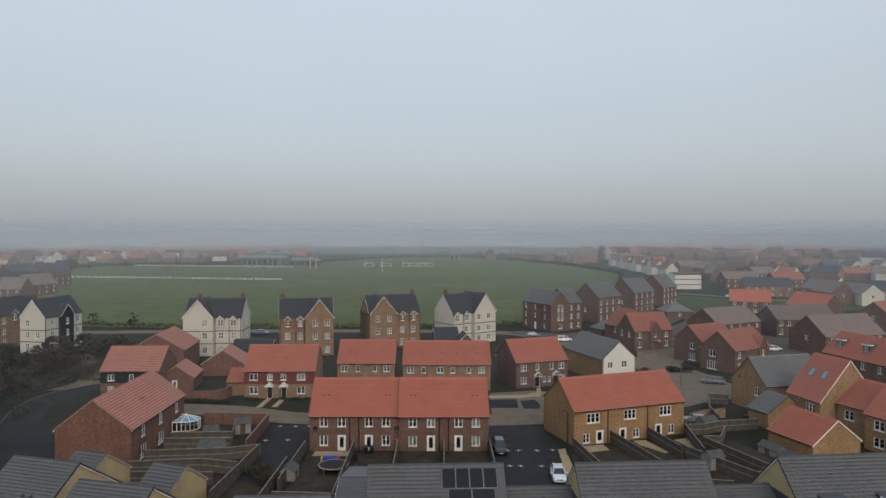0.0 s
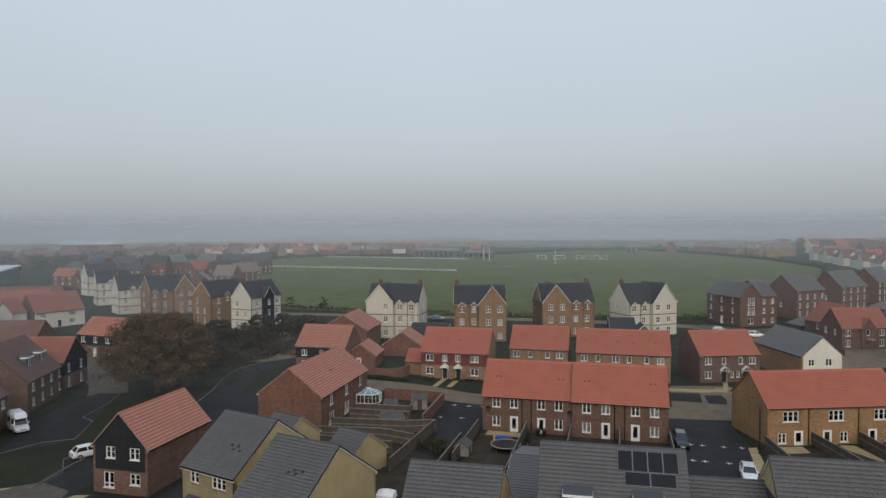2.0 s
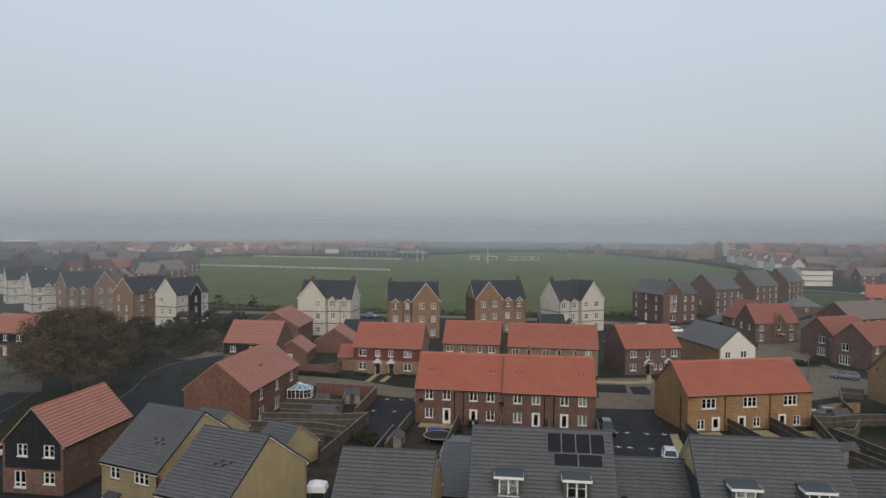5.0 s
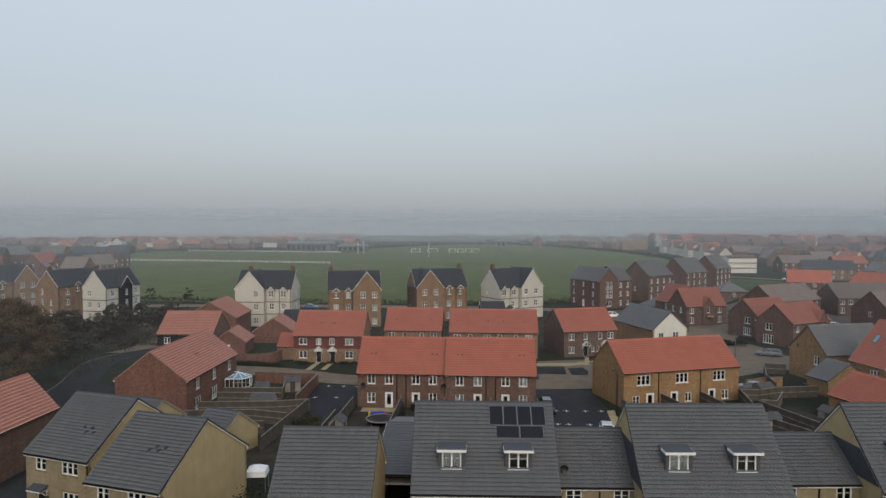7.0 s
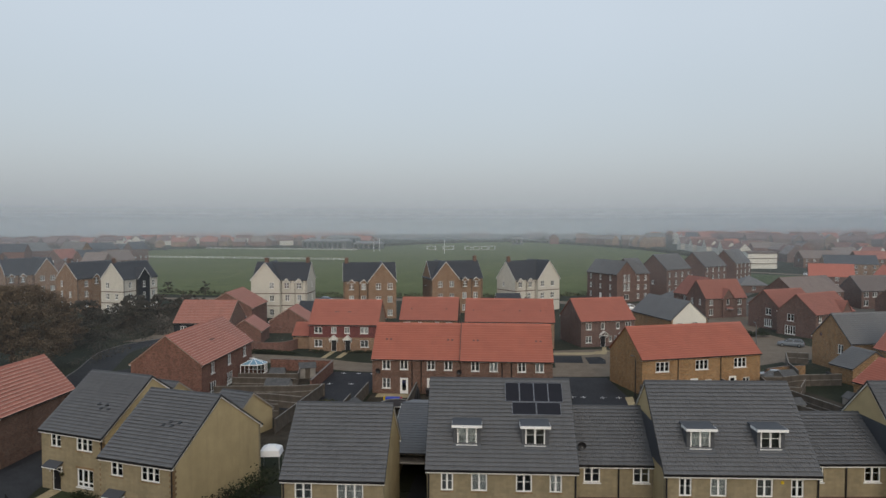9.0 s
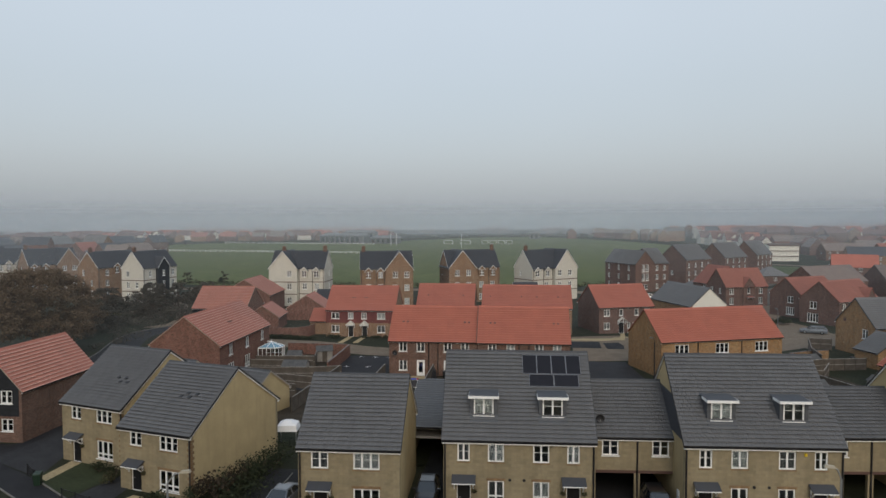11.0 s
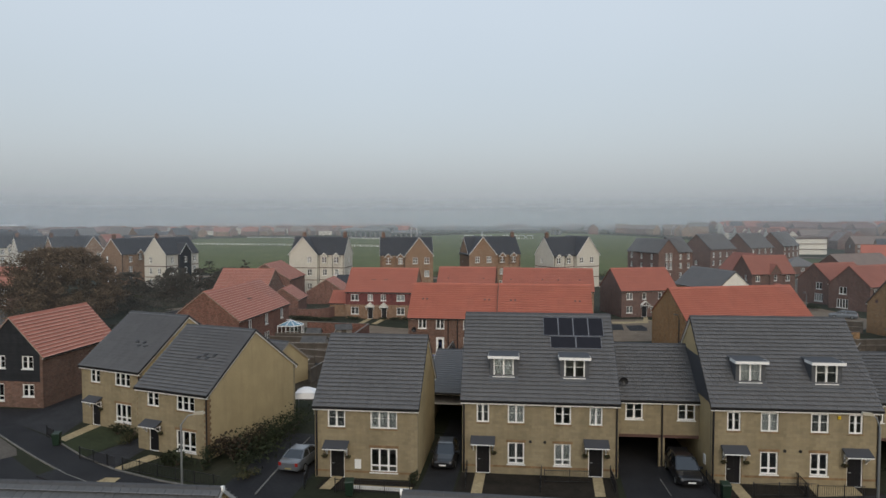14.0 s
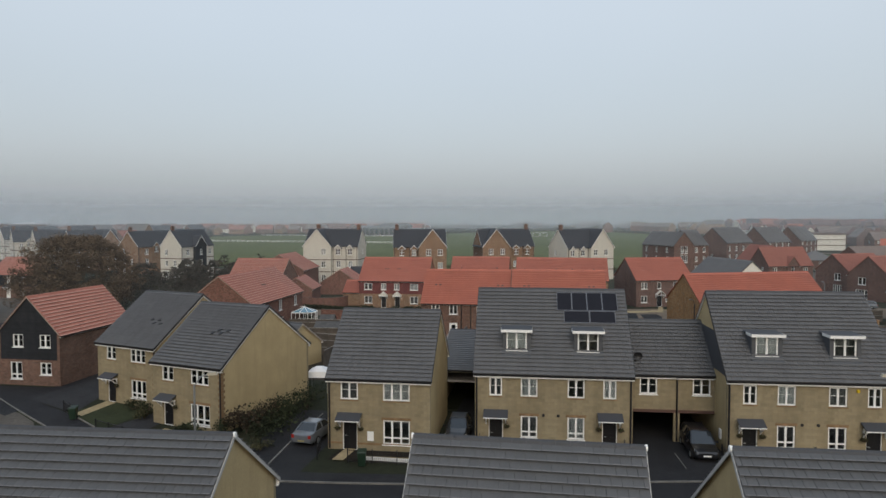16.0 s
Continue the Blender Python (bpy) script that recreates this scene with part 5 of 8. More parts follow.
build_house("garage", "low brick garage block with a slate roof", -50.5, 156.5, 3, 9.5, 7.0, 2.5, 4.6, "brick_brown", "tile_slate", lod=1, category="garage", group="brick garages")
build_house("garage", "brick double garage with a slate roof before the cream house", -1.9, 172.6, 10, 6.4, 6.6, 2.5, 5.3, "brick_brown", "tile_slate", lod=1, category="garage", group="brick garages")
build_house("garage", "small brick garage with a slate roof beside another", 8.4, 171.0, 100, 5.2, 4.4, 2.4, 4.4, "brick_brown", "tile_slate", lod=1, category="garage", group="brick garages")
build_house("garage", "small brick annex with a red roof beside the pair", -40.4, 122.6, 1.5, 3.6, 6.0, 2.6, 4.6, "brick_tan", "tile_red", lod=1, category="garage", group="brick garages")


# ---- three-storey houses along the playing field ----
def absorb(h, sub, off):
    """Makes the parts of sub parts of h."""
    for c in list(sub.children):
        m = c.matrix_basis.copy()
        c.parent = h
        c.matrix_basis = off @ m
    bpy.data.objects.remove(sub)


def gabled_wing(h, x_right, y_front, width, depth, eave, ridge, walls, roof, windows, lod=1, **more):
    """A wing of h whose gable faces the front; x_right: its right corner."""
    sub = build_house("wing", "", 0, 0, 0, depth, width, eave, ridge, walls, roof, lod=lod, left=windows, **more)
    absorb(h, sub, pose(x_right, y_front, 0, 0, 0, 90))


def town_house(x, y, ang, w, d, eave, ridge, ww, walls, wing_left, label, u0, gap, columns, stacks=(0,)):
    """Three storeys: a main roof along the street with two gabled eaves windows, and a gabled wing through its whole depth."""
    storey = eave / 3.15
    rows = [0.7, eave - 5.5, eave - 2.25]
    h = build_house("town_house", label, x, y, ang, w, d, eave, ridge - 0.12, walls, "tile_slate", lod=1,
                    front=[(u0 + i * gap, v, 1.2, 1.6, 2, 0.5) for i in (0, 1) for v in rows[:2]], right=[(d * 0.55, v, 0.9, 1.4, 2, 0.5) for v in rows[1:]],
                    left=[(d * 0.3, v, 0.9, 1.4, 2, 0.5) for v in rows[1:]],
                    pipes=((ww + 0.25, u0 + gap - 0.5, w - 0.25) if wing_left else (0.25, u0 + gap - 0.5, w - ww - 0.25)), group="three-storey houses by the field")
    xr = ww if wing_left else w
    gabled_wing(h, xr, -1.0, ww, d + 1.02, eave, ridge, walls, "tile_slate", [(o, v, 1.25, 1.55, 2, 0.5) for o in columns for v in rows], verge=0.25)
    for i in (0, 1):
        # eaves windows with small pitched tops
        u = u0 + i * gap - 0.25
        sub = build_house("dormer_block", "", 0, 0, 0, 2.8, 1.7, 1.95, 2.8, walls, "tile_slate", lod=1, left=[(0.2, 0.2, 1.3, 1.55, 2, 0.5)], over=0.12, verge=0.2, barge="upvc_white")
        absorb(h, sub, pose(u + 1.7, -0.4, eave - 2.5, 0, 0, 90))
    for i in stacks:
        add_chimney(h, ((ww / 2 - 0.2 if wing_left else 0.8), w - (0.8 if wing_left else ww / 2))[i], 0.9 if wing_left and i == 0 else d / 2, ridge - 0.6, ridge + 0.9)
    if walls.startswith("render"):
        for z in (storey - 0.12, 2 * storey - 0.12):
            bb = Mesh()
            bb.box(xr - ww - 0.03, -1.03, z, xr + 0.03, -1.003, z + 0.2)
            a, b = (ww + 0.03, w + 0.02) if wing_left else (-0.02, w - ww - 0.03)
            bb.box(a, -0.03, z, b, -0.003, z + 0.2)
            bb.box(-0.03, 0.0, z, -0.003, d, z + 0.2)
            bb.box(w + 0.003, 0.0, z, w + 0.03, d, z + 0.2)
            part("band_course", bb, "band_brown", h, "dark brown string course")
    return h


def corner_house(x, y, ang, w, d, eave, ridge, label, bay=None, walls="render_cream"):
    """Three storeys with the end gable to the road; bay: a boarded gabled bay in the long front, from and to."""
    storey = eave / 3.15
    rows = [storey * i + 0.85 for i in range(3)]
    h = build_house("town_house", label, x, y, ang, w, d, eave, ridge, walls, "tile_slate", lod=1,
                    front=[(u, v, 1.1, 1.6, 2, 0.5) for u in (w * 0.16, w * 0.84) for v in rows], left=[(u, v, 1.0, 1.6, 2, 0.5) for u, vs in ((d * 0.22, rows), (d * 0.62, rows[:2])) for v in vs],
                    pipes=(0.2,), group="three-storey houses by the field")
    if bay:
        a, b = bay
        gabled_wing(h, b, -0.7, b - a, d * 0.6, eave, eave + 0.62 * (ridge - eave), "cladding_black", "tile_slate", [((b - a) * 0.5 - 0.55, v, 1.1, 1.6, 2, 0.5) for v in rows], verge=0.25, barge="upvc_white")
    else:
        for u in (w * 0.4, w * 0.62):
            sub = build_house("dormer_block", "", 0, 0, 0, 2.8, 1.7, 2.25, 3.1, walls, "tile_slate", lod=1, left=[(0.2, 0.25, 1.3, 1.75, 2, 0.5)], over=0.12, verge=0.2, barge="upvc_white")
            absorb(h, sub, pose(u + 0.85, -0.4, eave - 2.0, 0, 0, 90))
    add_chimney(h, 0.8, d / 2, ridge - 0.6, ridge + 0.9)
    if walls.startswith("render"):
        for z in (storey - 0.12, 2 * storey - 0.12):
            bb = Mesh()
            bb.box(-0.03, -0.03, z, (bay[0] if bay else w) - 0.02, -0.003, z + 0.2)
            if bay:
                bb.box(bay[1] + 0.02, -0.03, z, w + 0.03, -0.003, z + 0.2)
            bb.box(-0.03, 0.0, z, -0.003, d, z + 0.2)
            part("band_course", bb, "band_brown", h, "dark brown string course")
    return h


town_house(-64.2, 162.9, 0.6, 14.2, 7.6, 9.7, 14.0, 7.4, "render_cream", True, "cream rendered three-storey house with dark bands and slate roof", 8.45, 3.15, (4.75,), (0, 1))
town_house(-40.4, 162.1, 13.3, 13.2, 8.8, 9.6, 13.95, 6.9, "brick_tan", False, "tan brick three-storey house with a slate roof", 1.45, 3.02, (1.8, 4.7))
town_house(-19.4, 172.6, 22.8, 14.4, 8.4, 9.4, 13.85, 7.3, "brick_tan", True, "tan brick three-storey house with gabled slate roof", 8.65, 3.1, (1.55, 4.7), (1,))
town_house(2.6, 178.2, 37.0, 14.8, 8.2, 8.9, 13.7, 7.7, "render_cream", False, "cream rendered three-storey house with slate roof by the field", 0.85, 3.4, (0.95, 4.5))
corner_house(-99.8, 164.4, 80.0, 13.0, 7.1, 9.25, 13.55, "cream three-storey house with black boarded bay and slate roof", (4.7, 9.2))
corner_house(-116.0, 169.2, 70.0, 14.0, 8.7, 8.9, 13.1, "tan brick three-storey house with slate roof beyond the trees", None, "brick_tan")
town_house(-148.7, 183.7, 58.0, 14.5, 8.8, 8.45, 13.2, 6.8, "brick_tan", False, "tan brick three-storey house with eaves windows and dark roof", 0.9, 3.2, (1.5, 4.4))
corner_house(-162.3, 185.1, 55.0, 11.5, 9.0, 8.4, 13.0, "cream three-storey house with slate roof far along the row", None)
corner_house(-189.4, 204.9, 50.0, 12.0, 9.0, 8.7, 12.9, "cream three-storey house with a slate roof far off", None)
corner_house(-220.4, 233.6, 60.0, 13.0, 9.5, 8.6, 13.5, "pale three-storey house with slate roof at the row's end", None)

gabled_wing(RH, 8.0, -0.25, 3.2, 3.4, 5.1, 7.3, "brick_dark", "tile_red_old", [(1.1, 3.3, 0.8, 1.5, 1, 0)])


def hip_garage(x, y, ang, w, d, eave, top, label):
    """A square brick garage under a hipped slate roof."""
    h = thing("garage", label, "garage", pose(x, y, 0, 0, 0, ang), "brick garages")
    for (ax, ay), (bx, by) in zip(((0, 0), (w, 0), (w, d), (0, d)), ((w, 0), (w, d), (0, d), (0, 0))):
        L = math.hypot(bx - ax, by - ay)
        ux, uy = (bx - ax) / L, (by - ay) / L
        mb = Mesh()
        wall_mesh(mb, lambda u, e, v: (ax + ux * u - uy * e, ay + uy * u + ux * e, v), 0, L, 0, eave, [(L / 2 - 0.6, 0.9, L / 2 + 0.6, 2.1)] if ay == by == 0 else [], 0.25)
        part("wall", mb.weld(), "brick_dark", h)
    add_window(h, pose(w / 2 - 0.6, 0, 0.9), 1.2, 1.2, 2, 0, "", 2)
    o, r = 0.35, min(w, d) / 2
    c = [(-o, -o), (w + o, -o), (w + o, d + o), (-o, d + o)]
    tops = [(r, d / 2), (w - r, d / 2)] if w > d else [(w / 2, r), (w / 2, d - r)]
    for i in range(4):
        a, b = c[i], c[(i + 1) % 4]
        near = sorted(tops, key=lambda q: math.dist(q, a))[0], sorted(tops, key=lambda q: math.dist(q, b))[0]
        rb = Mesh()
        rb.face((*a, eave - 0.1), (*b, eave - 0.1), (*near[1], top), (*near[0], top))
        rb.face((*b, eave - 0.2), (*a, eave - 0.2), (*near[0], top - 0.1), (*near[1], top - 0.1))
        rb.face((*a, eave - 0.2), (*b, eave - 0.2), (*b, eave - 0.1), (*a, eave - 0.1))
        part("roof_slope", rb, "tile_greyblue", h)
    return h


hip_garage(80.6, 236.0, 4, 9.6, 8.8, 2.7, 5.6, "small brick garage with a hipped grey roof")
hip_garage(64.0, 205.0, 30, 9.0, 8.0, 2.6, 5.2, "brick garage with hipped grey roof between the blocks")
hip_garage(47.0, 193.5, 20, 8.0, 6.0, 2.4, 4.6, "low garage with a hipped grey roof behind the corner house")

gabled_wing(RI, 12.2, -0.2, 3.2, 4.2, 5.1, 7.4, "brick_dark", "tile_red_old", [(1.1, 3.1, 1.0, 1.3, 2, 0)])
mb = Mesh()
mb.tube((-0.05, 6.4, 5.3), (-0.004, 6.4, 5.3), 0.32, 0.32, 14)
part("gable_vent", mb, "brick_dark", OY, "round dark vent in the gable")
add_canopy(RH, 6.0, 1.1, 2.35, "tile_red_old", 1.1)

# ---- brick blocks to the side of the field ----
ca, sa = math.cos(radians(28)), math.sin(radians(28))
BLK = build_house("house", "three-storey brown brick corner block with a grey roof", 33.4 + 6.9 * ca, 203.6 + 6.9 * sa, 28, 5.6, 11, 8.6, 12.9, "brick_dark", "tile_greyblue", lod=1,
                  front=[(u, v, 1.0, 1.5, 2, 0) for u in (0.8, 3.6) for v in (0.9, 3.7, 6.4)], group="brick blocks by the field")
gabled_wing(BLK, 0.0, -0.4, 6.9, 15.4, 8.6, 12.4, "brick_dark", "tile_greyblue", [(2.3, v, 1.1, 2.2, 2, 0.3) for v in (3.4, 6.1)] + [(3.7, v, 1.1, 2.2, 2, 0.3) for v in (3.4, 6.1)] + [(2.6, 0.8, 1.8, 1.5, 2, 0)],
            back=[(u, v, 1.0, 1.5, 2, 0) for u in (1.6, 6.6, 11.6) for v in (0.9, 3.7, 6.4) if (u, v) != (6.6, 0.9)] + [("d", 6.5, 1.2, 2.3, "upvc_white")])
for x, y, a, w, d, e, top in ((53.3, 224.8, 40.6, 13.4, 10.8, 8.7, 13.4), (73.0, 250.2, 42.0, 14.5, 10.6, 8.05, 13.2), (93.4, 278.4, 48.0, 14.5, 10.2, 7.7, 13.0)):
    build_house("house", "dark brick block with a grey-blue roof by the field", x, y, a, w, d, e, top, "brick_dark", "tile_greyblue", lod=1,
                front=[(1.0 + i * (w - 3.0) / 3, v, 1.1, 1.5, 2, 0) for i in range(4) for v in (0.9, 3.4, 6.0)], left=[(d * 0.45, v, 1.0, 1.4, 2, 0) for v in (3.4,)], group="brick blocks by the field")

# ---- houses further off ----
def far_house(x, y, ang, w, d, eave, ridge, walls, roof, label, rows=2, group="houses further off"):
    n = max(2, int(w / 3.4)) if y < 430 else 0
    fr = [(w * (i + 0.5) / n - 0.6, v, 1.2, 1.3, 2, 0) for i in range(n) for v in ((0.8, 3.3, 5.9)[:rows])]
    return build_house("house", label, x, y, ang, w, d, eave, ridge, walls, roof, lod=2, front=fr, left=[(d / 2 - 0.6, 3.2, 1.2, 1.3, 2, 0)] if n else [], group=group)


far_house(110.3, 252.4, -22, 14.4, 10, 4.9, 9.1, "brick_dark", "tile_red", "brick house with a red roof by the far street")
far_house(127.8, 244.6, -70, 16, 10, 4.9, 9.3, "brick_dark", "tile_red", "brick house with red roof and a gable to the street")
far_house(77.2, 183.7, 28.3, 18.4, 11, 5.1, 9.1, "brick_dark", "tile_taupe", "brown brick house with a wide taupe roof")
T2 = build_house("house", "long brown brick house with a taupe roof", 99.2, 194.6, 9, 20, 9.8, 5.1, 8.95, "brick_dark", "tile_taupe", lod=1, front=[(0.7, 3.3, 1.4, 1.3, 2, 0), (0.7, 0.8, 1.4, 1.6, 2, 0), (3.2, 3.3, 1.4, 1.3, 2, 0)], group="houses further off")
far_house(95.6, 163.6, 15, 19, 12, 5.0, 9.6, "brick_dark", "tile_taupe", "brown brick gabled house with a taupe roof")
far_house(140, 205, 35, 14, 10, 5.1, 9.0, "brick_dark", "tile_red_old", "brown brick house with a red roof beyond the taupe roofs")
WB = build_house("house", "pale boarded block with dark bands at the end of the street", 128.5, 364, 2, 15, 9, 8.2, 9.2, "render_white", "tile_taupe", lod=1, group="houses further off")
for z in (2.5, 5.3, 8.0):
    mb = Mesh()
    mb.box(-0.3, -0.35, z, 15.3, -0.004, z + 0.28)
    part("balcony_band", mb, "band_brown", WB)
for x, y, a, w, wall, roof in ((148, 322, -12, 22, "brick_tan", "tile_slate"), (171, 314, -75, 10, "brick_tan", "tile_greyblue"), (186, 302, -12, 24, "brick_tan", "tile_slate"), (212, 298, -8, 26, "brick_tan", "tile_greyblue"), (188, 332, -75, 11, "render_white", "tile_brown"), (160, 372, 4, 20, "brick_brown", "tile_taupe"), (186, 368, 4, 18, "brick_brown", "tile_red_old")):
    far_house(x, y, a, w, 10, 5.3, 9.2, wall, roof, "terraced house across the far street")

# The left side of the estate.
BG1 = build_house("house", "brick and black-boarded terrace with a dull red roof", -96.5, 51.6, 21, 21, 8.4, 4.9, 8.4, "cladding_black", "tile_brown", lower="brick_brown", lod=1,
                  front=[(1.5, 3.1, 1.6, 1.2, 2, 0), (6, 3.1, 0.9, 1.2, 1, 0), (9.5, 3.1, 1.6, 1.2, 2, 0), (13.5, 3.1, 0.9, 1.2, 1, 0), (17.4, 3.1, 1.6, 1.2, 2, 0), (1.5, 0.8, 1.4, 1.3, 2, 0), (9.5, 0.8, 1.4, 1.3, 2, 0), (17.4, 0.8, 1.4, 1.3, 2, 0), ("d", 13.3, 1.1, 2.1, "door_black")],
                  right=[(2.0, 3.1, 0.9, 1.3, 2, 0), (5.4, 3.1, 0.9, 1.3, 2, 0), (2.0, 0.7, 0.9, 1.6, 2, 0), (5.4, 0.7, 0.9, 1.4, 2, 0)], right_walls=("cladding_black", "brick_brown"), group="houses of the side street")
add_canopy(BG1, 13.3, 1.1, 2.3)
far_group = "houses of the side street"
BG2 = build_house("house", "brick house with a brown tiled roof behind the terrace", -81.9, 67.9, 117, 9.0, 10.0, 4.9, 8.7, "brick_brown", "tile_brown", lod=1, front=[(2, 3.0, 1.2, 1.2, 2, 0), (7, 3.0, 1.2, 1.2, 2, 0), (2, 0.7, 1.4, 1.5, 2, 0)], left=[(4, 3, 1.2, 1.2, 2, 0)], group=far_group)
BG3 = build_house("house", "tall brick house with dull red roof and dormers", -88.9, 82.0, 114.5, 12.6, 11.3, 5.0, 10.55, "brick_brown", "tile_brown", lod=1, front=[(1.5 + 3.4 * i, v, 1.1, 1.3, 2, 0) for i in range(4) for v in (0.8, 3.1)], group=far_group)
add_dormer(BG3, 3.6, 1.9, 1.6, None, 1.5, 11.3, 5.0, 10.55)
add_dormer(BG3, 8.3, 1.9, 1.6, None, 1.5, 11.3, 5.0, 10.55)
BG4 = build_house("house", "black-boarded end house with a dark red roof", -104.6, 92.7, 16.7, 9.6, 8.2, 5.1, 8.95, "cladding_black", "tile_red_old", lower="brick_brown", lod=1, front=[(1.5, 3.1, 1.1, 1.3, 2, 0)],
                  right=[(1.2, 3.0, 1.0, 1.6, 2, 0), (5.4, 3.0, 1.0, 1.6, 2, 0), (1.2, 0.4, 1.0, 1.8, 2, 0), (5.4, 0.4, 1.0, 1.8, 2, 0)], right_walls=("cladding_black", "brick_brown"), group=far_group)
L1 = build_house("house", "brick house with a brown roof and a wide dormer", -149, 101.5, 12, 16, 11, 5.2, 9.6, "brick_brown", "tile_brown", lod=1, front=[(1.5 + 3.6 * i, v, 1.1, 1.3, 2, 0) for i in range(4) for v in (0.8, 3.2)], group=far_group)
add_dormer(L1, 10.5, 2.2, 1.6, None, 1.5, 11, 5.2, 9.6)
far_house(-132.5, 109.5, 20, 12, 9.5, 4.9, 8.6, "brick_brown", "tile_brown", "brick house with a brown roof", group=far_group)
BX = build_house("house", "black-boarded house with dull red roof behind the oak", -119.0, 123.0, -4, 11.0, 8.7, 5.0, 8.35, "cladding_black", "tile_terracotta", lower="brick_brown", lod=1, front=[(1.0, 3.2, 1.4, 1.3, 2, 0), (4.6, 3.2, 1.1, 1.3, 2, 0), (8.0, 3.2, 1.4, 1.3, 2, 0), (8.0, 0.7, 1.4, 1.5, 2, 0), ("d", 4.4, 1.1, 2.1, "upvc_white")], group=far_group)
add_canopy(BX, 4.4, 1.1, 2.3)
CR = build_house("house", "cream house with a long dull red roof", -161.7, 151.8, 70, 14.0, 10.0, 4.8, 9.9, "render_cream", "tile_red_old", lod=1, front=[(1.5, 3.0, 1.8, 1.3, 3, 0), (9.5, 3.0, 1.8, 1.3, 3, 0), (1.5, 0.6, 1.4, 1.6, 2, 0), (9.5, 0.6, 1.4, 1.6, 2, 0), ("d", 6.2, 1.1, 2.1, "door_black")], left_walls="brick_brown", group=far_group)
CG = build_house("house", "cream gabled house under a dull red roof", -166.2, 136.6, 76, 14.0, 10.4, 5.3, 9.3, "render_cream", "tile_red_old", lod=1, front=[(2.0, 3.0, 1.6, 1.3, 3, 0), (8.0, 3.0, 1.6, 1.3, 3, 0)], group=far_group)
gabled_wing(CG, 9.5, -1.2, 5.0, 6.0, 5.3, 8.6, "render_cream", "tile_red_old", [(1.8, 3.2, 1.3, 1.3, 2, 0)])
far_house(-186, 150, 70, 26, 10, 5.0, 9.4, "brick_brown", "tile_red_old", "long dull red roof behind the cream houses", group=far_group)
far_house(-205, 168, 40, 26, 10, 5.0, 9.2, "brick_brown", "tile_brown", "long brown roof before the works", group=far_group)
far_house(-172, 118, 40, 15, 9.5, 5.4, 9.2, "brick_brown", "tile_brown", "brown roof behind the dormer house", group=far_group)
far_house(-178, 96, 30, 16, 9.5, 5.2, 9.0, "brick_brown", "tile_brown", "brick house with a brown roof further off", group=far_group)
far_house(-128, 74, 105, 12, 8.5, 5.0, 8.6, "render_cream", "tile_brown", "cream gabled house beside the terrace", group=far_group)

# Rows of houses round the field, far off.
rng = random.Random(11)
WALLS = ("brick_brown", "brick_red", "brick_tan", "render_cream", "brick_dark")
ROOFS = ("tile_taupe", "tile_red_old", "tile_brown", "tile_greyblue", "tile_taupe", "tile_slate")


def far_rows(x0, y0, x1, y1, n, label, spread=8.0, roofs=ROOFS, walls=WALLS, tall=0.0):
    """tall: how much higher than two storeys the houses stand."""
    for i in range(n):
        t = (i + 0.5) / n
        x, y = x0 + (x1 - x0) * t + rng.uniform(-spread, spread), y0 + (y1 - y0) * t + rng.uniform(-spread, spread)
        far_house(x, y, rng.choice((0, 12, -15, 25, 90, 70, -60)) + rng.uniform(-5, 5), rng.uniform(10, 20), rng.uniform(8.5, 10.5), 5.2 + tall, rng.uniform(8.6, 10.4) + tall, rng.choice(walls), rng.choice(roofs), label, group="far houses round the field")


far_rows(-190, 260, -330, 520, 16, "far house beside the playing field", 14)
far_rows(-240, 250, -420, 480, 12, "far house behind the field's edge", 16)
far_rows(-330, 660, -150, 740, 16, "far dull-roofed house beyond the pitch", 12, ("tile_taupe", "tile_red_old", "tile_brown"))
far_rows(-420, 600, -180, 820, 16, "far red-roofed house in the mist", 16, ("tile_red_old", "tile_brown"))
far_rows(62, 790, 150, 640, 9, "far brick house at the end of the field", 6, ("tile_brown", "tile_taupe"), tall=2.6)
far_rows(-300, 304, -222, 372, 7, "far three-storey house with a dark roof behind the field", 7, ("tile_slate", "tile_greyblue", "tile_slate"), tall=3.6)
far_rows(150, 700, 420, 560, 14, "far tall house on the misty skyline", 18, ("tile_brown", "tile_slate", "tile_red_old", "tile_greyblue"), tall=5.4)
for i in range(11):
    t = i / 10
    x, y = 160.5 - 6.5 * t, 622 - 150 * t
    far_house(x, y, -83 if i % 3 else 8, 13.5 if i % 3 else 9.5, 9.0, 6.0, 10.4 if i % 3 else 11.6, "render_cream", "tile_brown", "cream house in a long row beside the field", group="cream row beside the field")
far_rows(172, 650, 176, 440, 10, "brick house behind the cream row", 5, ("tile_brown", "tile_red_old", "tile_taupe"), ("brick_brown", "brick_red"), tall=1.5)
far_rows(180, 420, 330, 440, 11, "far house in the estate", 14)
far_rows(180, 520, 420, 560, 15, "far house in the misty estate", 20)
far_rows(220, 640, 520, 700, 14, "far house in the mist", 25)
far_rows(165, 285, 300, 250, 8, "house across the far street", 8)
far_rows(250, 370, 360, 340, 7, "house at the edge of the estate", 10)
far_rows(-262, 118, -330, 190, 7, "far house behind the side street", 14, ("tile_brown", "tile_red_old", "tile_taupe"))


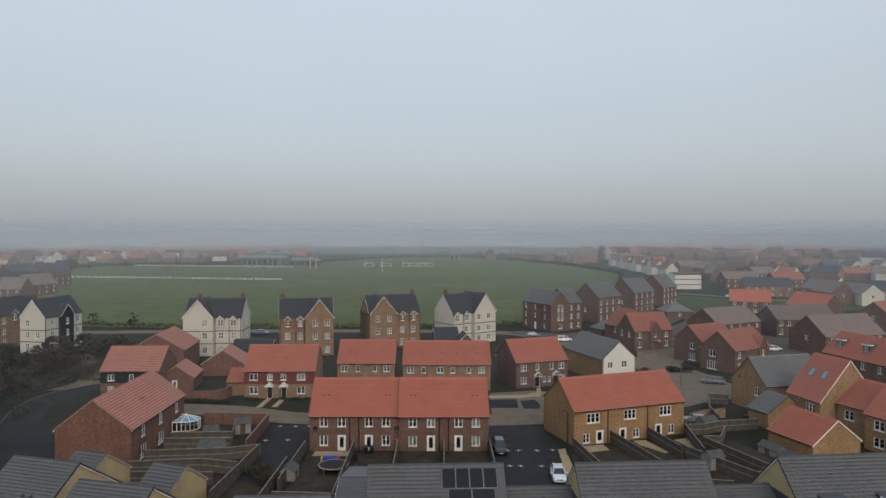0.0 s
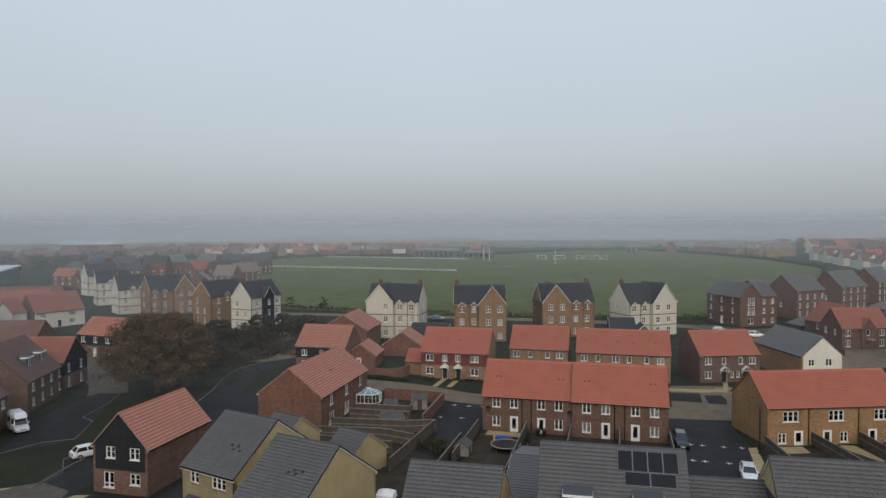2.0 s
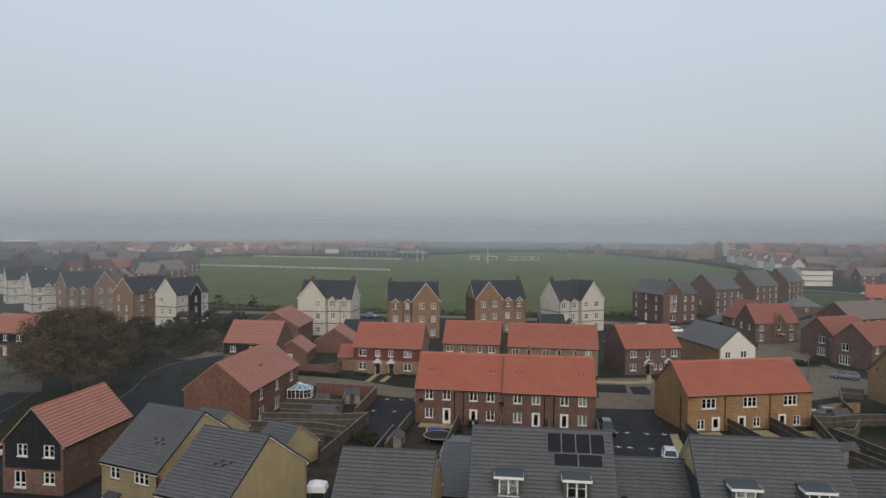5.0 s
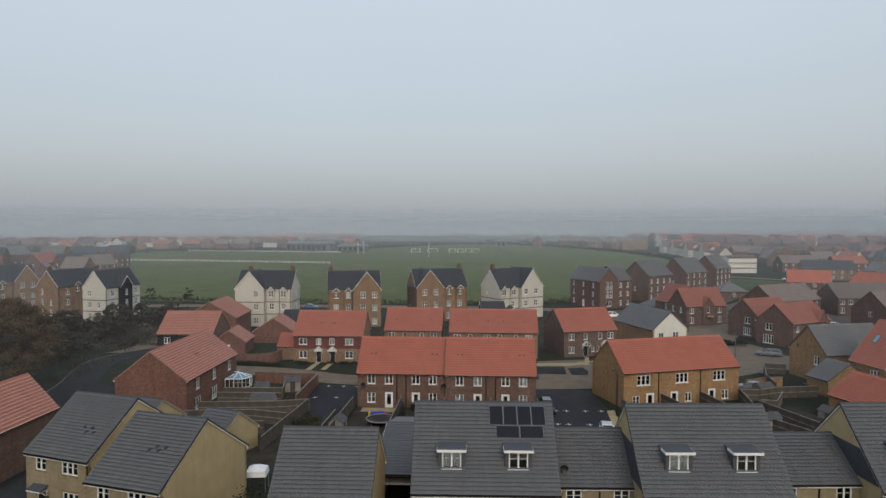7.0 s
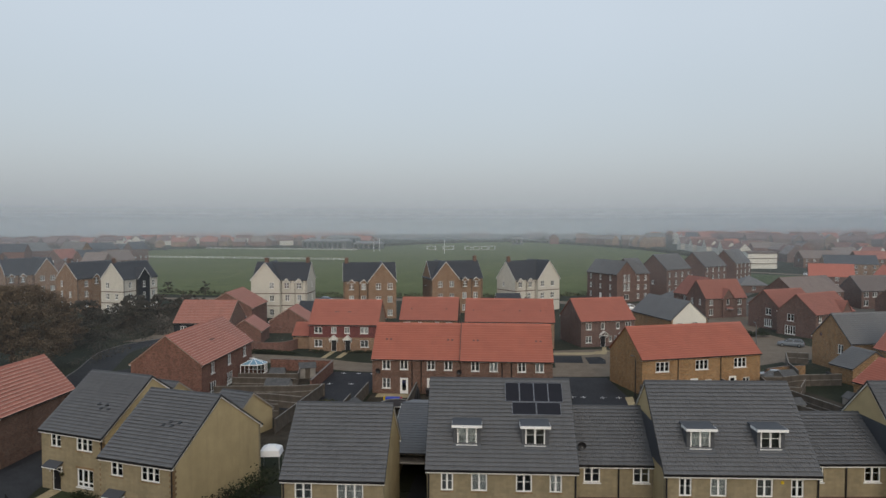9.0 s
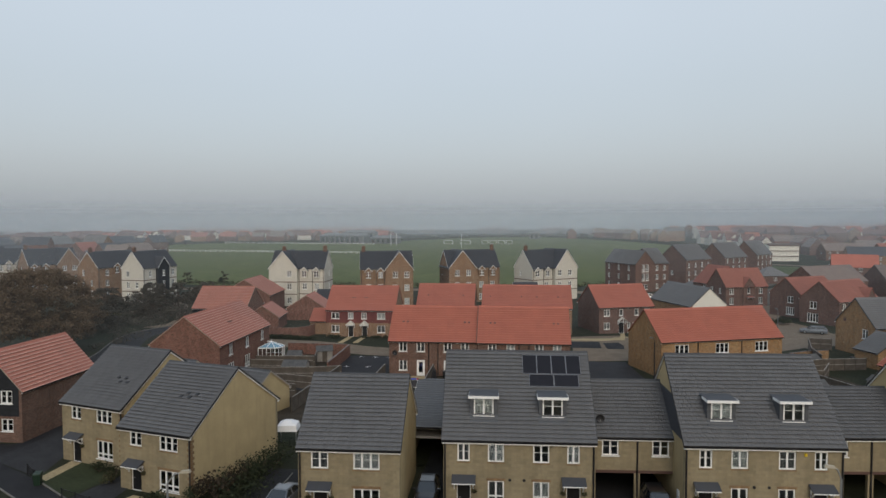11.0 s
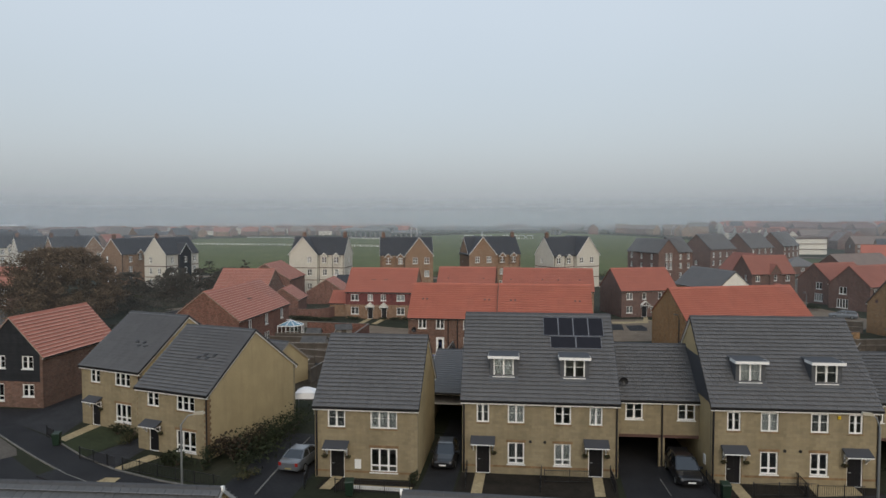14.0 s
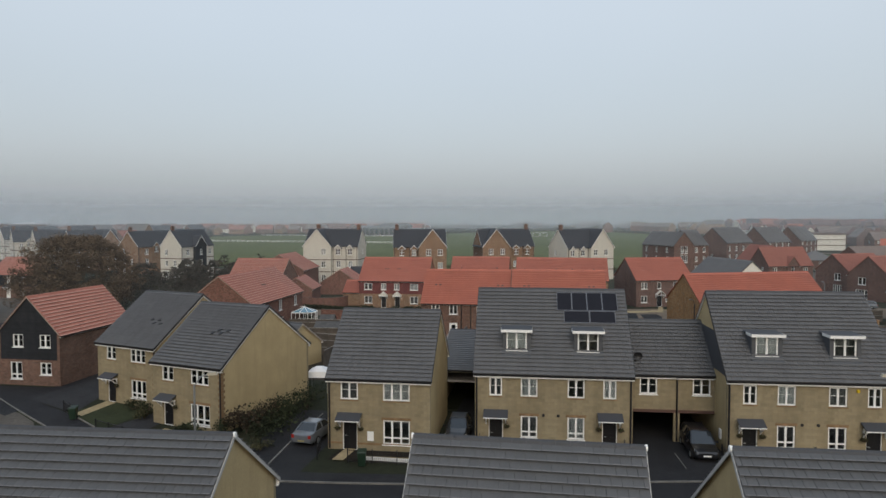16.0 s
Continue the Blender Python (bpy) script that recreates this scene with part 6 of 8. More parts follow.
def far_town(name, x0, y0, x1, y1, depth, n, roof, wall, label, seed, tall=0.0):
    """Many small far houses in one mesh: gabled boxes with a roof of their own colour."""
    r = random.Random(seed)
    mb, roofs = Mesh(), []
    for i in range(n):
        t = r.random()
        cx, cy, a = x0 + (x1 - x0) * t + r.uniform(-10, 10), y0 + (y1 - y0) * t + r.uniform(0, depth), r.choice((0.1, 0.6, 1.6, -0.5, 0.0)) + r.uniform(-0.1, 0.1)
        w, d, e, k = r.uniform(8, 22), r.uniform(8, 10), r.uniform(4.8, 6.5) + tall, r.uniform(3.2, 4.2)
        ca, sa = math.cos(a), math.sin(a)

        def at(u, v, z):
            return (cx + ca * u - sa * v, cy + sa * u + ca * v, z)
        mb.hexa([at(0, 0, 0), at(w, 0, 0), at(w, d, 0), at(0, d, 0), at(0, 0, e), at(w, 0, e), at(w, d, e), at(0, d, e)])
        for u in (0.0, w):
            mb.face(at(u, 0, e), at(u, d, e), at(u, d / 2, e + k))
        for v, s in ((0, -1), (d, 1)):
            roofs.append(len(mb.f))
            mb.face(at(-0.3, v + s * 0.4, e - 0.25), at(w + 0.3, v + s * 0.4, e - 0.25), at(w + 0.3, d / 2, e + k + 0.05), at(-0.3, d / 2, e + k + 0.05))
    me = mb.made(name, wall)
    me.materials.append(MATS[roof])
    for f in roofs:
        me.polygons[f].material_index = 1
    solid(name, me, wall, label, "houses", kind="stuff")


far_town("far_houses", -560, 640, -240, 860, 320, 120, "tile_red_old", "brick_brown", "far red-roofed houses in the mist", 1)
far_town("far_houses", -620, 560, -330, 700, 200, 60, "tile_brown", "render_cream", "far brown-roofed pale houses in the mist", 2)
far_town("far_houses", 190, 560, 640, 620, 330, 110, "tile_brown", "brick_brown", "far brown-roofed houses in the mist", 3, 5.0)
far_town("far_houses", 180, 690, 560, 860, 260, 60, "tile_red_old", "render_cream", "far dull red roofs behind the estate", 4, 5.6)
far_town("far_houses", -560, 300, -420, 520, 240, 50, "tile_brown", "brick_brown", "far brown-roofed houses behind the works", 5)
far_town("far_houses", -150, 960, 160, 960, 180, 16, "tile_brown", "brick_brown", "far brown roofs beyond the end of the field", 6)

# ---- the mist ----
def fog_bank(radius, share, low, level, height, first=-0.15, last=1.15, side=None, bright=1.0):
    """A ring of thin mist round the place, far out; low: the height below which it thins out towards the ground."""
    fog_material("mist_%d" % radius, share, low, level, height - 2.0, side, bright)
    mb = Mesh()
    n = 72
    for i in range(n):
        a, b = math.pi * (first + (last - first) * i / n), math.pi * (first + (last - first) * (i + 1) / n)
        mb.face((radius * math.cos(a), radius * math.sin(a), 0.2), (radius * math.cos(b), radius * math.sin(b), 0.2), (radius * math.cos(b), radius * math.sin(b), height), (radius * math.cos(a), radius * math.sin(a), height))
    solid("mist", mb, "mist_%d" % radius, "thin grey winter mist lying over the distant ground", "mist", kind="stuff")


fog_bank(108, 0.035, 5.0, 9.0, 40)
fog_bank(172, 0.10, 9.0, 10.0, 40, 0.62, 0.98, (-74.0, -120.0))
fog_bank(215, 0.07, 9.0, 12.0, 44)
fog_bank(300, 0.10, 10.0, 12.0, 46)
fog_bank(430, 0.155, 11.0, 14.0, 50)
fog_bank(620, 0.23, 12.0, 17.0, 48)
fog_bank(885, 0.46, 5.0, 20.0, 54, bright=1.04)
fog_bank(1500, 1.0, 1.0, 14.0, 66, bright=1.08)

# ---- things on the roofs and walls ----
def solar_array(house, u, y, d, eave, ridge, modules, label):
    """Dark panels on rails that lie a hand's width above the front slope; modules: (u, up the slope, width, height)."""
    k = math.atan2(ridge - eave, d / 2)
    base = house.matrix_world @ Matrix.Translation((u, y, roof_point(d, eave, ridge, y, 0.16))) @ Matrix.Rotation(k, 4, "X")
    t = thing("solar_panels", label, "solar panels", base)
    for a, b, w, h in modules:
        fb = Mesh()
        wall_mesh(fb, lambda p, e, q: (p, q, 0.045 - e), a, a + w, b, b + h, [(a + 0.03, b + 0.03, a + w - 0.03, b + h - 0.03)], 0.045)
        m = part("panel_frame", fb.weld(), "solar_frame", t)
        cb = Mesh()
        cb.box(a + 0.03, b + 0.03, 0.0, a + w - 0.03, b + h - 0.03, 0.03)
        part("cell_sheet", cb, "solar_cell", m)
    for b in sorted({m[1] + 0.3 for m in modules}):
        us = [m[0] for m in modules if abs(m[1] + 0.3 - b) < 0.01] + [m[0] + m[2] for m in modules if abs(m[1] + 0.3 - b) < 0.01]
        rb = Mesh()
        rb.box(min(us), b, -0.12, max(us), b + 0.05, -0.002)
        part("rail", rb, "metal_grey", t)


solar_array(B, 6.05, 2.94, 10.8, 5.6, 11.0, [(1.15 * i, 1.2, 1.13, 1.74) for i in range(4)] + [(0.5, 0.05, 1.9, 1.1), (2.44, 0.05, 1.9, 1.1)], "dark blue solar panels in grey frames on a roof")


def dish(house, u, y, z):
    t = thing("satellite_dish", "round dark grey satellite dish on a roof", "dish", house.matrix_world @ pose(u, y, z))
    mb = Mesh()
    n = 16
    for i in range(n):
        a, b = 2 * math.pi * i / n, 2 * math.pi * (i + 1) / n
        for r0, r1 in ((0, 0.18), (0.18, 0.34)):
            p = [(r * math.cos(q), -0.25 + r * r * -1.0, r * math.sin(q) * 0.9 + 0.35) for r, q in ((r0, a), (r1, a), (r1, b), (r0, b))]
            mb.face(*p)
    part("reflector", mb, "gutter_black", t)
    ab = Mesh()
    ab.tube((0, 0, 0), (0, -0.25, 0.32), 0.025, 0.025, 6)
    ab.tube((0, -0.25, 0.2), (0, -0.62, 0.3), 0.015, 0.015, 6)
    part("arm", ab, "metal_grey", t)


dish(C, 0.72, 0.85, roof_point(8.0, 5.18, 8.5, 0.85, 0.05))


def skylight(house, u, y, w, h, d, eave, ridge):
    k = math.atan2(ridge - eave, d / 2)
    at = Matrix.Translation((u, y, roof_point(d, eave, ridge, y, 0.05))) @ Matrix.Rotation(k, 4, "X")
    fb = Mesh()
    wall_mesh(fb, lambda p, e, q: (p, q, 0.1 - e), 0, w, 0, h, [(0.09, 0.09, w - 0.09, h - 0.09)], 0.12)
    s = part("skylight", fb.weld(), "lead_grey", house, "grey-framed roof window", at=at)
    gb = Mesh()
    gb.box(0.09, 0.09, 0.04, w - 0.09, h - 0.09, 0.06)
    part("pane", gb, "roof_glass_painted_sky", s)


for u in (1.6, 4.2):
    skylight(SK, u, 2.3, 0.95, 1.5, 9.6, 5.1, 11.0)
add_vents(BL, 9.6, 5.1, 9.1, [(4.6, 2.3), (5.1, 2.3), (7.0, 2.3), (7.4, 2.3)], "tile_brown")
add_vents(M, 9.8, 5.0, 8.8, [(8.2, 2.3), (8.7, 2.3), (9.2, 2.3)], "tile_brown")
add_vents(B1, 9.6, 5.1, 8.9, [(2.0, 2.2), (9.0, 2.2)], "tile_brown")
add_vents(B2, 9.6, 5.1, 8.9, [(1.5, 2.2), (7.5, 2.2), (10.5, 2.2), (14.5, 2.2)], "tile_brown")

# An electricity or gas box, alarm boxes and baskets on the stone fronts.
for h, u, z, w, hh, mat, lab, nm in ((A, 2.95, 0.75, 0.45, 0.65, "upvc_white", "white meter box on a stone wall", "meter_box"), (D, 8.4, 4.8, 0.18, 0.2, "plastic_yellow", "small yellow alarm box under the eaves", "alarm_box")):
    mb = Mesh()
    mb.box(0, -0.12, 0, w, -0.004, hh)
    mb.box(0.03, -0.135, 0.03, w - 0.03, -0.121, hh - 0.03)
    solid(nm, mb, mat, lab, "box", h.matrix_world @ pose(u, 0, z))


# ---- plants ----
def leaves(mb, centre, size, n, rng, leaf, flat=0.9):
    """Small leaf cards scattered through an uneven lump."""
    for _ in range(n):
        d = Vector((rng.gauss(0, 1), rng.gauss(0, 1), rng.gauss(0, 1) * flat))
        d.normalize()
        r = rng.random() ** 0.45
        p = Vector(centre) + Vector((d.x * size[0], d.y * size[1], d.z * size[2])) * r
        a = Vector((rng.uniform(-1, 1), rng.uniform(-1, 1), rng.uniform(-0.7, 0.7))).normalized()
        b = a.orthogonal().normalized()
        q = rng.uniform(0, math.pi)
        b = b * math.cos(q) + a.cross(b) * math.sin(q)
        s = leaf * rng.uniform(0.6, 1.4)
        mb.face(tuple(p - a * s - b * s * 0.4), tuple(p + a * s * 0.2 - b * s * 0.6), tuple(p + a * s + b * s * 0.3), tuple(p - a * s * 0.1 + b * s * 0.7))


def tree(name, x, y, height, rx, leaf_mat, label, seed, clumps=120, count=55, leaf=0.2, low=0.22, depth=5):
    """A tapered trunk that forks into limbs and twigs under an uneven dome of small leaf clumps."""
    rng = random.Random(seed)
    t = thing(name, label, "tree", pose(x, y, 0))
    wood, crown = Mesh(), Mesh()

    def inside(p):
        q = Vector((p.x / rx, p.y / rx, (p.z - height * 0.5) / (height * 0.5)))
        return q.length < 0.95

    def grow(p, d, length, r, level):
        q = p + d * length
        wood.tube(tuple(p), tuple(q), r, r * 0.7, 7 if level < 2 else 5, False)
        if level == depth or (level > 1 and not inside(q)):
            return
        for i in range(3):
            side = Vector((rng.uniform(-1, 1), rng.uniform(-1, 1), rng.uniform(-0.25, 0.6)))
            nd = (d * rng.uniform(0.4, 0.8) + side * rng.uniform(0.65, 1.0)).normalized()
            grow(q, nd, length * rng.uniform(0.66, 0.86), r * 0.62, level + 1)

    grow(Vector((0, 0, -0.1)), Vector((rng.uniform(-0.06, 0.06), rng.uniform(-0.06, 0.06), 1)).normalized(), height * 0.22, height * 0.034, 0)
    for i in range(clumps):
        a, v = rng.uniform(0, 2 * math.pi), rng.random()
        zz = low + (0.97 - low) * v ** 0.8
        wide = math.sqrt(max(0.0, 1 - ((zz - 0.42) / 0.58) ** 2)) if zz > 0.42 else 0.75 + 0.25 * zz / 0.42
        wobble = 1 + 0.13 * math.sin(3 * a + seed) + 0.09 * math.sin(7 * a + 2 * seed + 5 * zz)
        r = rx * wide * wobble * rng.random() ** 0.36
        s = height * rng.uniform(0.05, 0.095)
        leaves(crown, (r * math.cos(a), r * math.sin(a), zz * height - s * 0.4), (s * rng.uniform(0.8, 1.5), s * rng.uniform(0.8, 1.5), s * rng.uniform(0.6, 1.0)), int(count * rng.uniform(0.5, 1.4)), rng, leaf)
    part("trunk", wood, "bark", t)
    part("crown", crown, leaf_mat, t)["kind"] = "stuff"
    return t


tree("tree", -78.2, 98.5, 14.4, 9.4, "leaf_brown", "broad oak with brown winter leaves on open grass", 4, 520, 115, 0.12)
tree("tree", -88.5, 150.0, 7.0, 4.6, "leaf_dusk", "dark leafless tree beside the cream house", 9, 120, 110, 0.115)
tree("tree", -76.0, 152.0, 7.0, 4.8, "leaf_dusk", "dark scrubby tree beside the path", 12, 120, 110, 0.115)
tree("tree", -83.5, 120.0, 6.0, 4.6, "leaf_dusk", "dark scrubby tree behind the oak", 33, 120, 110, 0.115, 0.1)
tree("tree", -82.0, 139.0, 6.0, 4.4, "leaf_dusk", "low dark scrubby tree by the path", 15, 120, 110, 0.115, 0.1)
tree("tree", -96.0, 143.0, 6.5, 4.4, "leaf_dusk", "dark scrubby tree in the verge", 19, 120, 110, 0.115, 0.1)
tree("tree", -86.8, 158.5, 6.4, 3.0, "leaf_dusk", "dark bushy tree beside the boarded house", 31, 60, 50, 0.18, 0.08, 4)
tree("tree", -81.5, 156.0, 5.0, 2.6, "leaf_dusk", "low dark bushy tree by the path", 32, 50, 45, 0.18, 0.08, 4)
tree("tree", -99.5, 211.0, 5.0, 1.9, "leaf_olive", "small bare tree at the field's edge", 21, 24, 40, 0.16, 0.25, 4)
tree("tree", -115.5, 217.0, 4.4, 1.7, "leaf_olive", "small bare tree by the field hedge", 23, 20, 40, 0.16, 0.25, 4)


def shrub(x, y, rx, ry, h, mat, label, seed, n=500, leaf=0.09, name="shrub", z=0.0):
    rng = random.Random(seed)
    t = thing(name, label, "shrub", pose(x, y, z))
    wood = Mesh()
    for i in range(7):
        a = rng.uniform(0, 6.28)
        wood.tube((0, 0, 0), (rx * 0.6 * math.cos(a), ry * 0.6 * math.sin(a), h * rng.uniform(0.5, 0.85)), 0.03, 0.01, 5, False)
    part("stem", wood, "bark", t)
    mb = Mesh()
    k = 8
    for i in range(k):
        leaves(mb, (rng.uniform(-0.6, 0.6) * rx, rng.uniform(-0.6, 0.6) * ry, h * rng.uniform(0.3, 0.72)), (rx * 0.5, ry * 0.5, h * 0.32), n // k, rng, leaf)
    part("foliage", mb, mat, t)["kind"] = "stuff"


for i, (x, y, rx, ry, h, mat, lab) in enumerate((
        (-25.2, 48.2, 1.0, 0.9, 1.3, "leaf_green", "small dark shrub at a house corner"), (-23.7, 49.2, 1.7, 1.5, 2.3, "leaf_rust", "rust-leaved shrub beside a rendered gable"), (-22.9, 51.2, 1.5, 1.7, 2.4, "leaf_rust", "tall rust and green shrub beside a gable"),
        (-22.3, 53.8, 1.4, 1.8, 2.2, "leaf_green", "dark green shrub beside the drive"), (-21.7, 56.6, 1.4, 1.8, 2.0, "leaf_green", "dark green shrub along the drive"), (-27.4, 47.5, 1.6, 0.7, 1.2, "leaf_green", "dark clipped shrub under a window"), (-24.9, 47.0, 0.6, 0.6, 1.3, "leaf_green", "upright dark shrub at a house corner"),
        (-36.4, 53.4, 1.2, 0.6, 1.1, "leaf_green", "dark shrub under a wide window"), (-34.6, 52.6, 0.9, 0.7, 1.2, "leaf_green", "dark shrub at a drive's edge"), (-33.9, 51.4, 0.8, 0.9, 1.2, "leaf_olive", "straggly shrub between two stone houses"), (-8.9, 46.6, 0.4, 0.4, 1.1, "leaf_green", "small upright conifer at a drive"),
        (-21.0, 46.0, 0.9, 1.2, 0.8, "leaf_olive", "low straggly shrub in the front verge"), (-15.5, 85.0, 0.5, 0.5, 0.9, "leaf_green", "potted shrub on a patio"), (-20.5, 79.0, 2.2, 2.0, 1.9, "leaf_olive", "overgrown bush at the court corner"), (-23.5, 81.5, 2.4, 1.8, 1.6, "leaf_olive", "overgrown scrub beside the parking court"),
        (-34.5, 118.8, 1.7, 0.6, 0.8, "leaf_green", "clipped front hedge shrub"), (-29.2, 119.4, 1.0, 0.5, 0.6, "leaf_green", "low shrub between front doors"), (-26.0, 119.5, 2.0, 0.5, 0.6, "leaf_green", "low shrub bed under a window"), (-42.5, 117.2, 5.0, 0.9, 1.0, "leaf_green", "hedge shrub along the garden wall"),
        (-37.5, 97.0, 0.9, 0.9, 1.0, "leaf_green", "round shrub beside the conservatory"), (52.5, 145.0, 3.0, 1.6, 1.2, "leaf_green", "low shrub bed before a brick house"), (44.5, 145.5, 2.0, 1.5, 0.9, "leaf_olive", "low shrubs by the paved street"), (23.0, 128.8, 1.4, 0.5, 0.6, "leaf_green", "low shrub under a window of the dark house"),
        (-70.0, 134.0, 1.6, 1.2, 1.0, "leaf_olive", "scrub at the path edge"), (-86.0, 141.0, 5.0, 4.0, 3.4, "leaf_dusk", "large dark scrub clump"), (-76.0, 138.0, 4.6, 3.6, 3.4, "leaf_dusk", "dark brown scrub beside the path"), (-73.0, 146.0, 4.0, 3.6, 3.6, "leaf_dusk", "tall dark brown scrub"), (-92.0, 150.0, 5.0, 4.0, 4.0, "leaf_dusk", "dark scrub before the cream house"), (-99.0, 136.0, 5.0, 4.0, 3.4, "leaf_dusk", "broad brown scrub in rough grass"), (-84.0, 128.0, 4.4, 3.4, 2.8, "leaf_dusk", "low brown scrub behind the oak"), (-106.0, 128.0, 4.4, 3.4, 2.8, "leaf_dusk", "low brown scrub along the lane"), (-92.0, 122.0, 4.0, 3.2, 2.4, "leaf_dusk", "brown scrub in the rough verge"), (-90.5, 134.0, 3.4, 3.0, 2.0, "leaf_olive", "dark scrub clump in the grass"), (-71.0, 158.0, 4.0, 3.0, 2.8, "leaf_olive", "dark hedge clump beside the path"), (-80.0, 163.0, 4.0, 3.0, 3.0, "leaf_olive", "dark tall hedge clump"))):
    shrub(x, y, rx, ry, h, mat, lab, 40 + i, int(260 + 260 * rx * ry * 0.6) if rx < 3 else 2600, 0.07 if rx < 1.6 else 0.11)


def thicket(x0, y0, x1, y1, n, label, seed, keep, mat="leaf_dusk"):
    """Low scrub over rough ground, thick in places and open where keep says so."""
    rng = random.Random(seed)
    mb = Mesh()
    for i in range(n):
        x, y = rng.uniform(x0, x1), rng.uniform(y0, y1)
        if not keep(x, y):
            continue
        h = rng.uniform(0.9, 2.6)
        leaves(mb, (x, y, h * 0.45), (h * rng.uniform(0.7, 1.2), h * rng.uniform(0.7, 1.2), h * 0.5), 95, rng, 0.115)
    solid("thicket", mb, mat, label, "scrub", kind="stuff")


thicket(-108, 112, -73, 160, 260, "dark winter scrub over rough ground beside the lane", 71, lambda x, y: (x + 92) + 0.62 * (y - 112) > -6 or y > 128)
thicket(-24.0, 47.6, -20.6, 58.5, 34, "dark shrubs along a rendered gable and drive", 73, lambda x, y: x < -21.4 - 0.06 * (y - 47) + 0.5 and x > -24.6 + 0.26 * (y - 48.5), "leaf_green")
thicket(-72, 104, -67.5, 116, 14, "low scrub along the curving road", 72, lambda x, y: x < -69.5)


def hedge(pts, width, h, mat, label, seed, dens=16, leaf=0.2):
    rng = random.Random(seed)
    mb = Mesh()
    for a, b in zip(pts, pts[1:]):
        a, b = Vector((*a, 0)), Vector((*b, 0))
        n = int((b - a).length / 1.2) + 1
        for i in range(n):
            p = a.lerp(b, (i + 0.5) / n)
            s = rng.uniform(0.7, 1.25)
            leaves(mb, (p.x + rng.uniform(-0.2, 0.2), p.y + rng.uniform(-0.2, 0.2), h * 0.5 * s), (0.9, width / 2, h * 0.5 * s), dens, rng, leaf)
    solid("hedge", mb, mat, label, "hedge", kind="stuff")


hedge([(-125, 218), (-90, 209.5), (-40, 209.5), (10, 213), (30, 221), (58, 262), (100, 374)], 1.8, 1.7, "leaf_olive", "low dark winter hedge along the playing field", 3, 26, 0.24)
hedge([(-340, 470), (-270, 332), (-180, 252), (-125, 218)], 2.5, 2.2, "leaf_olive", "dark hedge along the far side of the field", 4, 20, 0.4)
hedge([(-300, 604), (-160, 646), (-60, 826), (20, 856), (78, 764), (122, 634), (136, 500), (100, 374)], 3.5, 2.6, "leaf_olive", "far dark hedge round the field", 5, 10, 0.8)


def hanging_basket(h, u, z):
    """A round wire basket of winter plants on a wall bracket."""
    t = thing("hanging_basket", "dark hanging basket of winter plants on a wall bracket", "hanging basket", h.matrix_world @ pose(u, 0, z), "hanging baskets by the doors")
    bb = Mesh()
    bb.bar((0, -0.004, 0.42), (0, -0.3, 0.42), 0.025)
    bb.bar((0, -0.02, 0.2), (0, -0.22, 0.41), 0.02)
    part("bracket", bb, "gutter_black", t)
    kb = Mesh()
    n = 12
    for i in range(n):
        a, b = 2 * math.pi * i / n, 2 * math.pi * (i + 1) / n
        for q0, q1 in ((0.0, 0.5), (0.5, 1.0)):
            r0, r1, z0, z1 = 0.17 * math.sqrt(q0) + 0.02, 0.17 * math.sqrt(q1) + 0.02, -0.16 + 0.16 * q0, -0.16 + 0.16 * q1
            kb.face((r0 * math.cos(a), -0.25 + r0 * math.sin(a), z0), (r0 * math.cos(b), -0.25 + r0 * math.sin(b), z0), (r1 * math.cos(b), -0.25 + r1 * math.sin(b), z1), (r1 * math.cos(a), -0.25 + r1 * math.sin(a), z1))
    for a in (0.5, 2.6, 4.7):
        kb.bar((0.18 * math.cos(a), -0.25 + 0.18 * math.sin(a), 0), (0, -0.28, 0.4), 0.012)
    part("basket", kb, "bark", t)
    lb = Mesh()
    leaves(lb, (0, -0.25, 0.02), (0.24, 0.2, 0.16), 110, random.Random(int(abs(u * 100))), 0.05)
    part("plant", lb, "leaf_olive", t)["kind"] = "stuff"


for h, us in ((A, (0.78, 2.5)), (B, (2.3, 8.85, 10.4)), (D, (0.78, 2.3, 8.85)), (H2, (2.3, 8.85)), (Y0, (2.7,)), (Y1, (2.6,))):
    for u in us:
        hanging_basket(h, u, 1.62)



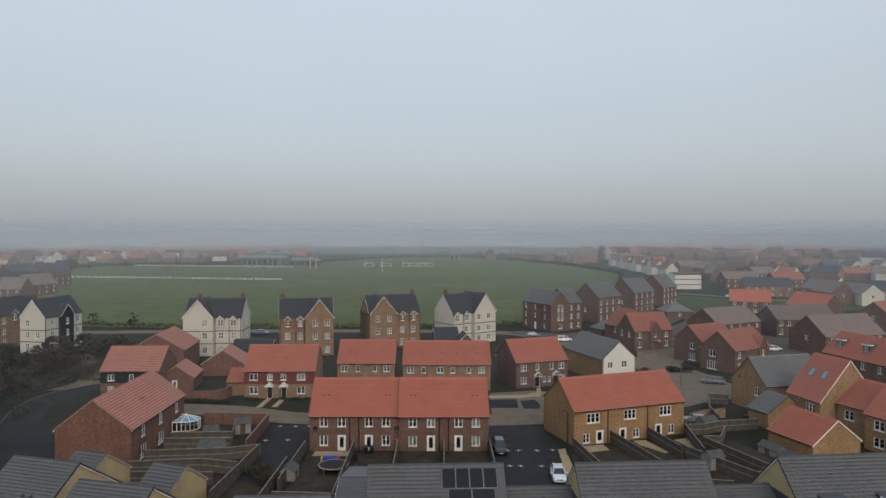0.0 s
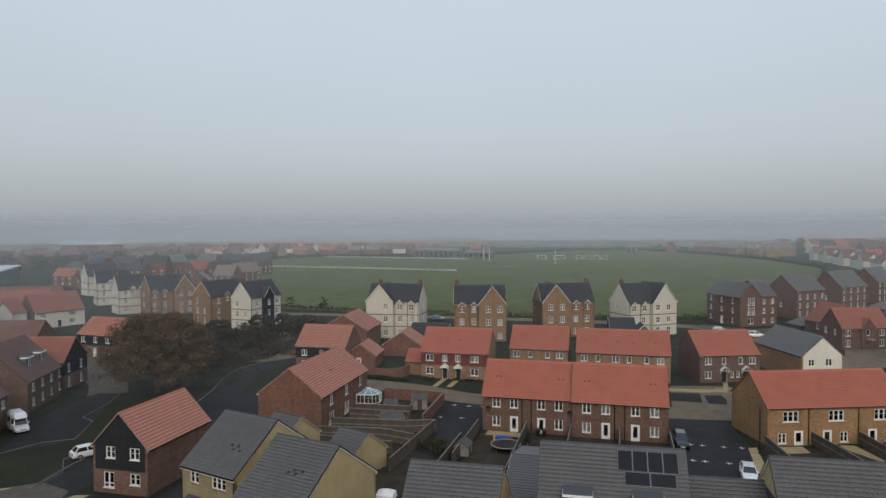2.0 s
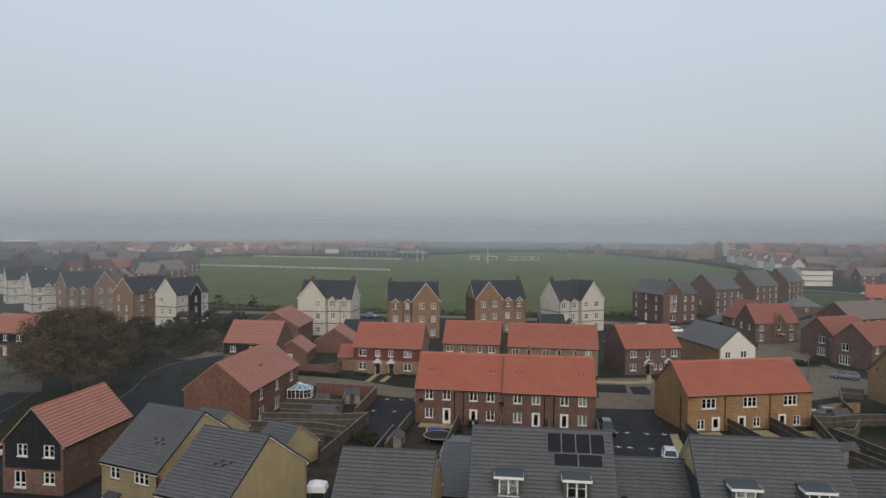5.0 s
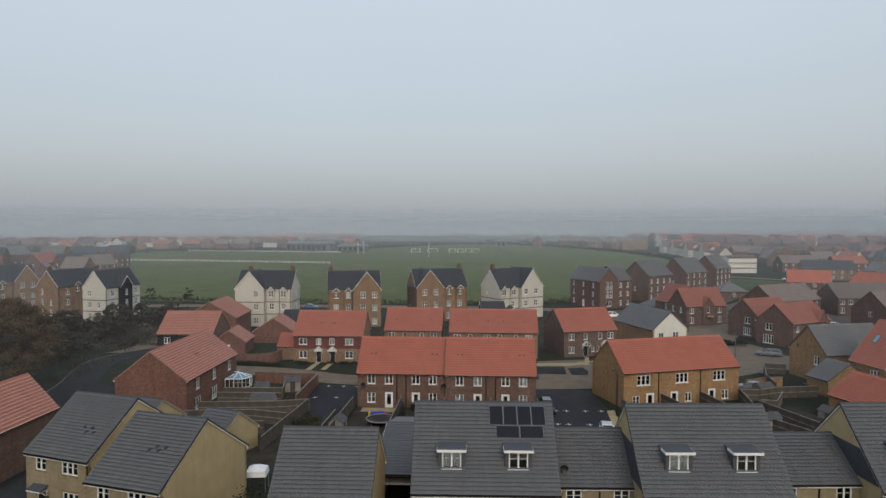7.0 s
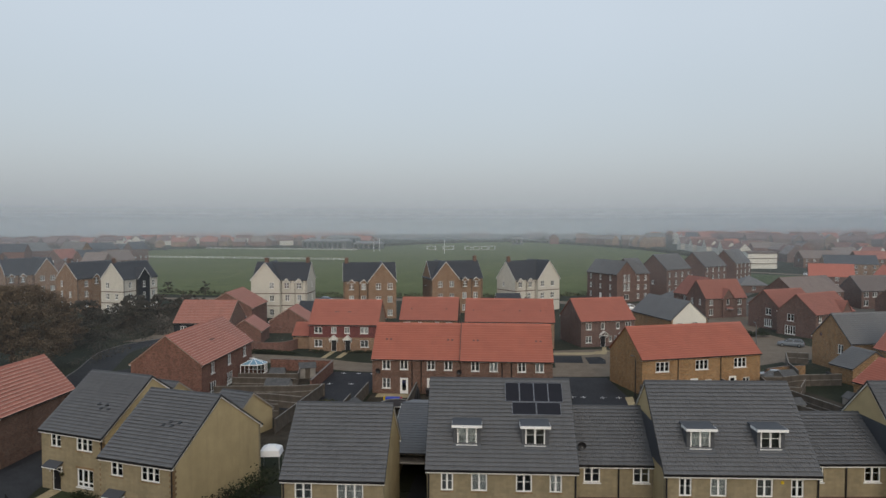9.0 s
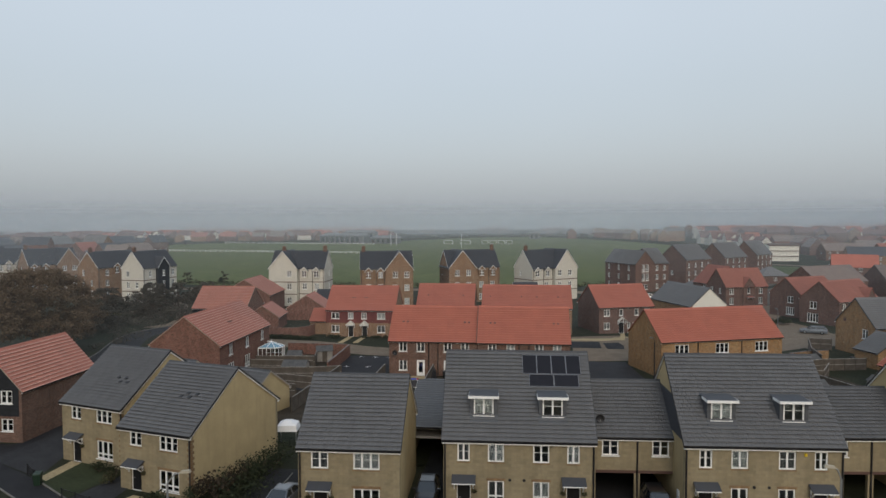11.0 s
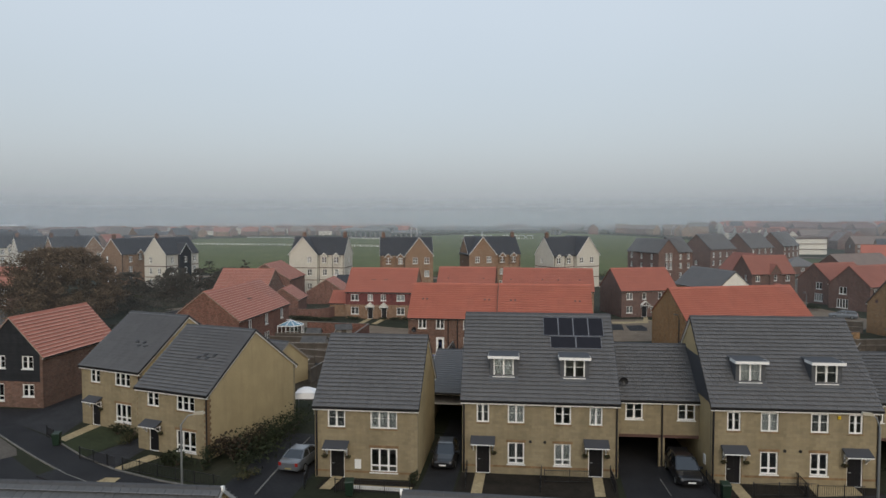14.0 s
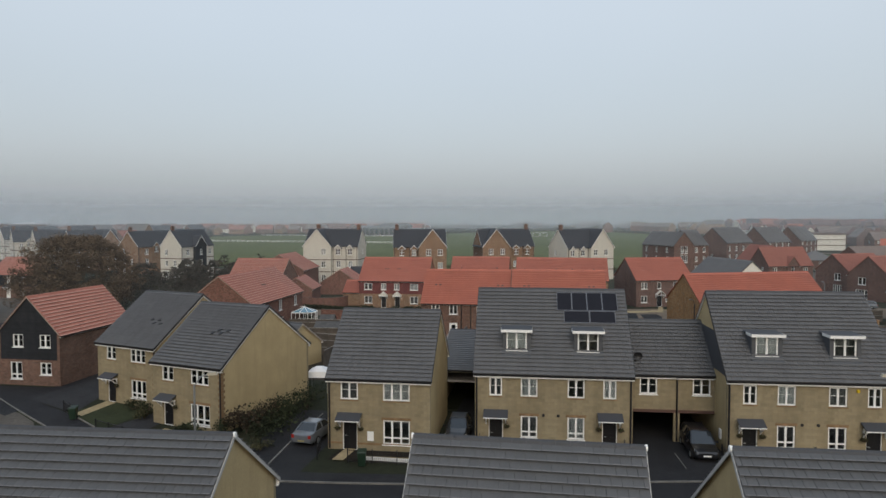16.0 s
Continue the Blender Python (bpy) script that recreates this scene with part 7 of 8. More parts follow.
# ---- fences, walls, sheds ----
def fence(pts, h, mat, label, rails=True, step=1.85, name="fence"):
    """Posts with slatted panels between, along the line pts."""
    a0 = pts[0]
    t = thing(name, label, "fence", pose(a0[0], a0[1], 0))
    post = shared(("post", h), box_mesh(-0.05, -0.05, 0, 0.05, 0.05, h + 0.08), mat)
    for a, b in zip(pts, pts[1:]):
        a, b = Vector((*a, 0)), Vector((*b, 0))
        n = max(1, round((b - a).length / step))
        ln = (b - a).length / n
        ang = math.degrees(math.atan2((b - a).y, (b - a).x))

        def panel():
            mb = Mesh()
            m = max(4, int((h - 0.1) / 0.16))
            prof = []
            for i in range(m):
                z0, z1 = 0.08 + (h - 0.1) * i / m, 0.08 + (h - 0.1) * (i + 1) / m
                prof += [(-0.034, z0), (-0.012, z1 - 0.004)]
            prof += [(0.012, prof[-1][1]), (0.012, 0.08)]
            n = len(prof)
            for y, z in prof:
                mb.v += [(0.06, y, z), (ln - 0.06, y, z)]
            for i in range(n):
                p, q = 2 * i, 2 * ((i + 1) % n)
                mb.f.append((p, q, q + 1, p + 1))
            mb.f += [tuple(2 * i + 1 for i in range(n)), tuple(2 * i for i in reversed(range(n)))]
            return mb
        key = ("panel", round(ln, 3), h)
        for i in range(n):
            p = a.lerp(b, i / n) - Vector((*a0, 0))
            at = pose(p.x, p.y, 0, 0, 0, ang)
            part("post", post, "", t, at=at)
            pn = part("panel", shared(key, panel, mat), "", t, at=at)
            if rails:
                part("top_rail", shared(("top_rail", round(ln, 3), h), box_mesh(0.0, -0.05, h, ln, 0.05, h + 0.05), "fence_grey"), "", pn)
                part("mid_rail", shared(("mid_rail", round(ln, 3), h), box_mesh(0.06, -0.055, h * 0.52, ln - 0.06, -0.03, h * 0.52 + 0.07), "fence_grey"), "", pn)
        p = b - Vector((*a0, 0))
        part("post", post, "", t, at=pose(p.x, p.y, 0, 0, 0, ang))
    return t


GF = "weathered brown slatted garden fence with pale top rail"
for pts in ([(-39.2, 94.0), (-30.4, 94.6)], [(-39.0, 91.4), (-29.7, 91.6)], [(-39.4, 86.2), (-29.0, 87.4), (-24.8, 88.9)], [(-39.6, 82.0), (-30.8, 83.2), (-25.8, 82.0)], [(-39.8, 78.6), (-32.2, 78.4), (-27.6, 78.4)], [(-31.8, 100.2), (-30.4, 94.6)], [(-25.0, 88.8), (-25.9, 72.4)], [(-39.6, 75.0), (-29.0, 74.6)],
            [(-19.0, 90.5), (-19.2, 76.0)], [(-20.0, 84.0), (-20.2, 70.0)], [(-12.3, 91.2), (-12.2, 72.0)], [(-6.2, 91.2), (-6.1, 70.0)], [(0.2, 91.4), (0.2, 68.0)], [(6.6, 91.4), (6.6, 68.0)], [(-19, 72.5), (-12.2, 72), (-6.1, 70), (0.2, 68.5), (6.6, 68)],
            [(24.6, 95.5), (26.6, 88.2)], [(30.6, 97.4), (32.4, 88.6)], [(36.8, 99.2), (35.2, 87.6)], [(33.0, 88.8), (38.2, 78.8), (43, 70)], [(37.0, 93.0), (40.4, 82.8), (45, 73)], [(36.9, 98.9), (39.6, 99.0), (42.8, 100.7), (49.2, 102.0)], [(37.4, 93.2), (39.6, 93.0), (42.4, 98.0)], [(18.4, 92.4), (20.5, 78), (34, 76)], [(26.6, 88.2), (29, 78)], [(48.6, 85.6), (45.5, 80), (38, 79)]):
    fence(pts, 1.75, "fence_wood", GF)
fence([(47.6, 117.4), (44.4, 108.4), (43.6, 103.0)], 1.9, "fence_wood", "dark wooden bin-store fence behind an ochre house")
fence([(47.8, 117.6), (51.0, 116.8)], 1.9, "fence_wood", "dark wooden bin-store fence beside an ochre gable")


def brick_wall(pts, h, label, mat="brick_red"):
    mb, cap = Mesh(), Mesh()
    a0 = pts[0]
    for a, b in zip(pts, pts[1:]):
        a, b = Vector((a[0] - a0[0], a[1] - a0[1], 0)), Vector((b[0] - a0[0], b[1] - a0[1], 0))
        d = (b - a).normalized()
        n = Vector((-d.y, d.x, 0)) * 0.11
        up = Vector((0, 0, h))
        mb.hexa([tuple(q) for q in (a - n, b - n, b + n, a + n, a - n + up, b - n + up, b + n + up, a + n + up)])
        n *= 1.3
        lo, hi = Vector((0, 0, h + 0.003)), Vector((0, 0, h + 0.07))
        cap.hexa([tuple(q) for q in (a - n + lo, b - n + lo, b + n + lo, a + n + lo, a - n + hi, b - n + hi, b + n + hi, a + n + hi)])
    w = thing("garden_wall", label, "wall", pose(a0[0], a0[1], 0))
    part("brickwork", mb, mat, w)
    part("coping", cap, "brick_dark", w)


brick_wall([(-23.6, 121.6), (-20.6, 128.6)], 1.9, "tan brick link wall between two houses", "brick_tan")
brick_wall([(-38.0, 104.2), (-31.7, 103.9), (-27.6, 103.7), (-27.2, 90.4)], 1.8, "red brick garden wall round the back gardens")
brick_wall(smooth([(-49.0, 119.6), (-45.0, 118.0), (-41.4, 118.6), (-39.6, 122.0), (-39.4, 128.6)], 4), 1.9, "curved red brick garden wall")
brick_wall([(40.0, 105.6), (43.2, 107.6), (47.0, 108.8)], 1.5, "low ochre brick wall behind parked cars", "brick_ochre")


def shed(x, y, ang, w, d, h, label, wood="fence_grey"):
    t = thing("shed", label, "shed", pose(x, y, 0, 0, 0, ang))
    n = max(6, int(h / 0.16))
    mb = Mesh()
    for i in range(n):
        z0, z1 = h * i / n, h * (i + 1) / n
        o = 0.012
        a, c = [(-o, -o, z0), (w + o, -o, z0), (w + o, d + o, z0), (-o, d + o, z0)], [(0, 0, z1), (w, 0, z1), (w, d, z1), (0, d, z1)]
        nx = [(-o, -o, z1), (w + o, -o, z1), (w + o, d + o, z1), (-o, d + o, z1)]
        for p in range(4):
            q = (p + 1) % 4
            mb.face(a[p], a[q], c[q], c[p])
            if i < n - 1:
                mb.face(c[p], c[q], nx[q], nx[p])
    part("boarding", mb.weld(), wood, t)
    g = Mesh()
    for x0, x1 in ((0.0, 0.03), (w - 0.03, w)):
        g.hexa([(x0, 0, h), (x1, 0, h), (x1, d, h), (x0, d, h), (x0, d / 2 - 0.01, h + 0.6), (x1, d / 2 - 0.01, h + 0.6), (x1, d / 2 + 0.01, h + 0.6), (x0, d / 2 + 0.01, h + 0.6)])
    part("gable_boards", g, wood, t)
    for s in (0, 1):
        rb = Mesh()
        ye = -0.15 if s == 0 else d + 0.15
        ze = h - 0.1
        rb.hexa([(-0.12, d / 2, h + 0.62), (w + 0.12, d / 2, h + 0.62), (w + 0.12, ye, ze), (-0.12, ye, ze), (-0.12, d / 2, h + 0.66), (w + 0.12, d / 2, h + 0.66), (w + 0.12, ye, ze + 0.04), (-0.12, ye, ze + 0.04)])
        part("roof_side", rb, "shed_roof_felt", t)
    db = Mesh()
    db.box(w * 0.35, -0.04, 0.05, w * 0.35 + 0.75, -0.014, h - 0.1)
    part("door", db, "fence_wood", t)


for x, y, a, w, d, h, lab in ((-32.8, 87.6, 3, 3.2, 2.2, 1.8, "grey weathered garden shed between fences"), (-31.4, 98.6, 20, 2.4, 2.0, 1.7, "weathered shed by a brick wall"), (-34.9, 95.3, 6, 2.0, 1.6, 1.6, "small weathered shed behind a fence"), (-18.2, 80.0, 88, 2.2, 1.8, 1.25, "weathered shed on a patio edge"), (44.3, 91.6, -71, 3.4, 1.8, 1.05, "grey-roofed shed beside a lawn"), (40.4, 100.6, 18, 2.4, 1.9, 1.6, "felt-roofed shed beside a fence"), (45.3, 87.6, -71, 3.2, 1.8, 1.0, "small grey shed beside a lawn"), (2.4, 71.0, 0, 2.2, 1.8, 1.8, "weathered shed at a garden end"), (34.6, 84.0, 20, 2.2, 1.8, 1.7, "weathered shed against a long fence")):
    shed(x, y, a, w, d, h, lab)


def conservatory(x, y, ang):
    """A white-framed glass room with a faceted glass roof."""
    t = thing("conservatory", "white-framed conservatory with bluish glass roof, reflected sky painted in", "conservatory", pose(x, y, 0, 0, 0, ang))
    r, z0, z1, top = 1.68, 0.7, 2.1, 2.85
    pts = [(r * math.cos(math.radians(a)), r * math.sin(math.radians(a))) for a in range(-112, 113, 45)]
    pts = [(-1.9, -r)] + pts + [(-1.9, r)]
    for (xa, ya), (xb, yb) in zip(pts, pts[1:]):
        db = Mesh()
        db.hexa([(xa * 0.96, ya * 0.96, 0), (xa, ya, 0), (xb, yb, 0), (xb * 0.96, yb * 0.96, 0), (xa * 0.96, ya * 0.96, z0), (xa, ya, z0), (xb, yb, z0), (xb * 0.96, yb * 0.96, z0)])
        part("dwarf_wall", db, "brick_red", t)
        fb = Mesh()
        fb.bar((xa, ya, z0 + 0.04), (xb, yb, z0 + 0.04), 0.08)
        fb.bar((xa, ya, z1), (xb, yb, z1), 0.12)
        fb.bar((xa, ya, z0), (xa, ya, z1), 0.09)
        fb.bar(((xa + xb) / 2, (ya + yb) / 2, z0), ((xa + xb) / 2, (ya + yb) / 2, z1), 0.06)
        f = part("side_frame", fb, "upvc_white", t)
        gb = Mesh()
        gb.face((xa * 0.99, ya * 0.99, z0), (xb * 0.99, yb * 0.99, z0), (xb * 0.99, yb * 0.99, z1), (xa * 0.99, ya * 0.99, z1))
        part("pane", gb, "window_glass", f)
        rb = Mesh()
        rb.bar((xa, ya, z1 + 0.06), (-0.3, 0, top), 0.07)
        rf = part("roof_bar", rb, "upvc_white", t)
        pb = Mesh()
        pb.face((xa, ya, z1 + 0.06), (xb, yb, z1 + 0.06), (-0.3, 0, top))
        part("roof_pane", pb, "roof_glass_painted_sky", rf)
    rb = Mesh()
    rb.bar((-0.3, 0, top + 0.02), (-1.0, 0, top + 0.02), 0.1)
    rb.tube((-0.3, 0, top), (-0.3, 0, top + 0.35), 0.05, 0.01, 6)
    part("ridge", rb, "upvc_white", t)


conservatory(-38.7, 99.6, 5)

# A white canvas cover on the patio behind the rendered house.
t = thing("garden_canopy", "white canvas garden canopy on four legs", "canopy", pose(-22.6, 62.2, 0, 0, 0, 8))
mb = Mesh()
for (a, b), (c, d) in zip(((-1, -1), (1, -1), (1, 1), (-1, 1)), ((1, -1), (1, 1), (-1, 1), (-1, -1))):
    mb.face((a, b * 0.9, 1.5), (c, d * 0.9, 1.5), (c * 0.9, d * 0.8, 2.05), (a * 0.9, b * 0.8, 2.05))
    mb.face((a * 0.9, b * 0.8, 2.05), (c * 0.9, d * 0.8, 2.05), (c * 0.3, d * 0.25, 2.4), (a * 0.3, b * 0.25, 2.4))
mb.face((-0.3, -0.225, 2.4), (0.3, -0.225, 2.4), (0.3, 0.225, 2.4), (-0.3, 0.225, 2.4))
part("cover", mb.weld(), "canvas_white", t)
for a, b in ((-0.92, -0.82), (0.92, -0.82), (0.92, 0.82), (-0.92, 0.82)):
    lb = Mesh()
    lb.box(a - 0.03, b - 0.03, 0, a + 0.03, b + 0.03, 1.52)
    part("leg", lb, "metal_grey", t)


# ---- vehicles ----
def car(x, y, ang, body, label, kind="hatch", name="car"):
    """A car with its nose along -y."""
    t = thing(name, label, "car" if name == "car" else "van", pose(x, y, 0, 0, 0, ang))
    L, W, Hh = {"hatch": (4.2, 0.9, 1.5), "estate": (4.7, 0.91, 1.48), "saloon": (4.6, 0.91, 1.45), "suv": (4.5, 0.93, 1.66), "van": (5.0, 0.98, 2.1)}[kind]
    van = kind == "van"
    belt = 0.98 if not van else 1.15
    st = [(-0.5, 0.70, 0.34, 0.62), (-0.475, 0.84, 0.26, 0.74), (-0.40, 0.95, 0.22, 0.84), (-0.24, 1.0, 0.20, belt - 0.02), (0.0, 1.0, 0.2, belt), (0.3, 1.0, 0.2, belt + 0.02), (0.44, 0.97, 0.24, belt), (0.485, 0.90, 0.3, belt - 0.04), (0.5, 0.82, 0.36, belt - 0.12)]
    mb = Mesh()
    rings = []
    for f, w, z0, z1 in st:
        yy, ww = f * L, w * W
        rings.append([(-ww * 0.86, yy, z0), (-ww, yy, z0 + 0.16), (-ww * 0.985, yy, (z0 + z1) / 2 + 0.08), (-ww * 0.9, yy, z1 - 0.03), (-ww * 0.78, yy, z1), (ww * 0.78, yy, z1), (ww * 0.9, yy, z1 - 0.03), (ww * 0.985, yy, (z0 + z1) / 2 + 0.08), (ww, yy, z0 + 0.16), (ww * 0.86, yy, z0)])
    k = len(rings[0])
    for r in rings:
        mb.v += r
    for i in range(len(rings) - 1):
        for j in range(k):
            a, b = i * k + j, i * k + (j + 1) % k
            mb.f.append((a, b, b + k, a + k))
    mb.f.append(tuple(reversed(range(k))))
    mb.f.append(tuple((len(rings) - 1) * k + j for j in range(k)))
    part("body", mb, body, t)
    front, back = (-0.25, 0.43) if kind == "hatch" else (-0.22, 0.36) if kind == "saloon" else ((-0.25, 0.48) if kind != "van" else (-0.3, 0.49))
    rf, rb_ = front + (0.17 if not van else 0.1), back - (0.16 if kind == "saloon" else 0.1 if not van else 0.015)
    low = [(-W * 0.86, front * L, belt - 0.03), (W * 0.86, front * L, belt - 0.03), (W * 0.86, back * L, belt - 0.03), (-W * 0.86, back * L, belt - 0.03)]
    up = [(-W * 0.68, rf * L, Hh - 0.06), (W * 0.68, rf * L, Hh - 0.06), (W * 0.66, rb_ * L, Hh - 0.06), (-W * 0.66, rb_ * L, Hh - 0.06)]
    gb = Mesh()
    gb.hexa(low + up)
    part("glasshouse", gb, "car_glass", t)
    rp = Mesh()
    rp.hexa([(p[0] * 1.02, p[1], p[2] - 0.01) for p in up] + [(p[0] * 0.9, p[1] + (0.12 if i < 2 else -0.1), Hh) for i, p in enumerate(up)])
    roof = part("roof_panel", rp, body, t)
    for s in (-1, 1):
        for p, q in (((s * abs(low[0][0]), low[0][1], low[0][2]), (s * abs(up[0][0]) * 1.01, up[0][1], up[0][2])), ((s * abs(low[3][0]), low[3][1], low[3][2]), (s * abs(up[3][0]) * 1.01, up[3][1], up[3][2])), ((s * W * 0.865, 0.08 * L, belt - 0.03), (s * W * 0.68, 0.09 * L, Hh - 0.05))):
            pl = Mesh()
            pl.bar(p, q, 0.09)
            part("pillar", pl, body, t)
    for sx in (-1, 1):
        for fy in (-0.31, 0.3):
            wb = Mesh()
            wb.tube((sx * (W - 0.2), fy * L, 0.32), (sx * (W + 0.01), fy * L, 0.32), 0.32, 0.32, 16)
            wh = part("wheel", wb, "rubber_black", t)
            hb = Mesh()
            hb.tube((sx * (W + 0.011), fy * L, 0.32), (sx * (W + 0.02), fy * L, 0.32), 0.21, 0.19, 12)
            part("rim", hb, "metal_grey", wh)
        lb = Mesh()
        lb.hexa([(sx * W * 0.45, -0.488 * L, 0.56), (sx * W * 0.78, -0.462 * L, 0.58), (sx * W * 0.86, -0.43 * L, 0.60), (sx * W * 0.5, -0.44 * L, 0.60), (sx * W * 0.45, -0.478 * L, 0.70), (sx * W * 0.78, -0.45 * L, 0.74), (sx * W * 0.86, -0.415 * L, 0.77), (sx * W * 0.5, -0.42 * L, 0.75)])
        part("headlight", lb, "lamp_light", t)
        tb = Mesh()
        tb.box(min(sx * W * 0.6, sx * W * 0.84), 0.488 * L, 0.66, max(sx * W * 0.6, sx * W * 0.84), 0.5 * L + 0.006, 0.9)
        part("tail_light", tb, "lamp_red", t)
        sb = Mesh()
        sb.box(min(sx * W * 0.94, sx * (W + 0.16)), front * L + 0.25, belt - 0.02, max(sx * W * 0.94, sx * (W + 0.16)), front * L + 0.38, belt + 0.13)
        part("mirror", sb, body, t)
    for yy, mat in ((-0.5 * L - 0.012, "upvc_white"), (0.5 * L + 0.002, "plate_yellow")):
        nb = Mesh()
        nb.box(-0.26, yy, 0.42, 0.26, yy + 0.012, 0.53)
        part("number_plate", nb, mat, t)
    gr = Mesh()
    gr.box(-W * 0.4, -0.5 * L - 0.008, 0.56, W * 0.4, -0.49 * L, 0.66)
    part("grille", gr, "gutter_black", t)
    return t


car(-18.1, 49.3, 174, "car_silver", "silver saloon car on a tarmac drive", "saloon")
car(-7.4, 51.4, 2, "car_black", "black hatchback parked on a narrow drive")
car(10.0, 50.9, 3, "car_black", "black car nosing out of a carport", "suv")
car(14.45, 81.2, -4, "car_white", "white hatchback in a marked parking bay")
car(8.0, 91.4, 2, "car_black", "black people carrier beside the terrace", "suv")
car(55.2, 133.8, 248, "car_slate", "dark silver estate car on the paved street", "estate")
car(40.6, 105.2, 250, "car_grey", "dark grey car behind a low wall")
car(-64.8, 68.6, 150, "car_white", "white car on the cul-de-sac")
VAN = car(-83.0, 74.9, 62, "car_white", "white high-roofed camper van parked by the houses", "van", "camper_van")
mb = Mesh()
rings = []
for f, w, z in ((-1.75, 0.62, 2.02), (-1.55, 0.80, 2.5), (-0.9, 0.90, 2.72), (0.4, 0.92, 2.76), (1.8, 0.90, 2.72), (2.35, 0.84, 2.55)):
    rings.append([(-w, f, 2.0), (-w * 0.98, f, 2.0 + (z - 2.0) * 0.6), (-w * 0.7, f, z), (w * 0.7, f, z), (w * 0.98, f, 2.0 + (z - 2.0) * 0.6), (w, f, 2.0)])
for r in rings:
    mb.v += r
for i in range(len(rings) - 1):
    for j in range(6):
        a, b = i * 6 + j, i * 6 + (j + 1) % 6
        mb.f.append((a, b, b + 6, a + 6))
mb.f += [tuple(reversed(range(6))), tuple(30 + j for j in range(6))]
part("high_roof", mb, "car_white", VAN, "rounded white high roof")
car(34.4, 186.0, 100, "car_white", "white car beside the brick block", "suv")
car(26.8, 194.0, 95, "car_blue", "blue car before the brick block")
car(-54.5, 197.5, 92, "car_blue", "dark blue car beside the field hedge")
car(86.6, 171.5, 100, "car_white", "white car between brown brick houses")
car(-55.0, 96.0, 10, "car_silver", "pale car beside the red brick house")
car(-100.5, 99.5, 150, "car_grey", "grey car parked in the cul-de-sac")
car(-97.6, 96.0, 150, "car_silver", "silver car parked in the cul-de-sac")
car(139.0, 317.5, 58, "car_white", "white car on the far street")


# ---- street furniture ----
def lamp_post(x, y, h, ang, label, reach=1.3, mat="metal_grey"):
    t = thing("street_lamp", label, "street lamp", pose(x, y, 0, 0, 0, ang))
    mb = Mesh()
    thick = 1.0 if mat == "metal_grey" else 1.4
    mb.tube((0, 0, 0), (0, 0, 1.2), 0.085 * thick, 0.085 * thick, 10)
    mb.tube((0, 0, 1.2), (0, 0, h - 0.6), 0.062 * thick, 0.052 * thick, 10)
    mb.tube((0, 0, h - 0.6), (reach * 0.5, 0, h - 0.12), 0.04, 0.035, 8)
    mb.tube((reach * 0.5, 0, h - 0.12), (reach, 0, h), 0.035, 0.03, 8)
    part("pole", mb, mat, t)
    hb = Mesh()
    hb.hexa([(reach - 0.08, -0.07, h - 0.05), (reach + 0.5, -0.11, h + 0.0), (reach + 0.5, 0.11, h + 0.0), (reach - 0.08, 0.07, h - 0.05), (reach, -0.05, h + 0.09), (reach + 0.44, -0.08, h + 0.14), (reach + 0.44, 0.08, h + 0.14), (reach, 0.05, h + 0.09)])
    part("lantern", hb, "lamp_grey" if mat == "metal_grey" else mat, t)


lamp_post(-18.35, 33.0, 8.7, 5, "grey street lamp with a curved arm", 0.75)
lamp_post(17.25, 90.0, 6.2, 178, "dark street lamp beside the parking court", 0.2, "gutter_black")
lamp_post(16.25, 36.8, 9.0, 178, "grey street lamp before the stone houses", 0.35)
lamp_post(47.5, 130.5, 5.0, 120, "dark street lamp at the paved street", 0.2, "lead_grey")


def railing(pts, h, label):
    """Thin black rails with uprights."""
    a0 = pts[0]
    t = thing("railing", label, "railing", pose(a0[0], a0[1], 0))
    for a, b in zip(pts, pts[1:]):
        a, b = Vector((a[0] - a0[0], a[1] - a0[1], 0)), Vector((b[0] - a0[0], b[1] - a0[1], 0))
        rb = Mesh()
        for z in (h - 0.03, 0.15):
            rb.bar(tuple(a + Vector((0, 0, z))), tuple(b + Vector((0, 0, z))), 0.035)
        part("rail", rb, "gutter_black", t)
        n = max(2, int((b - a).length / 0.14))
        for i in range(n + 1):
            p = a.lerp(b, i / n)
            part("upright", shared(("upright", h, i % 12 == 0), box_mesh(*((-0.03, -0.03, 0, 0.03, 0.03, h + 0.08) if i % 12 == 0 else (-0.009, -0.009, 0.1, 0.009, 0.009, h))), "gutter_black"), "", t, at=pose(p.x, p.y, 0))


railing([(-14.0, 44.6), (-8.9, 44.9)], 0.95, "low black metal railing before a stone house")
railing([(-0.2, 46.6), (-0.1, 49.3)], 0.95, "low black metal railing between two front gardens")
railing([(0.1, 48.3), (3.3, 48.6)], 0.95, "low black metal railing round a front bed")
railing([(-35.6, 47.7), (-31.6, 46.2)], 0.95, "black metal railing along the pavement before a path")
railing([(-30.8, 46.0), (-22.0, 43.9)], 0.95, "black metal railing along the pavement verge")
railing([(-42.0, 52.0), (-39.9, 50.6)], 0.95, "short black metal railing at the bend")
railing([(13.9, 48.0), (18.0, 48.6)], 0.95, "low black metal railing before the dormer houses")
railing([(-16.7, 46.6), (-16.25, 44.7)], 0.95, "short black metal railing beside a drive")
railing([(-5.5, 49.2), (-5.3, 46.2)], 0.95, "black metal railing beside a front path")
railing([(4.75, 49.6), (4.85, 46.9)], 0.95, "black metal railing beside the shared drive")
railing([(11.3, 49.8), (11.5, 47.4)], 0.95, "black metal railing at the drive's far side")

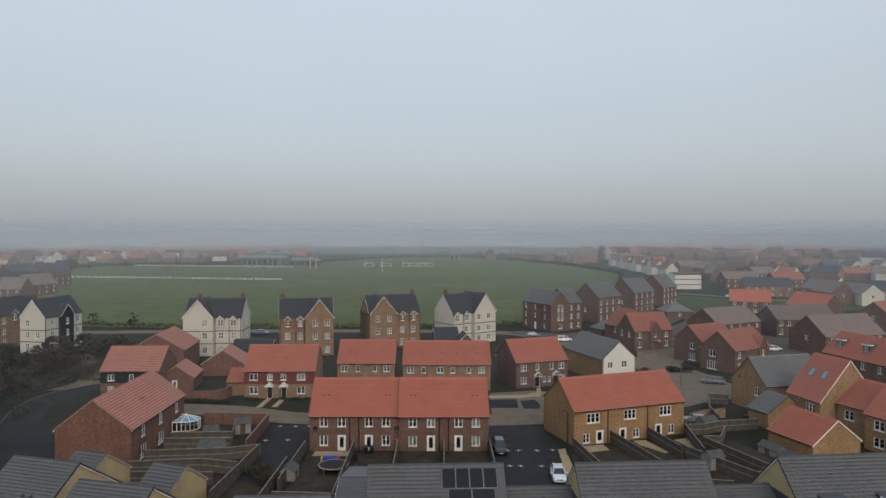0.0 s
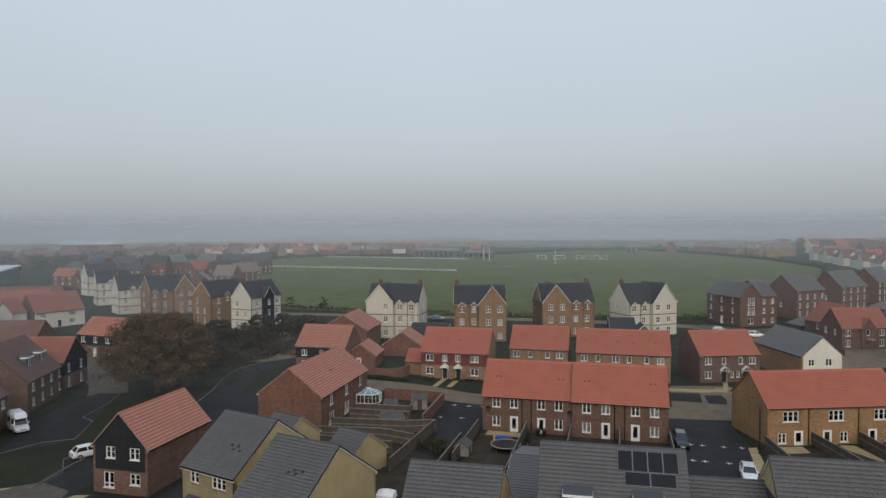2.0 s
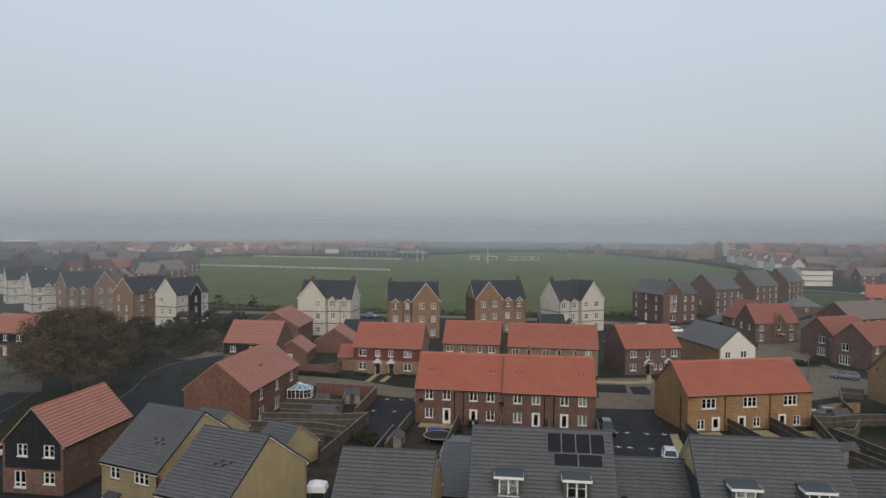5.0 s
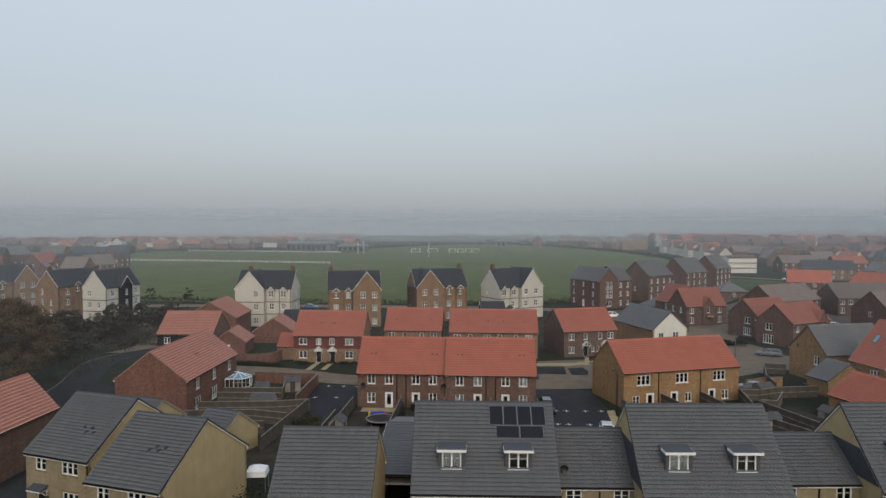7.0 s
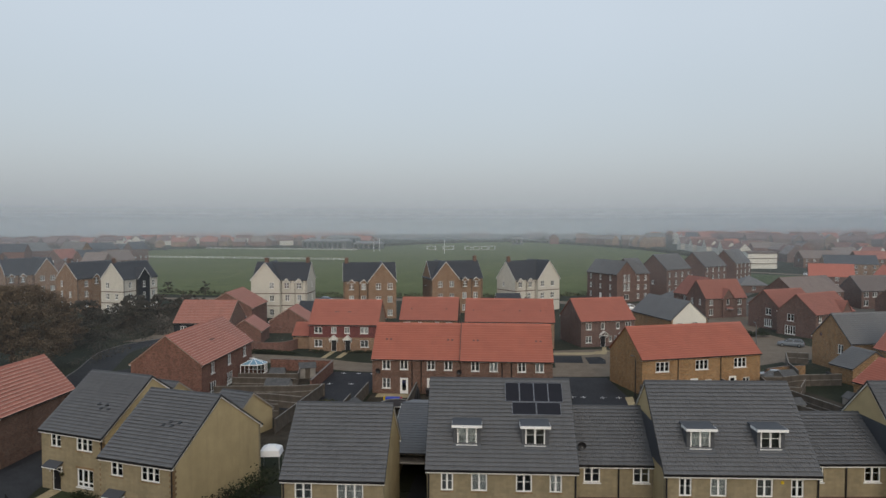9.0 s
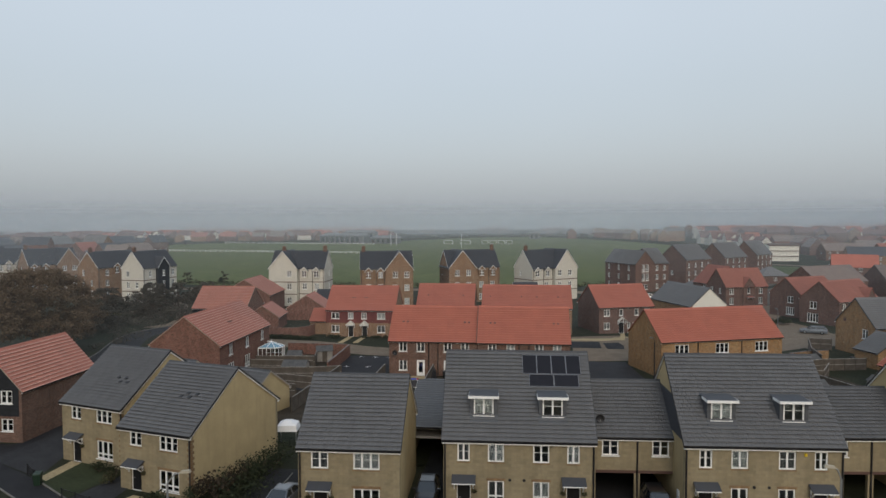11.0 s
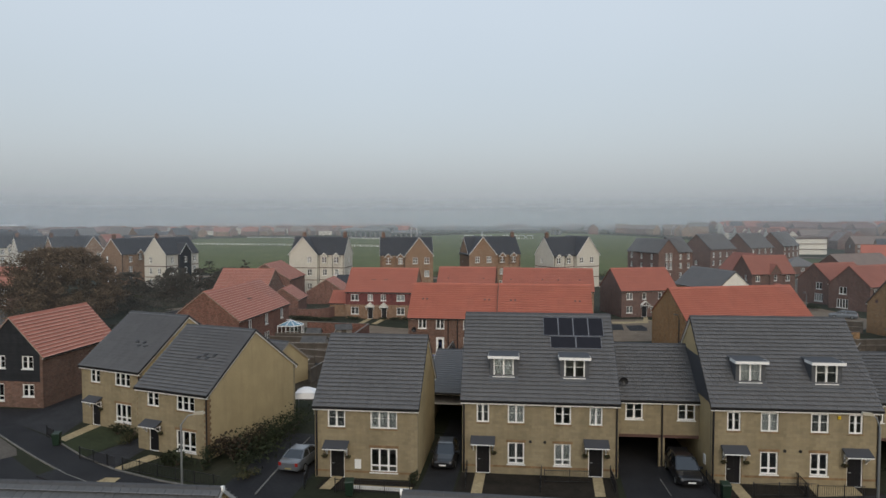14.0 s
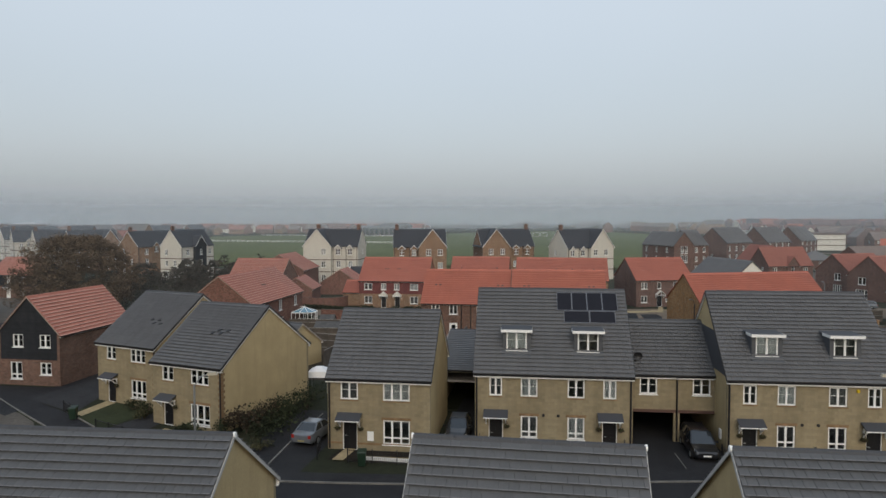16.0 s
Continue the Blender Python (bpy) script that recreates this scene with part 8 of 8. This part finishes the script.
railing([(17.4, 48.3), (17.4, 50.6)], 1.0, "black metal railing between two front gardens of a pair")
railing([(18.0, 48.3), (21.0, 48.6)], 0.95, "low black metal railing before a paved front garden")
PATHS = [([(18.1, 48.1), (21.2, 48.5), (21.3, 51.0), (18.2, 50.5)], "grey-buff slabs of a paved front garden"), ([(-40.6, 51.6), (-39.5, 51.0), (-39.3, 55.2), (-40.5, 55.5)], "pale paved path to a front door"), ([(-31.7, 46.1), (-30.7, 46.0), (-29.4, 48.9), (-30.6, 49.2)], "pale paved path up to a stone house"),
         ([(-4.85, 45.6), (-4.1, 45.65), (-4.15, 49.4), (-4.9, 49.4)], "pale paved path to a black door"), ([(3.45, 46.4), (4.15, 46.5), (4.2, 49.75), (3.5, 49.7)], "pale paved path beside the railing"), ([(-15.2, 44.8), (-14.4, 44.8), (-14.2, 47.1), (-15.0, 47.1)], "pale paved path to the detached house"),
         ([(13.0, 46.4), (13.8, 46.5), (13.6, 50.1), (12.8, 50.05)], "pale paved path to a dormer house"), ([(-32.6, 114.2), (-31.6, 114.2), (-31.4, 120.4), (-32.4, 120.4)], "pale path to a gabled porch"), ([(-30.0, 114.4), (-29.0, 114.4), (-28.8, 120.4), (-29.8, 120.4)], "pale path to the second porch"),
         ([(8.6, 122.9), (18.2, 124.2), (18.0, 122.6), (14.2, 121.2), (8.6, 121.0)], "pale yellowish paving before the dark brick house"), ([(16.6, 124.0), (21.5, 126.0), (21.3, 126.7), (16.4, 124.8)], "pale edging strip along a front bed"), ([(17.5, 122.0), (18.4, 122.3), (19.4, 129.6), (18.6, 129.4)], "pale paved path to the trellis porch"), ([(15.5, 78.6), (16.8, 78.4), (17.4, 92.6), (16.3, 92.2)], "pale paved strip beside the parking court"), ([(-17.8, 89.2), (-12.6, 89.2), (-12.6, 91.2), (-17.8, 91.2)], "pale patio behind the terrace"),
         ([(19.0, 90.4), (23.6, 92.0), (23.2, 94.4), (18.9, 93.2)], "yellowish patio slabs behind the ochre terrace"), ([(28.4, 94.4), (31.0, 90.6), (31.6, 91.2), (30.0, 96.6), (28.0, 96.2)], "yellowish path between garden fences"), ([(34.2, 96.6), (36.2, 91.0), (36.7, 91.4), (36.4, 97.6)], "yellowish path beside a long fence"), ([(-68.2, 55.2), (-65.4, 57.0), (-64.8, 58.0), (-67.6, 56.4)], "pale tactile crossing slabs"), ([(-56.9, 56.9), (-55.2, 57.4), (-55.0, 58.3), (-56.6, 57.9)], "pale tactile slabs at the drive"), ([(-13.2, 45.35), (-8.9, 45.45), (-8.9, 45.95), (-13.2, 45.85)], "pale paving strip under a window"), ([(-31.2, 43.4), (-29.8, 43.3), (-29.9, 44.5), (-31.0, 44.4)], "yellow tactile crossing slabs")]
for i, (pts, lab) in enumerate(PATHS):
    sheet("footpath", pts, 0.112 if 43 < pts[0][1] < 45.5 else 0.045 + 0.004 * (i % 3), "path_slab", lab, "path")

# Pale edging stones along two drives.
for a, b, lab in (((8.5, 47.3), (8.26, 50.1), "pale edging between two drives"),):
    mb = Mesh()
    mb.bar((*a, 0.05), (*b, 0.05), 0.05)
    solid("edging", mb, "kerb_stone", lab, "kerb", kind="structure")

# White bay marks in the parking court.
for x, y in ((8.9, 85.6), (10.3, 85.6), (13.0, 85.6), (9.2, 91.8), (10.7, 91.8), (13.3, 91.8), (15.5, 92.0), (-26.0, 96.0), (-22.8, 96.2), (-25.6, 103.0), (-23.2, 103.0), (-21.0, 103.2)):
    mb = Mesh()
    mb.box(-0.42, -0.05, 0, 0.42, 0.05, 0.004)
    mb.box(-0.05, -0.42, 0, 0.05, -0.051, 0.004)
    mb.box(-0.05, 0.051, 0, 0.05, 0.42, 0.004)
    solid("bay_mark", mb, "paint_white", "white painted parking bay cross on tarmac", "road marking", pose(x, y, 0.034, 0, 0, 4), "parking bay marks")

def wheelie_bin(x, y, ang, mat, label):
    t = thing("wheelie_bin", label, "bin", pose(x, y, 0, 0, 0, ang), "wheelie bins")
    mb = Mesh()
    mb.hexa([(-0.22, -0.25, 0.06), (0.22, -0.25, 0.06), (0.22, 0.22, 0.06), (-0.22, 0.22, 0.06), (-0.29, -0.34, 0.98), (0.29, -0.34, 0.98), (0.29, 0.34, 0.98), (-0.29, 0.34, 0.98)])
    part("bin_body", mb, mat, t)
    lb = Mesh()
    lb.hexa([(-0.31, -0.37, 0.985), (0.31, -0.37, 0.985), (0.31, 0.38, 0.985), (-0.31, 0.38, 0.985), (-0.27, -0.32, 1.05), (0.27, -0.32, 1.05), (0.27, 0.36, 1.09), (-0.27, 0.36, 1.09)])
    part("lid", lb, mat, t)
    for s in (-1, 1):
        wb = Mesh()
        wb.tube((s * 0.2, 0.26, 0.1), (s * 0.27, 0.26, 0.1), 0.1, 0.1, 10)
        part("wheel", wb, "rubber_black", t)


wheelie_bin(-39.6, 50.2, 20, "plastic_green", "dark green wheelie bin at the pavement")
wheelie_bin(-12.9, 44.3, 12, "plastic_green", "green wheelie bin behind the railing")
wheelie_bin(12.0, 47.5, 4, "plastic_green", "green wheelie bin beside a front path")
wheelie_bin(49.4, 106.2, 20, "gutter_black", "black wheelie bin by the bin store")
wheelie_bin(-10.6, 90.4, 0, "gutter_black", "black wheelie bin on the patio")
wheelie_bin(-9.8, 90.3, 8, "gutter_black", "black wheelie bin beside another bin")

# Wall dishes on the brick terrace, a folded parasol and a chair in the back gardens.
for x, y in ((-17.7, 91.25), (-6.35, 91.4)):
    t = thing("satellite_dish", "small dark satellite dish on a brick wall", "dish", pose(x, y, 3.3))
    mb = Mesh()
    for i in range(14):
        a, b = 2 * math.pi * i / 14, 2 * math.pi * (i + 1) / 14
        for r0, r1 in ((0, 0.2), (0.2, 0.36)):
            mb.face(*[(r * math.cos(q), -0.3 - 0.7 * r * r, r * math.sin(q)) for r, q in ((r0, a), (r1, a), (r1, b), (r0, b))])
    part("reflector", mb.weld(), "gutter_black", t)
    ab = Mesh()
    ab.tube((0, 0, -0.1), (0, -0.3, 0), 0.025, 0.025, 6)
    ab.tube((0, -0.3, -0.15), (0, -0.62, -0.05), 0.015, 0.015, 6)
    part("arm", ab, "metal_grey", t)
t = thing("parasol", "tall folded black garden parasol on a base", "parasol", pose(-11.3, 84.6, 0))
mb = Mesh()
mb.tube((0, 0, 0.08), (0, 0, 3.0), 0.035, 0.03, 8)
part("pole", mb, "metal_grey", t)
mb = Mesh()
mb.tube((0, 0, 0), (0, 0, 0.08), 0.35, 0.33, 14)
part("base", mb, "gutter_black", t)
mb = Mesh()
for i in range(16):
    a, b = 2 * math.pi * i / 16, 2 * math.pi * (i + 1) / 16
    ra, rb_ = 0.34 + 0.12 * (i % 2), 0.34 + 0.12 * ((i + 1) % 2)
    mb.face((ra * math.cos(a), ra * math.sin(a), 1.0), (rb_ * math.cos(b), rb_ * math.sin(b), 1.0), (rb_ * 0.5 * math.cos(b), rb_ * 0.5 * math.sin(b), 2.4), (ra * 0.5 * math.cos(a), ra * 0.5 * math.sin(a), 2.4))
    mb.face((ra * 0.5 * math.cos(a), ra * 0.5 * math.sin(a), 2.4), (rb_ * 0.5 * math.cos(b), rb_ * 0.5 * math.sin(b), 2.4), (0, 0, 2.95))
part("cloth", mb.weld(), "gutter_black", t)

mb = Mesh()
mb.box(-13.2, 45.3, 0.03, -9.0, 45.42, 0.24)
solid("edging", mb, "paint_white", "low white edging behind the railing of a stone house", "edging", kind="structure")

# Toys and a pool behind the terrace.
t = thing("toy_slide", "blue plastic play tub with red and yellow sides", "toy", pose(-15.0, 87.2, 0.05))
mb = Mesh()
mb.hexa([(-0.8, -0.5, 0), (0.8, -0.5, 0), (0.8, 0.5, 0), (-0.8, 0.5, 0), (-0.95, -0.6, 0.55), (0.95, -0.6, 0.55), (0.95, 0.6, 0.5), (-0.95, 0.6, 0.5)])
part("tub", mb, "plastic_blue", t)
for x0, mat in ((-1.25, "plastic_yellow"), (1.0, "plastic_red")):
    mb = Mesh()
    mb.hexa([(x0, -0.3, 0), (x0 + 0.3, -0.3, 0), (x0 + 0.3, 0.3, 0), (x0, 0.3, 0), (x0 + 0.05, -0.25, 0.7), (x0 + 0.25, -0.25, 0.7), (x0 + 0.25, 0.25, 0.6), (x0 + 0.05, 0.25, 0.6)])
    part("side_piece", mb, mat, t)
for x, y, r in ((-14.0, 83.8, 1.9),):
    t = thing("trampoline", "round dark trampoline with a netted ring", "trampoline", pose(x, y, 0))
    mb = Mesh()
    for i in range(24):
        a, b = math.pi * i / 12, math.pi * (i + 1) / 12
        mb.bar((r * math.cos(a), r * math.sin(a), 0.8), (r * math.cos(b), r * math.sin(b), 0.8), 0.12)
    part("rim", mb, "fence_grey", t)
    mb = Mesh()
    mb.tube((0, 0, 0.76), (0, 0, 0.78), r - 0.05, r - 0.05, 24)
    part("mat", mb, "gutter_black", t)
    for i in range(6):
        a = math.pi * i / 3
        lb = Mesh()
        lb.tube((r * math.cos(a), r * math.sin(a), 0), (r * math.cos(a), r * math.sin(a), 0.8), 0.03, 0.03, 6)
        part("leg", lb, "metal_grey", t)


# ---- the playing field ----
def pitch_rail(pts, h, label, step=3.0):
    a0 = pts[0]
    t = thing("pitch_rail", label, "rail", pose(a0[0], a0[1], 0.06))
    for a, b in zip(pts, pts[1:]):
        a, b = Vector((a[0] - a0[0], a[1] - a0[1], 0)), Vector((b[0] - a0[0], b[1] - a0[1], 0))
        for z in (h, h * 0.45):
            rb = Mesh()
            rb.bar(tuple(a + Vector((0, 0, z))), tuple(b + Vector((0, 0, z))), 0.16)
            part("rail", rb, "upvc_white", t)
        n = int((b - a).length / step)
        for i in range(n + 1):
            p = a.lerp(b, i / n)
            part("post", shared(("rail_post", h), box_mesh(-0.1, -0.1, 0, 0.1, 0.1, h + 0.1), "upvc_white"), "", t, at=pose(p.x, p.y, 0))


pitch_rail([(-264, 441.5), (-184, 433.5), (-103.5, 420.7)], 1.25, "long white two-bar rail across the playing field", 4.0)
pitch_rail([(-282, 600), (-132, 578)], 1.3, "white rail along the far touchline", 5.0)


def goal(x, y, w, h, label):
    t = thing("goal", label, "goal", pose(x, y, 0.06), "football goals")
    for a, b, nm in (((0, 0, 0), (0, 0, h), "post"), ((w, 0, 0), (w, 0, h), "post"), ((0, 0, h), (w, 0, h), "crossbar"), ((0, 2, 0), (w, 2, 0), "ground_bar"), ((0, 0, h), (0, 2, 0), "stay"), ((w, 0, h), (w, 2, 0), "stay")):
        mb = Mesh()
        mb.bar(a, b, 0.26)
        part(nm, mb, "upvc_white", t)


for x, w in ((-72, 8), (-57, 9.5), (-37, 5.5), (-29.5, 5.5), (-22, 5.5), (-15, 5.5)):
    goal(x, 604, w, 3.2, "white football goal on the field")
for x, y in ((-113, 560), (-108, 560), (-48, 520), (165, 480)):
    mb = Mesh()
    mb.tube((0, 0, 0), (0, 0, 11), 0.16, 0.1, 8)
    solid("rugby_post", mb, "upvc_white", "tall thin white goal post on the field", "goal post", pose(x, y, 0.06 if x < 100 else 0.0))


def pavilion(x, y, ang, w, d, h, label):
    t = thing("pavilion", label, "clubhouse", pose(x, y, 0, 0, 0, ang))
    mb = Mesh()
    mb.box(0, 0, 0, w, d, h)
    part("wall", mb, "lead_grey", t)
    rb = Mesh()
    rb.hexa([(-1, -1, h + 0.004), (w + 1, -1, h + 0.004), (w + 1, d + 1, h + 0.004), (-1, d + 1, h + 0.004), (-1, -1, h + 0.5), (w + 1, -1, h + 0.5), (w - 2, d - 3, h + 2.6), (2, d - 3, h + 2.6)])
    part("roof", rb, "tile_greyblue", t)
    for i in range(int(w / 5)):
        wb = Mesh()
        wb.box(1.2 + i * 5, -0.12, 1.0, 4.2 + i * 5, -0.02, h - 0.8)
        part("window", wb, "car_glass", t)


pavilion(-192, 610, -6, 44, 16, 7.0, "long dark clubhouse with a grey roof beyond the pitch")
pavilion(-176, 640, -6, 30, 14, 9.5, "taller grey clubhouse hall with a pale roof")
pavilion(-142, 606, -6, 26, 14, 5.0, "low grey sports hall beside the clubhouse")
pavilion(8, 762, 0, 12, 8, 6.0, "small pale hut at the far end of the field")


def works(x, y, ang, w, d, low, high, label):
    """A wide shed under one pale sloping roof with a row of rooflights."""
    t = thing("warehouse", label, "warehouse", pose(x, y, 0, 0, 0, ang))
    mb = Mesh()
    mb.hexa([(0, 0, 0), (w, 0, 0), (w, d, 0), (0, d, 0), (0, 0, low), (w, 0, low), (w, d, high), (0, d, high)])
    part("cladding", mb, "lead_grey", t)
    rb = Mesh()
    rb.hexa([(-0.8, -0.8, low + 0.004), (w + 0.8, -0.8, low + 0.004), (w + 0.8, d + 0.5, high + 0.004), (-0.8, d + 0.5, high + 0.004), (-0.8, -0.8, low + 0.7), (w + 0.8, -0.8, low + 0.7), (w + 0.8, d + 0.5, high + 0.7), (-0.8, d + 0.5, high + 0.7)])
    part("roof", rb, "roof_membrane", t)
    k = (high - low) / d
    for i in range(int(w / 7) - 2):
        lb = Mesh()
        x0, y0, y1 = 9 + i * 7, d * 0.42, d * 0.56
        z0, z1 = low + 0.72 + k * y0, low + 0.72 + k * y1
        lb.hexa([(x0, y0, z0), (x0 + 3.4, y0, z0), (x0 + 3.4, y1, z1), (x0, y1, z1), (x0, y0, z0 + 0.3), (x0 + 3.4, y0, z0 + 0.3), (x0 + 3.4, y1, z1 + 0.3), (x0, y1, z1 + 0.3)])
        part("rooflight", lb, "lead_grey", t)


works(-316.1, 224.3, -22.8, 56.0, 15, 7.0, 11.2, "large pale-roofed works building with rooflights")
works(-327.2, 265.1, 19.7, 16.3, 20, 6.4, 8.6, "low pale-roofed works wing behind the large one")
works(-284.2, 175.1, 123.0, 74, 14, 7.6, 9.4, "second pale-roofed works building with dark walls")


def white_block(x, y, ang, w, z0, z1, n, label):
    """A tall block with a white framed upper front and dark upright window strips."""
    t = thing("office_block", label, "building", pose(x, y, 0, 0, 0, ang), "far white blocks")
    mb = Mesh()
    mb.box(0, 0, 0, w, 14, z1)
    part("wall", mb, "roof_membrane", t)
    fr = Mesh()
    wall_mesh(fr, lambda u, e, v: (u, e - 0.7, v), 0, w, z0, z1 + 0.5, [(1.2, z0 + 1.4, w - 1.2, z1 - 0.8)], 0.68)
    part("front_frame", fr.weld(), "render_white", t)
    for i in range(n):
        wb = Mesh()
        u = 2.0 + (w - 4.0) * (i + 0.3) / n
        wb.box(u, -0.3, z0 + 1.5, u + w * 0.5 / n, -0.02, z1 - 0.9)
        part("window_strip", wb, "lead_grey", t)


white_block(-562.1, 382.6, 53, 32.3, 7.2, 17.0, 6, "far white-framed block with dark window strips in the mist")
white_block(-540.7, 412.4, 51, 25.8, 7.2, 17.0, 5, "second far white-framed block in the mist")
t = thing("far_hall", "wide far hall with a pale roof in the mist", "building", pose(-623.0, 621.5, 0, 0, 0, 42))
mb = Mesh()
mb.box(0, 0, 0, 64, 30, 10.6)
part("wall", mb, "brick_brown", t)
mb = Mesh()
mb.box(-1, -1, 10.604, 65, 31, 11.4)
mb.box(18, 6, 11.4, 54, 24, 12.4)
part("roof", mb, "roof_membrane", t)


def far_wood(x0, y0, x1, y1, h, label, seed):
    rng = random.Random(seed)
    mb = Mesh()
    n = int(math.hypot(x1 - x0, y1 - y0) / 5)
    for i in range(n):
        t = (i + rng.random()) / n
        s = rng.uniform(0.55, 1.2) * h
        leaves(mb, (x0 + (x1 - x0) * t + rng.uniform(-6, 6), y0 + (y1 - y0) * t + rng.uniform(-8, 8), s * 0.5), (s * 0.55, s * 0.55, s * 0.52), 70, rng, 0.9)
    solid("far_trees", mb, "leaf_dusk", label, "trees", kind="stuff")


far_wood(-520, 760, -100, 900, 9, "far line of bare trees in the mist", 1)
far_wood(-100, 900, 160, 880, 9, "far line of bare trees beyond the field", 2)
far_wood(160, 760, 620, 780, 11, "far trees behind the misty estate", 3)
far_wood(200, 460, 420, 500, 8, "dark trees among far houses", 4)
far_wood(-420, 330, -300, 560, 8, "trees beside the far field edge", 5)
far_wood(-480, 250, -360, 262, 8, "trees behind the works", 6)
far_wood(-520, 337, -397, 477, 12, "far brown trees before the white blocks", 7)
